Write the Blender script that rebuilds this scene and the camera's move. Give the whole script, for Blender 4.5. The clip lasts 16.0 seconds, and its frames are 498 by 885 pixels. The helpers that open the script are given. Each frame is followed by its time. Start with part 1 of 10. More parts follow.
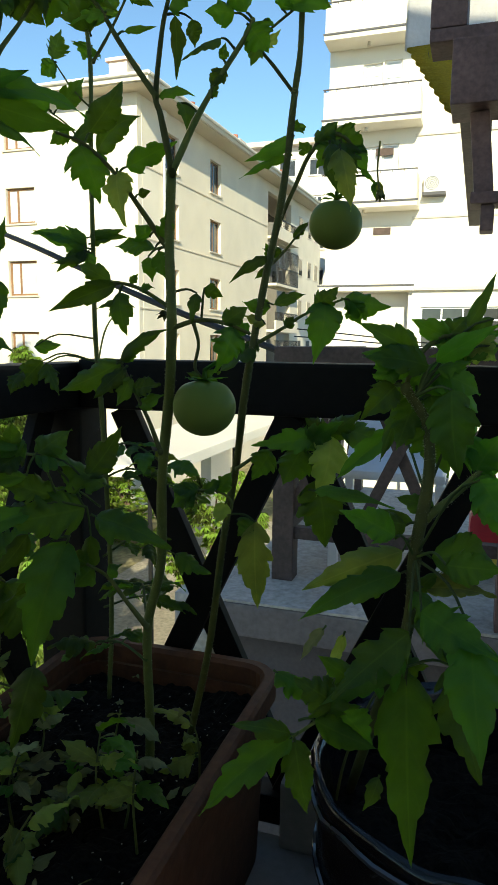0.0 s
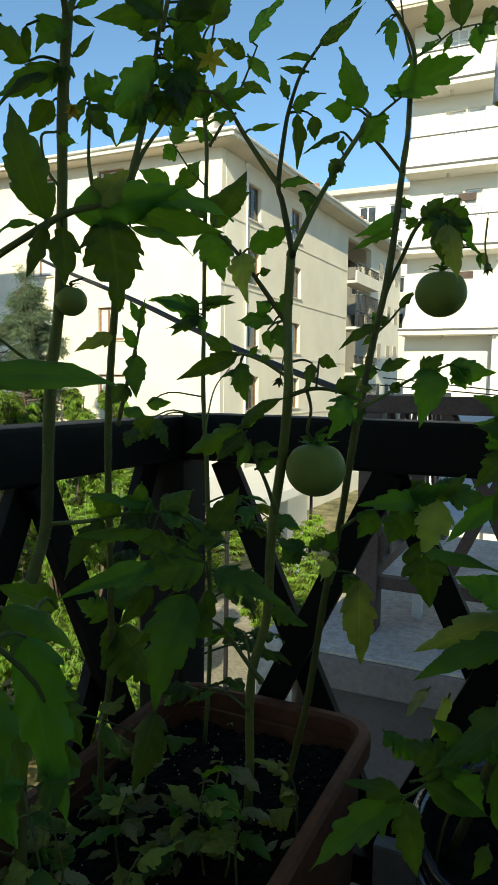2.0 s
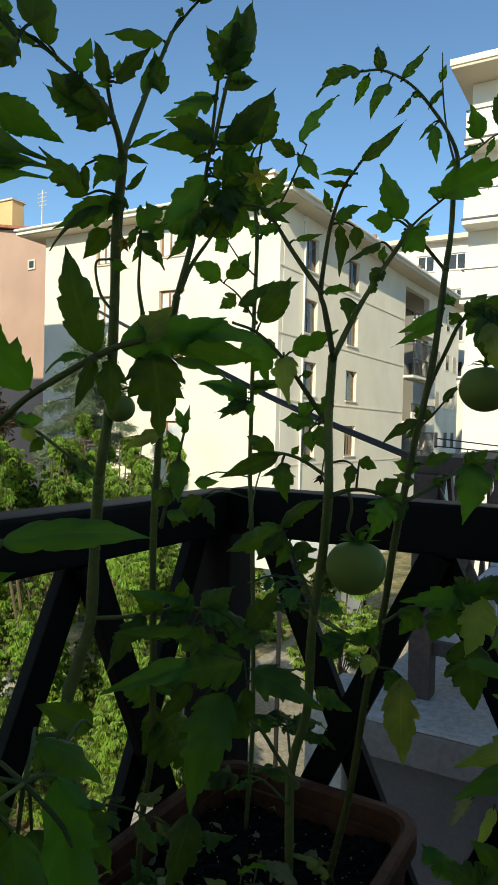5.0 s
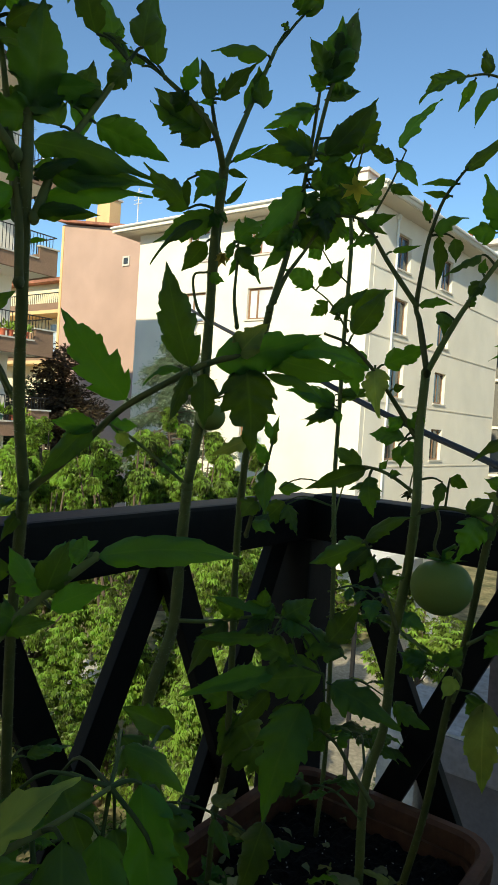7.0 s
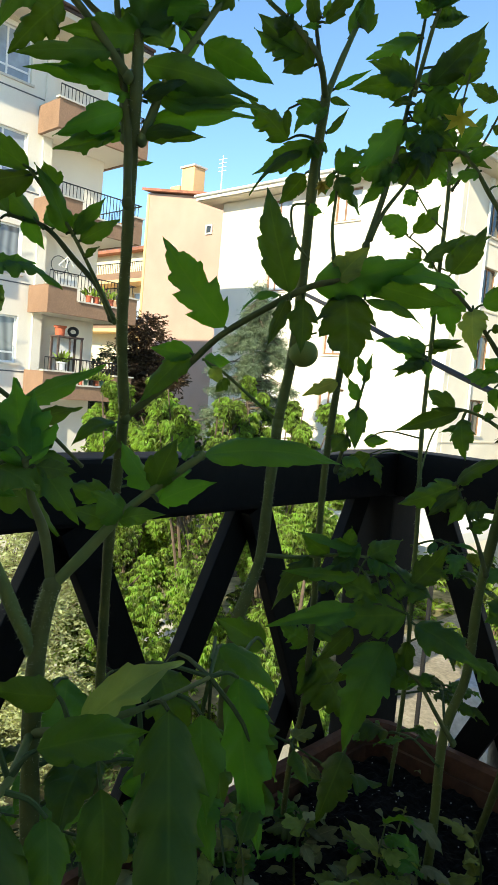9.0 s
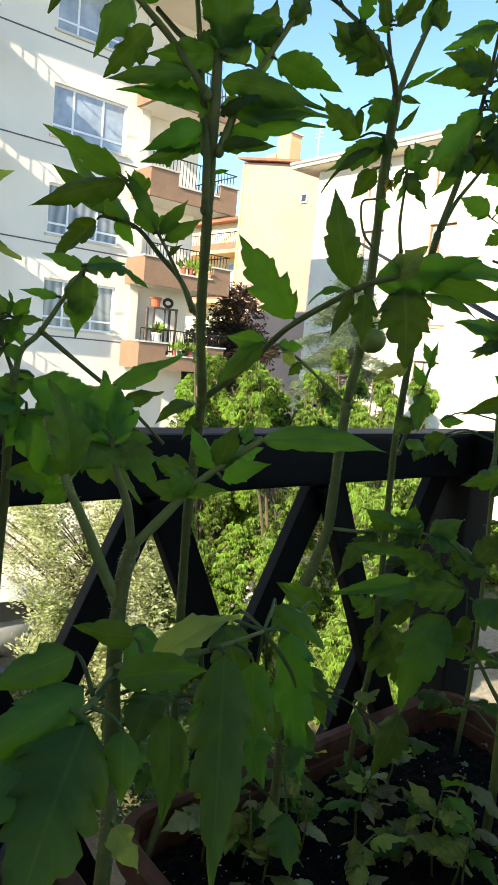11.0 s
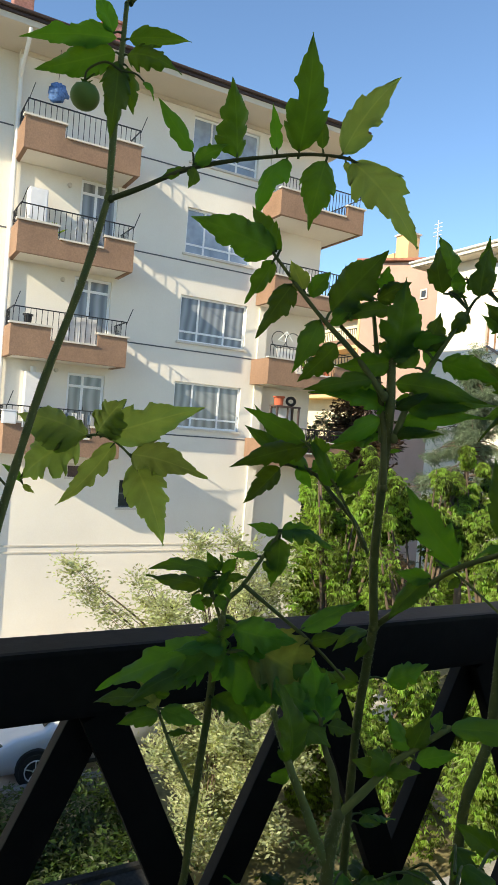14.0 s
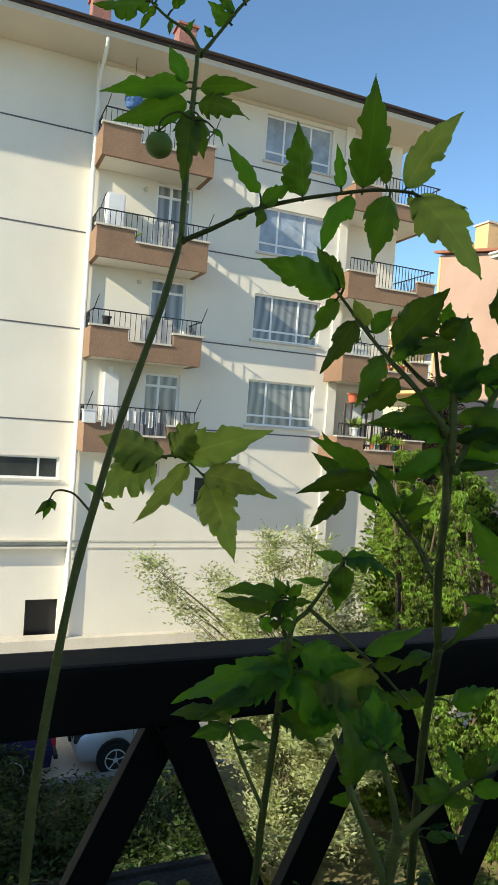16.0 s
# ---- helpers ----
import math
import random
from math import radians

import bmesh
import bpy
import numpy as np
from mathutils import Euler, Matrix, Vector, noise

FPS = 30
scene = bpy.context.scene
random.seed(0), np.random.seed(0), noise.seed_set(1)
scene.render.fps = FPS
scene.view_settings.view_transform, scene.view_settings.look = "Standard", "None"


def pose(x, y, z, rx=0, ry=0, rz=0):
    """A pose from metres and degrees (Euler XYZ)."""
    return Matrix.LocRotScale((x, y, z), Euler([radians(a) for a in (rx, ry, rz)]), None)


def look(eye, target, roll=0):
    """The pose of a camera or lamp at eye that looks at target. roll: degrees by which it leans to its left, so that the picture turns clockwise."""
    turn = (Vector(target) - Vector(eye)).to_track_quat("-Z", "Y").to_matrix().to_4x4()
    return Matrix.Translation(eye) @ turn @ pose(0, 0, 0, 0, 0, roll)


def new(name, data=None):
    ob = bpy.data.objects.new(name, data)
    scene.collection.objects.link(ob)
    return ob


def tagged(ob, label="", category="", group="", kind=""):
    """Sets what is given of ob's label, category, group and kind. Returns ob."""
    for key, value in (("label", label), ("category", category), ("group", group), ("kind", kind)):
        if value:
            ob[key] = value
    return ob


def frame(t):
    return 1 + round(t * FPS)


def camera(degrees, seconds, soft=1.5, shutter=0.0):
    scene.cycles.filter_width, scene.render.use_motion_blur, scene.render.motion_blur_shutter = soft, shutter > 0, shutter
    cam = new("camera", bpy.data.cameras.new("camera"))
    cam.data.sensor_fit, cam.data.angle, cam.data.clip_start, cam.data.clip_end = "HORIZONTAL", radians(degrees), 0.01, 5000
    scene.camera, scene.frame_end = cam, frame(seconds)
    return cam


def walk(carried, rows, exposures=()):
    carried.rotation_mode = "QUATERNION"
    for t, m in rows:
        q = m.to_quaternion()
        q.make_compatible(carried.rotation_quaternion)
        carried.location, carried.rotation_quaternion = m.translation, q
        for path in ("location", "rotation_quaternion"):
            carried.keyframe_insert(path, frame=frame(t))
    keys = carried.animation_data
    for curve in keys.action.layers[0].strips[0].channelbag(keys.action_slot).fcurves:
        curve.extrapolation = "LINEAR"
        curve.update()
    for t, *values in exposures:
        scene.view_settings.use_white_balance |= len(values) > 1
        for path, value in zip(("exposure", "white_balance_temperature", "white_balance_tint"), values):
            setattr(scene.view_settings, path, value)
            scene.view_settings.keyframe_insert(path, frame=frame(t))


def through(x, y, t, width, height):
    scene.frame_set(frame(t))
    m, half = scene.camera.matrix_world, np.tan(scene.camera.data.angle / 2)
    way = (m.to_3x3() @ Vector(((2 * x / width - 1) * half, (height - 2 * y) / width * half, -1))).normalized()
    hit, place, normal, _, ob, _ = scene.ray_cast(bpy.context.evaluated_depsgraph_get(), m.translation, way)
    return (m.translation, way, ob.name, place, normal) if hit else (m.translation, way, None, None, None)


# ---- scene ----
cam = camera(40.13, 16.0, soft=1.5)
# seconds, x, y, z, tilt from straight down, lean, heading
PATH = [
    (0.0, 0.0000, 0.0000, 1.1000, 81.73, -0.58, 18.48),
    (0.5, -0.0104, -0.0150, 1.1017, 82.86, -0.77, 21.36),
    (1.0, -0.0175, -0.0202, 1.1075, 83.49, -1.12, 22.91),
    (1.5, -0.0194, -0.0326, 1.1169, 84.24, -1.03, 24.06),
    (2.0, -0.0203, -0.0434, 1.1227, 85.17, -0.87, 24.96),
    (2.5, -0.0130, -0.0505, 1.1371, 86.54, -0.90, 25.04),
    (3.0, -0.0089, -0.0486, 1.1480, 87.27, -0.91, 25.86),
    (5.5, -0.0021, -0.0480, 1.1849, 89.31, -2.16, 30.70),
    (6.0, -0.0012, -0.0452, 1.1932, 89.61, -3.06, 32.27),
    (6.5, -0.0077, -0.0522, 1.1885, 88.98, -3.53, 35.20),
    (7.0, -0.0073, -0.0528, 1.1876, 88.44, -3.65, 36.61),
    (7.5, -0.0116, -0.0527, 1.1766, 87.65, -3.57, 37.88),
    (8.0, -0.0165, -0.0616, 1.1546, 86.99, -4.09, 40.19),
    (10.5, 0.0224, -0.0684, 1.1626, 83.16, -5.14, 48.07),
    (11.0, 0.0359, -0.0856, 1.1693, 82.43, -5.43, 50.85),
    (11.5, 0.0377, -0.0962, 1.1670, 80.96, -6.55, 51.55),
    (12.0, 0.0344, -0.1211, 1.1592, 80.02, -7.38, 52.73),
    (12.5, 0.0395, -0.1459, 1.1870, 82.36, -6.86, 54.41),
    (13.0, 0.0503, -0.1625, 1.2406, 85.70, -5.25, 56.11),
    (13.5, 0.0546, -0.1770, 1.2726, 87.87, -5.30, 59.35),
    (14.0, 0.0662, -0.1801, 1.3031, 89.27, -4.44, 60.97),
    (14.5, 0.0769, -0.1890, 1.3365, 90.64, -3.38, 61.80),
    (15.0, 0.0948, -0.1892, 1.3650, 92.71, -3.29, 62.07),
    (15.5, 0.0992, -0.1960, 1.3551, 90.76, -3.59, 64.70),
    (16.0, 0.0952, -0.1893, 1.3356, 88.53, -4.12, 67.20),
]
# seconds, stops, kelvin, tint
EXPOSURES = [(0.0, 0.88, 8400, -5.0), (1.0, 0.84, 8400, -5.0), (2.0, 0.68, 8200, -6.0), (3.0, 0.60, 7950, -5.0), (5.5, 0.44, 7800, -2.0), (7.0, 0.60, 7850, -2.0), (8.2, 0.96, 7800, -1.0),
             (10.3, 1.55, 7950, 3.0), (11.0, 1.57, 8050, 4.0), (12.5, 1.58, 8300, 5.0), (13.0, 1.25, 8200, 6.0), (13.5, 1.10, 8050, 7.0), (14.5, 0.85, 7850, 4.0), (15.5, 0.77, 7650, 3.0), (16.0, 0.78, 7800, 1.0)]
walk(cam, [(t, pose(x, y, z, rx, ry, rz)) for t, x, y, z, rx, ry, rz in PATH], EXPOSURES)

# ---- daylight ----
SUN = Vector((0.28, -1.0, 0.53)).normalized()
world = bpy.data.worlds.new("sky")
world.use_nodes = True
scene.world = world
wn = world.node_tree.nodes
sky = wn.new("ShaderNodeTexSky")
sky.sky_type, sky.sun_disc = "NISHITA", False
sky.sun_elevation = math.asin(SUN.z)
sky.sun_rotation = math.atan2(SUN.x, SUN.y)
sky.altitude = 900
sky.air_density, sky.dust_density, sky.ozone_density = 1.0, 0.0, 6.5
world.node_tree.links.new(sky.outputs["Color"], wn["Background"].inputs["Color"])
wn["Background"].inputs["Strength"].default_value = 0.15
sun = new("sun", bpy.data.lights.new("sun", "SUN"))
sun.data.energy, sun.data.angle, sun.data.color = 3.79, radians(0.53), (1.0, 0.93, 0.82)
sun.matrix_basis = look((0, 0, 30), Vector((0, 0, 30)) - SUN)


# ---- materials ----
def material(name, color, rough=0.8, metal=0.0, vary=0.12, grain=40.0, stain=2.0, bump=0.15, spec=0.5, tint=None, island=0.0):
    """A surface with grain and stains in two scales, in object space metres."""
    m = bpy.data.materials.new(name)
    m.use_nodes = True
    n, l = m.node_tree.nodes, m.node_tree.links
    b = n["Principled BSDF"]
    tc = n.new("ShaderNodeTexCoord")
    fine, broad = n.new("ShaderNodeTexNoise"), n.new("ShaderNodeTexNoise")
    fine.inputs["Scale"].default_value, fine.inputs["Detail"].default_value = grain, 6
    broad.inputs["Scale"].default_value, broad.inputs["Detail"].default_value = stain, 5
    l.new(tc.outputs["Object"], fine.inputs["Vector"])
    l.new(tc.outputs["Object"], broad.inputs["Vector"])
    ramp = n.new("ShaderNodeValToRGB")
    lo = [c * (1 - vary) for c in (tint or color)]
    hi = [min(1, c * (1 + vary * 0.6)) for c in color]
    ramp.color_ramp.elements[0].position, ramp.color_ramp.elements[0].color = 0.3, (*lo, 1)
    ramp.color_ramp.elements[1].position, ramp.color_ramp.elements[1].color = 0.7, (*hi, 1)
    l.new(broad.outputs["Fac"], ramp.inputs["Fac"])
    mix = n.new("ShaderNodeMix")
    mix.data_type, mix.blend_type = "RGBA", "OVERLAY"
    mix.inputs["Factor"].default_value = min(1, vary * 2.2)
    l.new(ramp.outputs["Color"], mix.inputs["A"])
    l.new(fine.outputs["Fac"], mix.inputs["B"])
    out = mix.outputs["Result"]
    if island:
        info = n.new("ShaderNodeObjectInfo")
        hsv, mr = n.new("ShaderNodeHueSaturation"), n.new("ShaderNodeMapRange")
        mr.inputs["To Min"].default_value, mr.inputs["To Max"].default_value = 1 - island, 1 + island
        l.new(info.outputs["Random"], mr.inputs["Value"])
        l.new(mr.outputs["Result"], hsv.inputs["Value"])
        l.new(out, hsv.inputs["Color"])
        out = hsv.outputs["Color"]
    l.new(out, b.inputs["Base Color"])
    b.inputs["Roughness"].default_value, b.inputs["Metallic"].default_value = rough, metal
    b.inputs["Specular IOR Level"].default_value = spec
    if bump:
        bp = n.new("ShaderNodeBump")
        bp.inputs["Strength"].default_value, bp.inputs["Distance"].default_value = bump, 0.01
        l.new(fine.outputs["Fac"], bp.inputs["Height"])
        l.new(bp.outputs["Normal"], b.inputs["Normal"])
    return m


def leafy(name, color, through, rough=0.45, spread=0.25, gloss=0.4, scale=60.0, veins=False, by_island=False, clear=0.5, patch=0.8):
    """Foliage: a leaf that lets light through, each one a little different."""
    m = bpy.data.materials.new(name)
    m.use_nodes = True
    n, l = m.node_tree.nodes, m.node_tree.links
    b, out = n["Principled BSDF"], n["Material Output"]
    tr, add = n.new("ShaderNodeBsdfTranslucent"), n.new("ShaderNodeMixShader")
    tc, noise_t = n.new("ShaderNodeTexCoord"), n.new("ShaderNodeTexNoise")
    noise_t.inputs["Scale"].default_value, noise_t.inputs["Detail"].default_value = scale, 4
    l.new(tc.outputs["Object"], noise_t.inputs["Vector"])
    hsv, mr = n.new("ShaderNodeHueSaturation"), n.new("ShaderNodeMapRange")
    hsv.inputs["Color"].default_value = (*color, 1)
    mr.inputs["To Min"].default_value, mr.inputs["To Max"].default_value = 1 - spread, 1 + spread
    if by_island:
        rnd = n.new("ShaderNodeNewGeometry").outputs["Random Per Island"]
    else:
        rnd = n.new("ShaderNodeObjectInfo").outputs["Random"]
    mathn = n.new("ShaderNodeMath")
    mathn.operation = "ADD"
    half = n.new("ShaderNodeMath")
    half.operation = "MULTIPLY_ADD"
    half.inputs[1].default_value, half.inputs[2].default_value = patch, -0.5 * patch
    l.new(noise_t.outputs["Fac"], half.inputs[0])
    l.new(rnd, mathn.inputs[0])
    l.new(half.outputs[0], mathn.inputs[1])
    l.new(mathn.outputs[0], mr.inputs["Value"])
    l.new(mr.outputs["Result"], hsv.inputs["Value"])
    hue = n.new("ShaderNodeMapRange")
    hue.inputs["To Min"].default_value, hue.inputs["To Max"].default_value = 0.485, 0.515
    l.new(rnd, hue.inputs["Value"])
    l.new(hue.outputs["Result"], hsv.inputs["Hue"])
    l.new(hsv.outputs["Color"], b.inputs["Base Color"])
    t2 = n.new("ShaderNodeMix")
    t2.data_type, t2.blend_type = "RGBA", "MULTIPLY"
    t2.inputs["Factor"].default_value = 1.0
    t2.inputs["B"].default_value = (*through, 1)
    l.new(hsv.outputs["Color"], t2.inputs["A"])
    l.new(t2.outputs["Result"], tr.inputs["Color"])
    b.inputs["Roughness"].default_value, b.inputs["Specular IOR Level"].default_value = rough, gloss
    add.inputs["Fac"].default_value = clear
    l.new(b.outputs["BSDF"], add.inputs[1])
    l.new(tr.outputs["BSDF"], add.inputs[2])
    l.new(add.outputs["Shader"], out.inputs["Surface"])
    if veins:
        # midrib and side veins, laid along the blade
        def calc(op, a, b=0.0, c=0.0):
            q = n.new("ShaderNodeMath")
            q.operation = op
            for k, v in enumerate((a, b, c)):
                if hasattr(v, "is_output"):
                    l.new(v, q.inputs[k])
                else:
                    q.inputs[k].default_value = v
            return q.outputs[0]
        sep = n.new("ShaderNodeSeparateXYZ")
        l.new(n.new("ShaderNodeUVMap").outputs["UV"], sep.inputs[0])
        along, across = sep.outputs["X"], calc("ABSOLUTE", calc("MULTIPLY_ADD", sep.outputs["Y"], 2.0, -1.0))
        rib = calc("SMOOTH_MAX", calc("SUBTRACT", 1.0, calc("DIVIDE", across, 0.07)), 0.0, 0.05)
        ph = calc("FRACT", calc("SUBTRACT", calc("MULTIPLY_ADD", noise_t.outputs["Fac"], 0.5, calc("MULTIPLY", along, 5.0)), calc("MULTIPLY", across, 1.2)))
        cell = calc("ABSOLUTE", calc("SUBTRACT", ph, 0.5))
        side = calc("MULTIPLY", calc("SMOOTH_MAX", calc("MULTIPLY_ADD", cell, 10.0, -4.0), 0.0, 0.1), 0.28)
        vein = calc("MINIMUM", calc("MAXIMUM", rib, side), 1.0)
        vm = n.new("ShaderNodeMix")
        vm.data_type = "RGBA"
        vm.inputs["B"].default_value = (min(1, color[0] * 2.6), min(1, color[1] * 2.0), color[2] * 2.4, 1)
        l.new(calc("MULTIPLY", vein, 0.16), vm.inputs["Factor"])
        l.new(hsv.outputs["Color"], vm.inputs["A"])
        l.new(vm.outputs["Result"], b.inputs["Base Color"])
        l.new(vm.outputs["Result"], t2.inputs["A"])
        bp = n.new("ShaderNodeBump")
        bp.inputs["Strength"].default_value, bp.inputs["Distance"].default_value = 0.35, 0.002
        l.new(calc("ADD", calc("MULTIPLY", cell, -0.5), calc("MULTIPLY", noise_t.outputs["Fac"], 0.7)), bp.inputs["Height"])
        l.new(bp.outputs["Normal"], b.inputs["Normal"])
        l.new(bp.outputs["Normal"], tr.inputs["Normal"])
    return m


WHITE = material("white stucco", (0.775, 0.73, 0.65), 0.9, vary=0.06, grain=30, stain=0.5, bump=0.25)
CREAM = material("cream stucco", (0.80, 0.74, 0.635), 0.9, vary=0.08, grain=30, stain=0.6, bump=0.25)
PINK = material("salmon stucco", (0.455, 0.30, 0.24), 0.9, vary=0.10, grain=30, stain=0.5, bump=0.25)
STRAW = material("straw yellow stucco", (0.76, 0.66, 0.45), 0.9, vary=0.10, grain=30, stain=0.6, bump=0.2)
PEACH = material("peach stucco", (0.72, 0.47, 0.24), 0.9, vary=0.10, grain=30, stain=0.7, bump=0.2)
TAN = material("brown painted concrete", (0.265, 0.160, 0.105), 0.85, vary=0.15, grain=25, stain=1.2, bump=0.2)
LEDGE = material("pale ledge stone", (0.62, 0.57, 0.50), 0.8, vary=0.1, grain=20, stain=1)
GROOVE = material("dark groove line", (0.11, 0.11, 0.12), 0.9, vary=0.1)
FASCIA = material("dark brown roof edge", (0.045, 0.025, 0.02), 0.6, vary=0.2, stain=1)
SOFFIT = material("beige soffit", (0.62, 0.55, 0.45), 0.9, vary=0.06, stain=0.6)
ROOFTILE = material("weathered clay roof tiles", (0.33, 0.13, 0.08), 0.85, vary=0.3, grain=14, stain=1.5, bump=0.4)
BRICKRED = material("dusty red chimney render", (0.36, 0.17, 0.14), 0.85, vary=0.25, grain=16, stain=2)
CLOTH = material("white cloth", (0.74, 0.74, 0.76), 0.9, vary=0.1, grain=60, stain=6)
CLAY = material("orange red clay pot", (0.50, 0.12, 0.06), 0.8, vary=0.15, grain=30, stain=6)
GRASSY = material("dark green painted slats", (0.05, 0.12, 0.08), 0.6, vary=0.2)
PVC = material("white window plastic", (0.80, 0.81, 0.82), 0.35, vary=0.03, bump=0)
WOODFRAME = material("brown window frame", (0.26, 0.14, 0.075), 0.5, vary=0.2, grain=30, stain=4)
GLASS = material("dark glass and unlit rooms", (0.05, 0.055, 0.055), 0.05, vary=0.25, grain=2, stain=1.2, bump=0, spec=0.55)
CURTAIN = material("pale curtained glass", (0.34, 0.40, 0.48), 0.06, vary=0.2, grain=3, stain=1.4, bump=0, spec=0.7)
def pleated(name, light, dark, folds):
    """Net curtain behind glass: shade of soft upright folds, uneven in width, painted as colour."""
    m = material(name, light, 0.08, vary=0.1, grain=3, stain=1.4, bump=0, spec=0.7)
    n, l = m.node_tree.nodes, m.node_tree.links
    wave, tc, mix = n.new("ShaderNodeTexWave"), n.new("ShaderNodeTexCoord"), n.new("ShaderNodeMix")
    wave.bands_direction = "Y"
    wave.inputs["Scale"].default_value, wave.inputs["Distortion"].default_value = folds, 7.0
    wave.inputs["Detail"].default_value, wave.inputs["Detail Scale"].default_value = 2, 0.35
    mix.data_type = "RGBA"
    mix.inputs["A"].default_value, mix.inputs["B"].default_value = (*dark, 1), (*light, 1)
    l.new(tc.outputs["Object"], wave.inputs["Vector"])
    l.new(wave.outputs["Fac"], mix.inputs["Factor"])
    l.new(mix.outputs["Result"], n["Principled BSDF"].inputs["Base Color"])
    return m


NET = pleated("grey white net curtain", (0.30, 0.32, 0.33), (0.14, 0.15, 0.16), 1.1)
PALEPANE = material("pale net curtained glass", (0.62, 0.65, 0.68), 0.12, vary=0.12, grain=3, stain=1.4, bump=0, spec=0.5)
PERLITE = material("white perlite", (0.6, 0.6, 0.58), 0.9, vary=0.1)
IRON = material("black wrought iron", (0.02, 0.02, 0.022), 0.5, metal=0.3, vary=0.2)
ZINC = material("white enamelled pipe", (0.75, 0.74, 0.71), 0.45, vary=0.06, stain=3, bump=0.03)
TIMBER = material("dark brown painted timber", (0.006, 0.0048, 0.004), 0.58, vary=0.3, grain=60, stain=9, bump=0.05, spec=0.14)
TIMBER3 = material("brown stained pergola timber", (0.17, 0.105, 0.10), 0.6, vary=0.25, grain=70, stain=8, bump=0.08, spec=0.3)
TIMBER2 = material("weathered brown timber", (0.088, 0.060, 0.054), 0.6, vary=0.25, grain=70, stain=8, bump=0.08, spec=0.3)
CONCRETE = material("grey concrete", (0.25, 0.24, 0.235), 0.9, vary=0.10, grain=70, stain=2.5, bump=0.2, spec=0.2)
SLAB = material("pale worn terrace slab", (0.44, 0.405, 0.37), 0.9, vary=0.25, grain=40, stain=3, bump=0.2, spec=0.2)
PLANK = material("bleached grey timber plank", (0.42, 0.39, 0.34), 0.8, vary=0.2, grain=50, stain=3, bump=0.2, spec=0.2)
FELT = material("dark roofing felt", (0.030, 0.030, 0.027), 1.0, vary=0.3, grain=30, stain=3, bump=0.3, spec=0.02)
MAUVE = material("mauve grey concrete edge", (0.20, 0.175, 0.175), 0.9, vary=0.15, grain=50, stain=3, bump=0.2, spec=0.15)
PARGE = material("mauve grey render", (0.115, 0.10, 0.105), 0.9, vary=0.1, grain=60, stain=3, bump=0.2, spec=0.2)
TILEFLOOR = material("worn grey balcony floor", (0.44, 0.43, 0.41), 0.75, vary=0.2, grain=50, stain=5, bump=0.2)
TERRA = material("brown plastic terracotta", (0.105, 0.040, 0.019), 0.65, vary=0.25, grain=60, stain=9, bump=0.12, spec=0.25)
SOIL = material("dark potting soil", (0.012, 0.009, 0.007), 0.95, vary=0.5, grain=120, stain=20, bump=1.0, spec=0.1)
CREASE = material("glossy film crease", (0.05, 0.05, 0.055), 0.06, vary=0.1, bump=0, spec=1.0)
BAG = material("glossy black plastic film", (0.012, 0.012, 0.014), 0.16, vary=0.3, grain=20, stain=8, bump=0.25, spec=0.6)
ASPHALT = material("pale worn asphalt", (0.58, 0.55, 0.48), 0.9, vary=0.12, grain=20, stain=0.4, bump=0.2)
PAVING = material("pale concrete paving", (0.34, 0.305, 0.245), 0.9, vary=0.3, grain=12, stain=0.5, bump=0.2)
EARTH = material("dry ground with grass", (0.27, 0.225, 0.125), 0.95, vary=0.4, grain=6, stain=0.9, bump=0.3, tint=(0.10, 0.12, 0.04))
BARK = material("grey brown bark", (0.12, 0.085, 0.06), 0.9, vary=0.3, grain=30, stain=5, bump=0.6)
AWNING = material("mustard yellow awning cloth", (0.46, 0.34, 0.04), 0.85, vary=0.15, grain=80, stain=5, spec=0.2)
ROPE = material("black cable sheath", (0.02, 0.02, 0.022), 0.6, vary=0.2)
WHITEPLASTIC = material("white moulded plastic", (0.72, 0.72, 0.74), 0.4, vary=0.05, stain=4, bump=0.03)
REDP = material("red plastic", (0.55, 0.03, 0.05), 0.35, vary=0.1, bump=0.03)
BLUEP = material("blue plastic", (0.02, 0.06, 0.42), 0.35, vary=0.1, bump=0.03)
YELLOWP = material("yellow plastic", (0.70, 0.55, 0.08), 0.35, vary=0.1, bump=0.03)
CARSILVER = material("silver car paint", (0.72, 0.73, 0.75), 0.3, metal=0.15, vary=0.05, bump=0)
CARBLUE = material("dark blue car paint", (0.045, 0.04, 0.15), 0.25, metal=0.2, vary=0.05, bump=0)
BLUEBAG = material("thin blue plastic film", (0.10, 0.20, 0.42), 0.75, vary=0.4, grain=20, stain=6, bump=0.5, spec=0.2)
RUBBER = material("black tyre rubber", (0.02, 0.02, 0.02), 0.8, vary=0.2)
LEAF = leafy("tomato leaf", (0.034, 0.091, 0.013), (4.5, 3.5, 0.9), rough=0.46, spread=0.45, gloss=0.28, scale=50, veins=True, clear=0.45)
# lighter copy of the tomato leaf, with extra light put into its green
LEAFBRIGHT = leafy("brightened tomato leaf", (0.041, 0.114, 0.016), (4.2, 3.4, 0.9), rough=0.48, spread=0.35, gloss=0.28, scale=50, veins=True, clear=0.45)
HAIR = material("pale plant hair", (0.42, 0.46, 0.30), 0.6, vary=0.1, bump=0)
DRYLEAF = leafy("withered grey green leaf", (0.23, 0.24, 0.11), (0.9, 0.9, 0.6), rough=0.8, spread=0.5, gloss=0.1, scale=50, veins=True, clear=0.3)
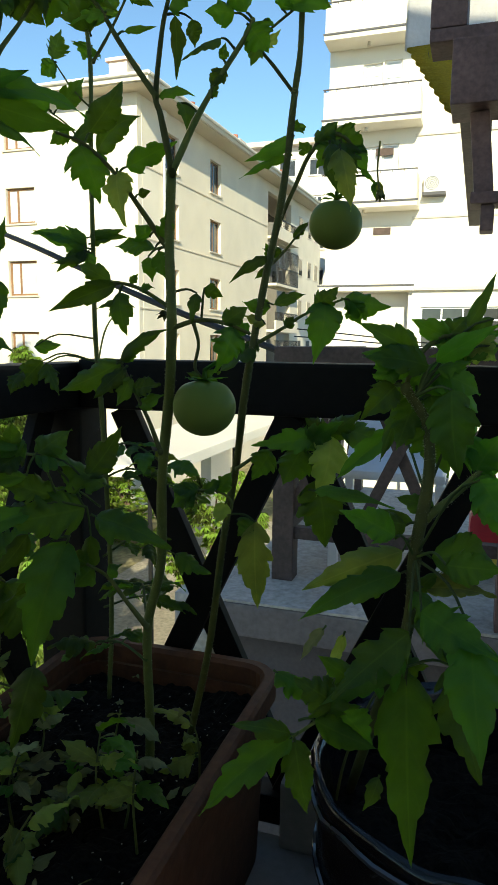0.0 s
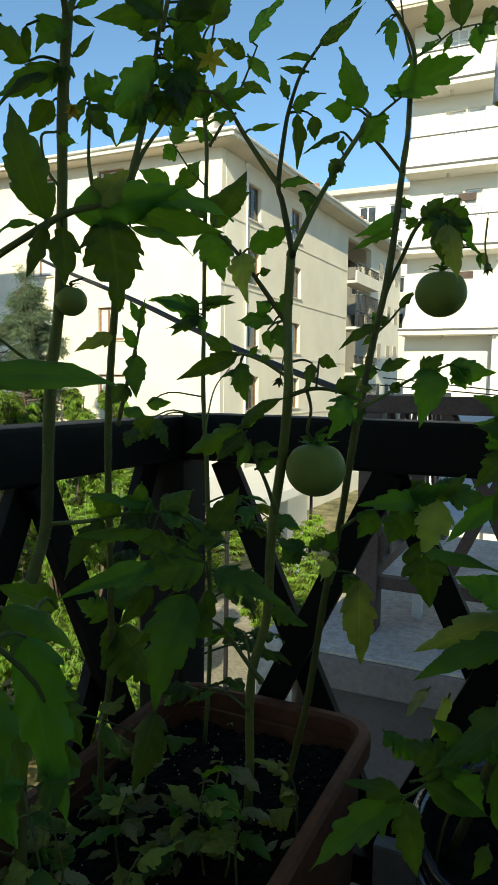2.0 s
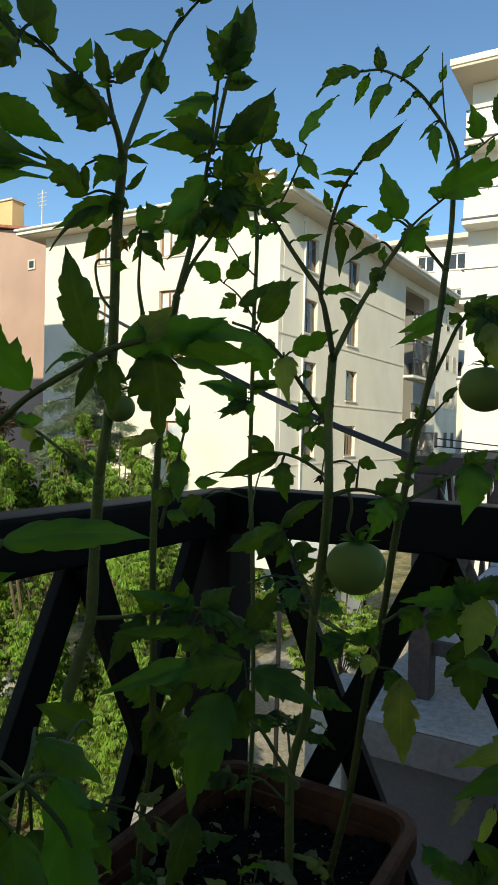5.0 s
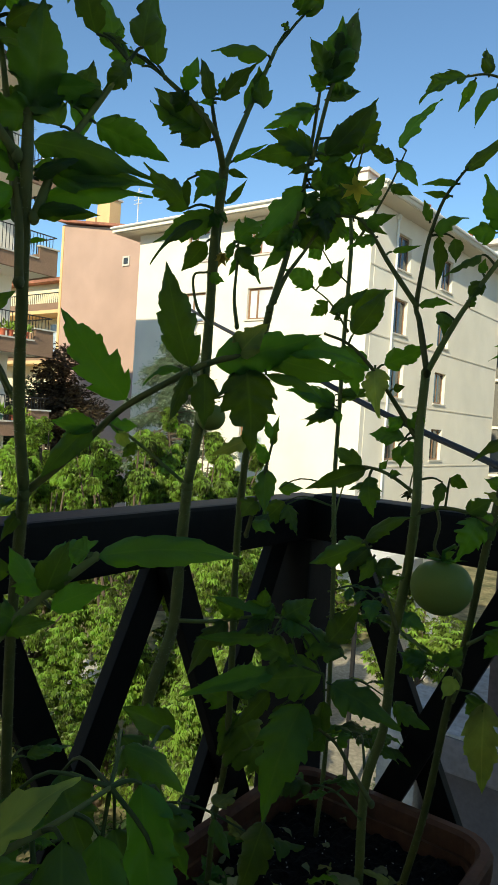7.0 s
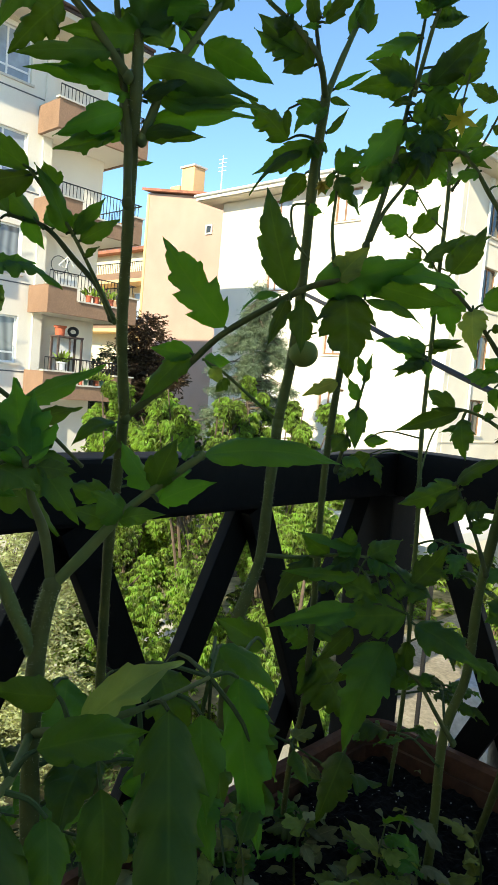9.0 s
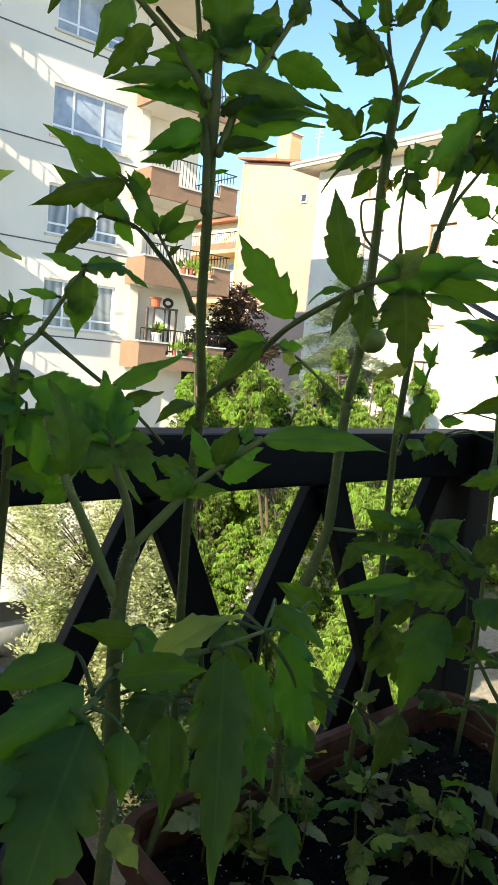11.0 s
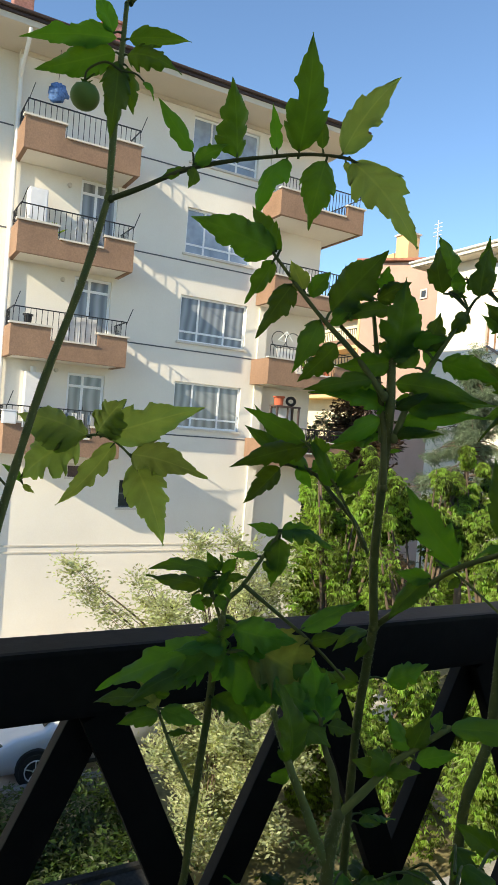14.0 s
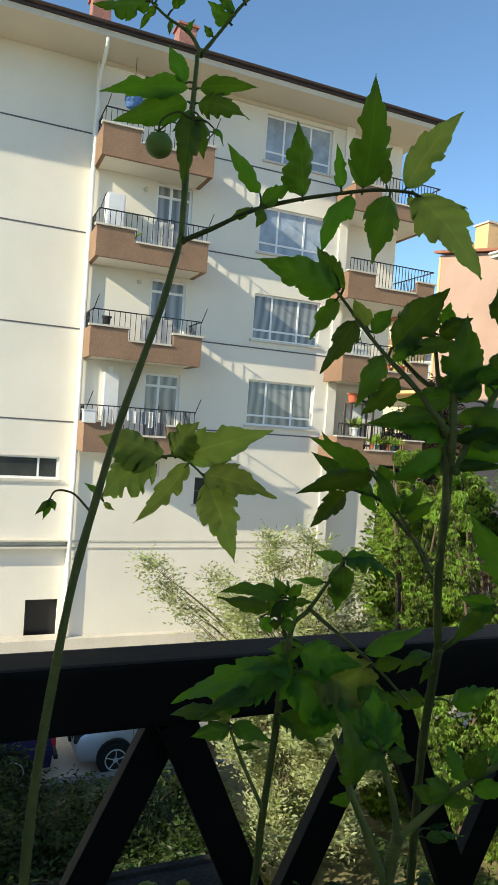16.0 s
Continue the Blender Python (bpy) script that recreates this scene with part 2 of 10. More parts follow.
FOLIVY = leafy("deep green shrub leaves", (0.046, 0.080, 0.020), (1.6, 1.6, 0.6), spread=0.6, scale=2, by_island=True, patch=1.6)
FOLCEDAR = leafy("grey green cedar needles", (0.15, 0.20, 0.12), (0.9, 1.0, 0.7), spread=0.5, scale=2, by_island=True, clear=0.25)
LEAFPALE = leafy("thin olive tomato leaf", (0.128, 0.172, 0.055), (2.8, 2.8, 1.4), rough=0.45, spread=0.25, gloss=0.3, scale=50, veins=True, clear=0.62)
LEAFYEL = leafy("yellowing tomato leaf", (0.215, 0.27, 0.065), (1.7, 1.7, 0.7), rough=0.55, spread=0.5, gloss=0.25, scale=50, veins=True)
STEM = leafy("hairy green stem", (0.110, 0.128, 0.036), (0.6, 0.8, 0.3), rough=0.6, spread=0.38, gloss=0.2, scale=110, clear=0.08)
PETIOLE = leafy("green leaf stalk", (0.060, 0.092, 0.026), (0.8, 0.9, 0.3), rough=0.6, spread=0.3, gloss=0.2, scale=90, clear=0.1)
FRUIT = leafy("green tomato skin", (0.155, 0.225, 0.048), (0.9, 1.0, 0.5), rough=0.45, spread=0.06, gloss=0.16, scale=25, clear=0.1)
PETAL = leafy("dry yellow flower", (0.45, 0.36, 0.06), (1, 1, 0.6), spread=0.2)
FOLIAGE = leafy("bright tree leaves", (0.185, 0.275, 0.055), (1.5, 1.5, 0.55), spread=0.75, scale=1.6, by_island=True, patch=2.2)
FOLPALE = leafy("pale shrub leaves", (0.41, 0.44, 0.25), (1.2, 1.2, 0.7), spread=0.45, scale=2, by_island=True, patch=1.6)
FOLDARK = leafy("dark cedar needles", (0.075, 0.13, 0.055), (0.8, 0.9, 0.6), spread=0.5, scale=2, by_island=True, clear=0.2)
FOLPLUM = leafy("purple plum leaves", (0.085, 0.062, 0.036), (1.2, 0.9, 0.7), spread=0.5, scale=2, by_island=True)


# ---- building blocks ----
def empty(name, label, category, group="", kind="", at=(0, 0, 0)):
    ob = tagged(new(name), label, category, group, kind)
    ob.location = at
    return ob


def part(name, bm, mat, parent=None, label="", smooth=False, mats=()):
    """One mesh object from a bmesh, under a thing or a part."""
    me = bpy.data.meshes.new(name)
    bmesh.ops.recalc_face_normals(bm, faces=bm.faces)
    bm.to_mesh(me)
    bm.free()
    for mm in (mat, *mats):
        me.materials.append(mm)
    if smooth:
        me.polygons.foreach_set("use_smooth", [True] * len(me.polygons))
    ob = new(name, me)
    if parent is not None:
        ob.parent = parent
        ob.matrix_parent_inverse = Matrix.Translation(-parent.location) if parent.parent is None else Matrix.Identity(4)
    if label:
        ob["label"] = label
    return ob


def box(bm, x0, x1, y0, y1, z0, z1, bevel=0.0):
    r = bmesh.ops.create_cube(bm, size=1, matrix=Matrix.LocRotScale(((x0 + x1) / 2, (y0 + y1) / 2, (z0 + z1) / 2), None, (abs(x1 - x0), abs(y1 - y0), abs(z1 - z0))))
    if bevel:
        es = list({e for v in r["verts"] for e in v.link_edges})
        bmesh.ops.bevel(bm, geom=es, offset=bevel, segments=2, affect="EDGES", profile=0.7)
    return bm


def beam(bm, a, b, w, h, up=(0, 0, 1), bevel=0.003):
    """A squared timber from a to b, w across and h along up."""
    a, b, up = Vector(a), Vector(b), Vector(up)
    d = (b - a).normalized()
    s = d.cross(up).normalized()
    u = s.cross(d)
    m = Matrix((s, d, u)).transposed().to_4x4()
    m.translation = (a + b) / 2
    r = bmesh.ops.create_cube(bm, size=1, matrix=m @ Matrix.Diagonal((w, (b - a).length, h, 1)))
    if bevel:
        es = list({e for v in r["verts"] for e in v.link_edges})
        bmesh.ops.bevel(bm, geom=es, offset=bevel, segments=2, affect="EDGES", profile=0.7)
    return bm


def smooth_line(pts, per=6):
    """A flowing line through the given points."""
    p = [Vector(q) for q in pts]
    if len(p) < 3:
        return [p[0].lerp(p[-1], k / per) for k in range(per + 1)]
    out = []
    for i in range(len(p) - 1):
        p0 = p[i - 1] if i else p[0] * 2 - p[1]
        p3 = p[i + 2] if i + 2 < len(p) else p[-1] * 2 - p[-2]
        for k in range(per):
            t = k / per
            out.append(0.5 * (2 * p[i] + (p[i + 1] - p0) * t + (2 * p0 - 5 * p[i] + 4 * p[i + 1] - p3) * t * t + (3 * p[i] - p0 - 3 * p[i + 1] + p3) * t ** 3))
    return out + [p[-1]]


def tube(bm, pts, r0, r1=None, sides=8, bulge=0.0, caps=True):
    """A tapering tube along a line."""
    r1 = r0 if r1 is None else r1
    rings, ref = [], Vector((0.37, 0.81, 0.45)).normalized()
    n = len(pts)
    for i, p in enumerate(pts):
        d = (pts[min(i + 1, n - 1)] - pts[max(i - 1, 0)]).normalized()
        s = (ref - d * ref.dot(d))
        s = s.normalized() if s.length > 1e-4 else d.orthogonal().normalized()
        ref = s
        u = d.cross(s)
        r = r0 + (r1 - r0) * i / (n - 1)
        if bulge:
            r *= 1 + bulge * noise.noise(p * 45)
        rings.append([bm.verts.new(p + (s * math.cos(a) + u * math.sin(a)) * r) for a in (2 * math.pi * k / sides for k in range(sides))])
    for a, b in zip(rings, rings[1:]):
        for k in range(sides):
            bm.faces.new((a[k], a[(k + 1) % sides], b[(k + 1) % sides], b[k]))
    if caps:
        bm.faces.new(rings[0][::-1])
        bm.faces.new(rings[-1])
    return bm


def wall(bm, place, u0, u1, z0, z1, holes, thick):
    """A wall with real openings. place(u, depth, z) gives the world point; depth runs into the wall. Holes: u0, u1, z0, z1."""
    us = sorted({u0, u1, *(h[0] for h in holes), *(h[1] for h in holes)})
    zs = sorted({z0, z1, *(h[2] for h in holes), *(h[3] for h in holes)})
    us, zs = [u for u in us if u0 <= u <= u1], [z for z in zs if z0 <= z <= z1]
    inside = lambda u, z: any(h[0] < u < h[1] and h[2] < z < h[3] for h in holes)
    solid = {(i, j) for i in range(len(us) - 1) for j in range(len(zs) - 1) if not inside((us[i] + us[i + 1]) / 2, (zs[j] + zs[j + 1]) / 2)}
    q = lambda *c: bm.faces.new([bm.verts.new(place(*p)) for p in c])
    for i, j in solid:
        a, b, c, d = us[i], us[i + 1], zs[j], zs[j + 1]
        for t in (0, thick):
            q((a, t, c), (b, t, c), (b, t, d), (a, t, d))
        if (i - 1, j) not in solid:
            q((a, 0, c), (a, 0, d), (a, thick, d), (a, thick, c))
        if (i + 1, j) not in solid:
            q((b, 0, c), (b, 0, d), (b, thick, d), (b, thick, c))
        if (i, j - 1) not in solid:
            q((a, 0, c), (b, 0, c), (b, thick, c), (a, thick, c))
        if (i, j + 1) not in solid:
            q((a, 0, d), (b, 0, d), (b, thick, d), (a, thick, d))
    bmesh.ops.remove_doubles(bm, verts=bm.verts, dist=0.001)
    return bm


def slab(bm, place, u0, u1, d0, d1, z0, z1):
    """A block in a wall's own directions."""
    p, r = place(u0, d0, z0), place(u1, d1, z1)
    return box(bm, min(p[0], r[0]), max(p[0], r[0]), min(p[1], r[1]), max(p[1], r[1]), z0, z1)


def window(parent, place, u0, u1, z0, z1, uprights=(), transom=None, frame_mat=None, pane_mat=None, depth=0.12, bar=0.06, sill=True, blind=0.0):
    """A glazed window set back in its opening: frame, panes, sill."""
    t0, t1 = depth, depth + 0.06
    win = part("window", wall(bmesh.new(), lambda u, d, z: place(u, t0 + d, z), u0, u1, z0, z1, [(u0 + bar, u1 - bar, z0 + bar, z1 - bar)], 0.06), frame_mat or PVC, parent)
    cuts = [u0 + bar] + [u0 + (u1 - u0) * f for f in uprights] + [u1 - bar]
    for c in cuts[1:-1]:
        part("mullion", slab(bmesh.new(), place, c - bar / 2, c + bar / 2, t0 + 0.002, t1 - 0.002, z0 + bar, z1 - bar), frame_mat or PVC, win)
    zt = None if transom is None else z0 + (z1 - z0) * transom
    if zt:
        part("transom", slab(bmesh.new(), place, u0 + bar, u1 - bar, t0 + 0.004, t1 - 0.004, zt - bar / 2, zt + bar / 2), frame_mat or PVC, win)
    for a, b in zip(cuts, cuts[1:]):
        for c, d in ([(z0, z1)] if zt is None else [(z0, zt), (zt, z1)]):
            pb = slab(bmesh.new(), place, a, b, t0 + 0.025, t0 + 0.04, c, d)
            part("pane", pb, pane_mat or GLASS, win)
    if sill:
        part("sill", slab(bmesh.new(), place, u0 - 0.08, u1 + 0.08, -0.07, depth, z0 - 0.07, z0 - 0.002), LEDGE, win)
    if blind:
        part("roller_blind", slab(bmesh.new(), place, u0 + bar, u1 - bar, t1 + 0.004, t1 + 0.02, z1 - (z1 - z0) * blind, z1 - bar), CURTAIN, win)
    # a dark sheet stands in for the dim room behind the glass
    part("dim_room_sheet", slab(bmesh.new(), place, u0 - 0.05, u1 + 0.05, t1 + 0.5, t1 + 0.52, z0 - 0.05, z1 + 0.05), GLASS, win)
    return win


# ---- ground ----
GZ = -5.6
bm = bmesh.new()
bmesh.ops.create_grid(bm, x_segments=60, y_segments=60, size=1, matrix=Matrix.Translation((0, 150, GZ)) @ Matrix.Diagonal((900, 900, 1, 1)))
tagged(part("ground", bm, EARTH), "dry earth with patchy grass below the balcony", "ground", kind="structure")
tagged(part("road", box(bmesh.new(), -20.1, -12.6, -30, 12.5, GZ, GZ + 0.03), ASPHALT), "sunlit grey asphalt street beside the apartment block", "road", kind="structure")
tagged(part("pavement", box(bmesh.new(), -9.5, 30, 9.6, 24.0, GZ, GZ + 0.06), PAVING), "pale concrete yard in bright sun", "pavement", kind="structure")
tagged(part("kerb", box(bmesh.new(), -12.6, -12.4, -30, 12.5, GZ, GZ + 0.15), CONCRETE), "grey concrete kerb along the street", "kerb", kind="structure")

# ---- the balcony that the camera stands on ----
FZ = 0.135
XL, YR = -0.629, 0.985          # inner faces of the two railings
TOP, BOT = 1.066, 0.991         # the hand rail
tagged(part("floor", box(bmesh.new(), XL - 0.12, 3.2, -1.4, YR + 0.12, FZ - 0.2, FZ), TILEFLOOR), "worn grey concrete balcony floor", "floor", kind="structure")
tagged(part("wall_south", box(bmesh.new(), -1.3, 6, -1.7, -1.4, GZ, 4.5), CREAM), "plain cream rendered house wall behind the balcony", "wall", kind="structure")
# added out of view: keeps direct sun off the awning cloth
tagged(part("shade_wall_upper", box(bmesh.new(), 0.55, 6, -1.7, -1.4, 4.502, 5.2), CREAM), "added cream wall out of view that shades the awning", "wall", kind="structure")
# three more unseen shade casters, their tops set by where sun should fall
tagged(part("shade_wall_garden", box(bmesh.new(), -5.7, -1.302, -1.7, -1.4, GZ, -0.6), CREAM), "added cream wall out of view that shades the garden below", "wall", kind="structure")
tagged(part("shade_wall_yard", box(bmesh.new(), -12.3, -8.0, -1.7, -1.4, GZ, -2.0), CREAM), "added cream wall out of view that shades the ground up to the kerb", "wall", kind="structure")
tagged(part("shade_wall_low", box(bmesh.new(), -7.998, -5.702, -1.7, -1.4, GZ, -3.2), CREAM), "added low cream wall out of view that lets sun onto the ground", "wall", kind="structure")
tagged(part("wall_east", box(bmesh.new(), 3.2, 3.5, -1.4, YR + 0.12, FZ - 0.2, 2.75), CREAM), "plain cream rendered end wall of the balcony", "wall", kind="structure")
# added overhead slab, never in view; its depth sets how much skylight enters
tagged(part("ceiling", box(bmesh.new(), XL - 0.12, 3.5, -1.4, -0.9, 2.75, 2.95), WHITE), "added white slab out of view that limits the skylight", "ceiling", kind="structure")


def railing(name, label, place, u0, u1, top, rail_h, rail_w, low, apexes, mat, posts=(), group=""):
    """A timber railing: hand rail, bottom rail, posts and crossed braces. place(u, d, z): d runs outwards."""
    thing = empty(name, label, "railing", group)
    v = lambda u, d, z: Vector(place(u, d, z))
    up = (0, 0, 1)
    part("hand_rail", beam(bmesh.new(), v(u0, rail_w / 2, top - rail_h / 2), v(u1, rail_w / 2, top - rail_h / 2), rail_w, rail_h, up, 0.006), mat, thing)
    part("bottom_rail", beam(bmesh.new(), v(u0, rail_w / 2, low - 0.025), v(u1, rail_w / 2, low - 0.025), rail_w * 0.8, 0.05, up), mat, thing)
    out = v(0, 1, 0) - v(0, 0, 0)
    for a, b in zip(apexes, apexes[1:]):
        for k, (s, e) in enumerate(((a, b), (b, a))):
            d = rail_w / 2 + (0.010 if k else -0.010)
            part("brace", beam(bmesh.new(), v(s, d, low), v(e, d, top - rail_h), 0.045, 0.019, out, 0.002), mat, thing)
    for u in posts:
        part("post", beam(bmesh.new(), v(u, rail_w / 2 + 0.002, FZ), v(u, rail_w / 2 + 0.002, top - rail_h), 0.088, 0.088, out, 0.005), mat, thing)
    return thing


railing("railing", "dark brown timber railing with crossed braces, side of the balcony", lambda u, d, z: (XL - d, u, z), -1.4, YR + 0.06, TOP, TOP - BOT, 0.06, 0.36,
        [0.945 - 0.296 * k for k in range(8)], TIMBER, posts=(YR + 0.03, -1.2), group="balcony railings")
railing("railing", "dark brown timber railing with crossed braces, front of the balcony", lambda u, d, z: (u, YR + d, z), XL + 0.002, 3.2, TOP + 0.006, TOP + 0.006 - BOT, 0.06, 0.36,
        [-0.565 + 0.3 * k for k in range(12)], TIMBER, posts=(0.95,), group="balcony railings")

LZ = 0.30
tagged(part("ledge", box(bmesh.new(), XL + 0.001, -0.12, -1.398, YR - 0.001, FZ, LZ, 0.008), CONCRETE), "grey concrete ledge along the railing that carries the planters", "ledge", kind="structure")
tagged(part("upstand", box(bmesh.new(), -0.26, 3.19, 0.952, YR - 0.002, LZ + 0.001, 0.415, 0.006), CONCRETE), "low grey concrete upstand under the front railing", "upstand", kind="structure")
tagged(part("ledge_front", box(bmesh.new(), -0.118, 3.19, YR - 0.48, YR - 0.001, FZ, LZ, 0.008), CONCRETE), "grey concrete ledge along the front railing", "ledge", kind="structure")

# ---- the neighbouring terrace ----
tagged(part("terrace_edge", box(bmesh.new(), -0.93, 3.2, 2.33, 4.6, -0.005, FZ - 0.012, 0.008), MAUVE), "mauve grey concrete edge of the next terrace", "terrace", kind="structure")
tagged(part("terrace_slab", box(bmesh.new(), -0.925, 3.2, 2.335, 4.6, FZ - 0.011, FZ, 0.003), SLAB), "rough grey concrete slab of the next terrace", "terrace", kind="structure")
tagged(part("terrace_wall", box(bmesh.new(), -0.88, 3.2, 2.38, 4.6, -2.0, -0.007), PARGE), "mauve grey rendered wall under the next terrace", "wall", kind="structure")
tagged(part("terrace_pier", box(bmesh.new(), -1.09, -0.934, 2.36, 2.75, GZ, 0.125, 0.008), SLAB), "pale concrete pier at the end of the next terrace", "pier", kind="structure")
railing("railing", "weathered brown timber railing of the next terrace", lambda u, d, z: (u, 2.62 + d, z), -0.77, 3.2, 1.09, 0.07, 0.06, 0.36,
        [-0.72 + 0.3 * k for k in range(12)], TIMBER2, posts=(-0.72,), group="terrace railings")
railing("railing", "weathered brown timber railing along the terrace side", lambda u, d, z: (-0.77 + d, u, z), 2.68, 4.6, 1.09, 0.07, 0.06, 0.36,
        [2.75 + 0.3 * k for k in range(7)], TIMBER2, posts=(4.5,), group="terrace railings")


# ---- houses ----
def balcony_c(house, z, x_out=-18.9, y0=2.9, y1=6.12):
    """A brown balcony box with a stepped parapet, ledges and an iron grille."""
    t = 0.12
    bal = part("balcony", box(bmesh.new(), -20.148, x_out - t - 0.002, y0 + t + 0.002, y1 - t - 0.002, z - 0.12, z - 0.01), WHITE, house)
    for q in ((x_out - t, x_out, y0, y1, z - 0.14, z + 0.36), (x_out - t - 0.001, x_out - 0.001, y0, y0 + 1.05, z + 0.36, z + 0.70), (x_out - t - 0.001, x_out - 0.001, y1 - 0.85, y1, z + 0.36, z + 0.70),
              (-20.148, x_out - t - 0.003, y0, y0 + t, z - 0.14, z + 0.70), (-20.148, x_out - t - 0.003, y1 - t, y1, z - 0.14, z + 0.70)):
        part("parapet", box(bmesh.new(), *q), TAN, bal)
    for q in ((y0 - 0.05, y0 + 1.1, 0.702, 0.755), (y1 - 0.9, y1 + 0.05, 0.702, 0.755), (y0 + 1.1, y1 - 0.9, 0.362, 0.41)):
        part("ledge", box(bmesh.new(), x_out - t - 0.03, x_out + 0.05, q[0], q[1], z + q[2], z + q[3]), LEDGE, bal)
    gr = bmesh.new()
    xo = x_out - 0.05
    for a, b, lo in ((y0 + 0.05, y0 + 1.1, 0.76), (y0 + 1.1, y1 - 0.9, 0.41), (y1 - 0.9, y1 - 0.05, 0.76)):
        n = max(2, int((b - a) / 0.14))
        for k in range(n + 1):
            y = a + (b - a) * k / n
            box(gr, xo - 0.008, xo + 0.008, y - 0.008, y + 0.008, z + lo, z + 1.15)
    box(gr, xo - 0.015, xo + 0.015, y0 + 0.05, y1 - 0.05, z + 1.15, z + 1.18)
    for y, s in ((y0 + 0.05, 1), (y1 - 0.05, -1)):
        box(gr, -20.1, xo, y - 0.012, y + 0.012, z + 1.15, z + 1.18)
        beam(gr, (xo, y, z + 1.1), (xo + 0.15, y + 0.12, z + 1.55), 0.02, 0.02, (1, 0, 0), 0)
        for k in range(6):
            box(gr, -20.05 + k * 0.11, -20.034 + k * 0.11, y - 0.007, y + 0.007, z + 0.7, z + 1.15)
    part("grille", gr, IRON, bal)
    return bal


def corner_balcony(house, z):
    """The balcony that wraps the far corner of the block."""
    y0, y1, xo, t = 10.87, 14.2, -18.9, 0.12
    bal = part("balcony", box(bmesh.new(), -22.5, xo - t - 0.002, y0 + t + 0.002, y1 - t - 0.002, z - 0.12, z - 0.01), WHITE, house)
    for q in ((xo - t, xo, y0, y1, z - 0.14, z + 0.30), (xo - t - 0.001, xo - 0.001, y0, y0 + 1.0, z + 0.30, z + 0.70), (xo - t - 0.001, xo - 0.001, y1 - 0.7, y1, z + 0.30, z + 0.70),
              (-20.08, xo - t - 0.003, y0, y0 + t, z - 0.14, z + 0.70), (-22.5, xo - t - 0.003, y1 - t, y1, z - 0.14, z + 0.70)):
        part("parapet", box(bmesh.new(), *q), TAN, bal)
    for q in ((y0 - 0.05, y0 + 1.05, 0.702, 0.75), (y1 - 0.75, y1 + 0.05, 0.702, 0.75), (y0 + 1.05, y1 - 0.75, 0.302, 0.35)):
        part("ledge", box(bmesh.new(), xo - t - 0.03, xo + 0.05, q[0], q[1], z + q[2], z + q[3]), LEDGE, bal)
    gr, x2 = bmesh.new(), xo - 0.05
    for k in range(26):
        y = y0 + 0.05 + k * 0.124
        lo = 0.75 if y < y0 + 1.05 or y > y1 - 0.75 else 0.35
        box(gr, x2 - 0.008, x2 + 0.008, y - 0.008, y + 0.008, z + lo, z + 1.12)
    box(gr, x2 - 0.015, x2 + 0.015, y0 + 0.05, y1 - 0.05, z + 1.12, z + 1.15)
    box(gr, -22.4, x2, y1 - 0.06, y1 - 0.03, z + 1.12, z + 1.15)
    for k in range(18):
        box(gr, -22.3 + k * 0.165, -22.284 + k * 0.165, y1 - 0.053, y1 - 0.037, z + 0.7, z + 1.12)
    part("grille", gr, IRON, bal)


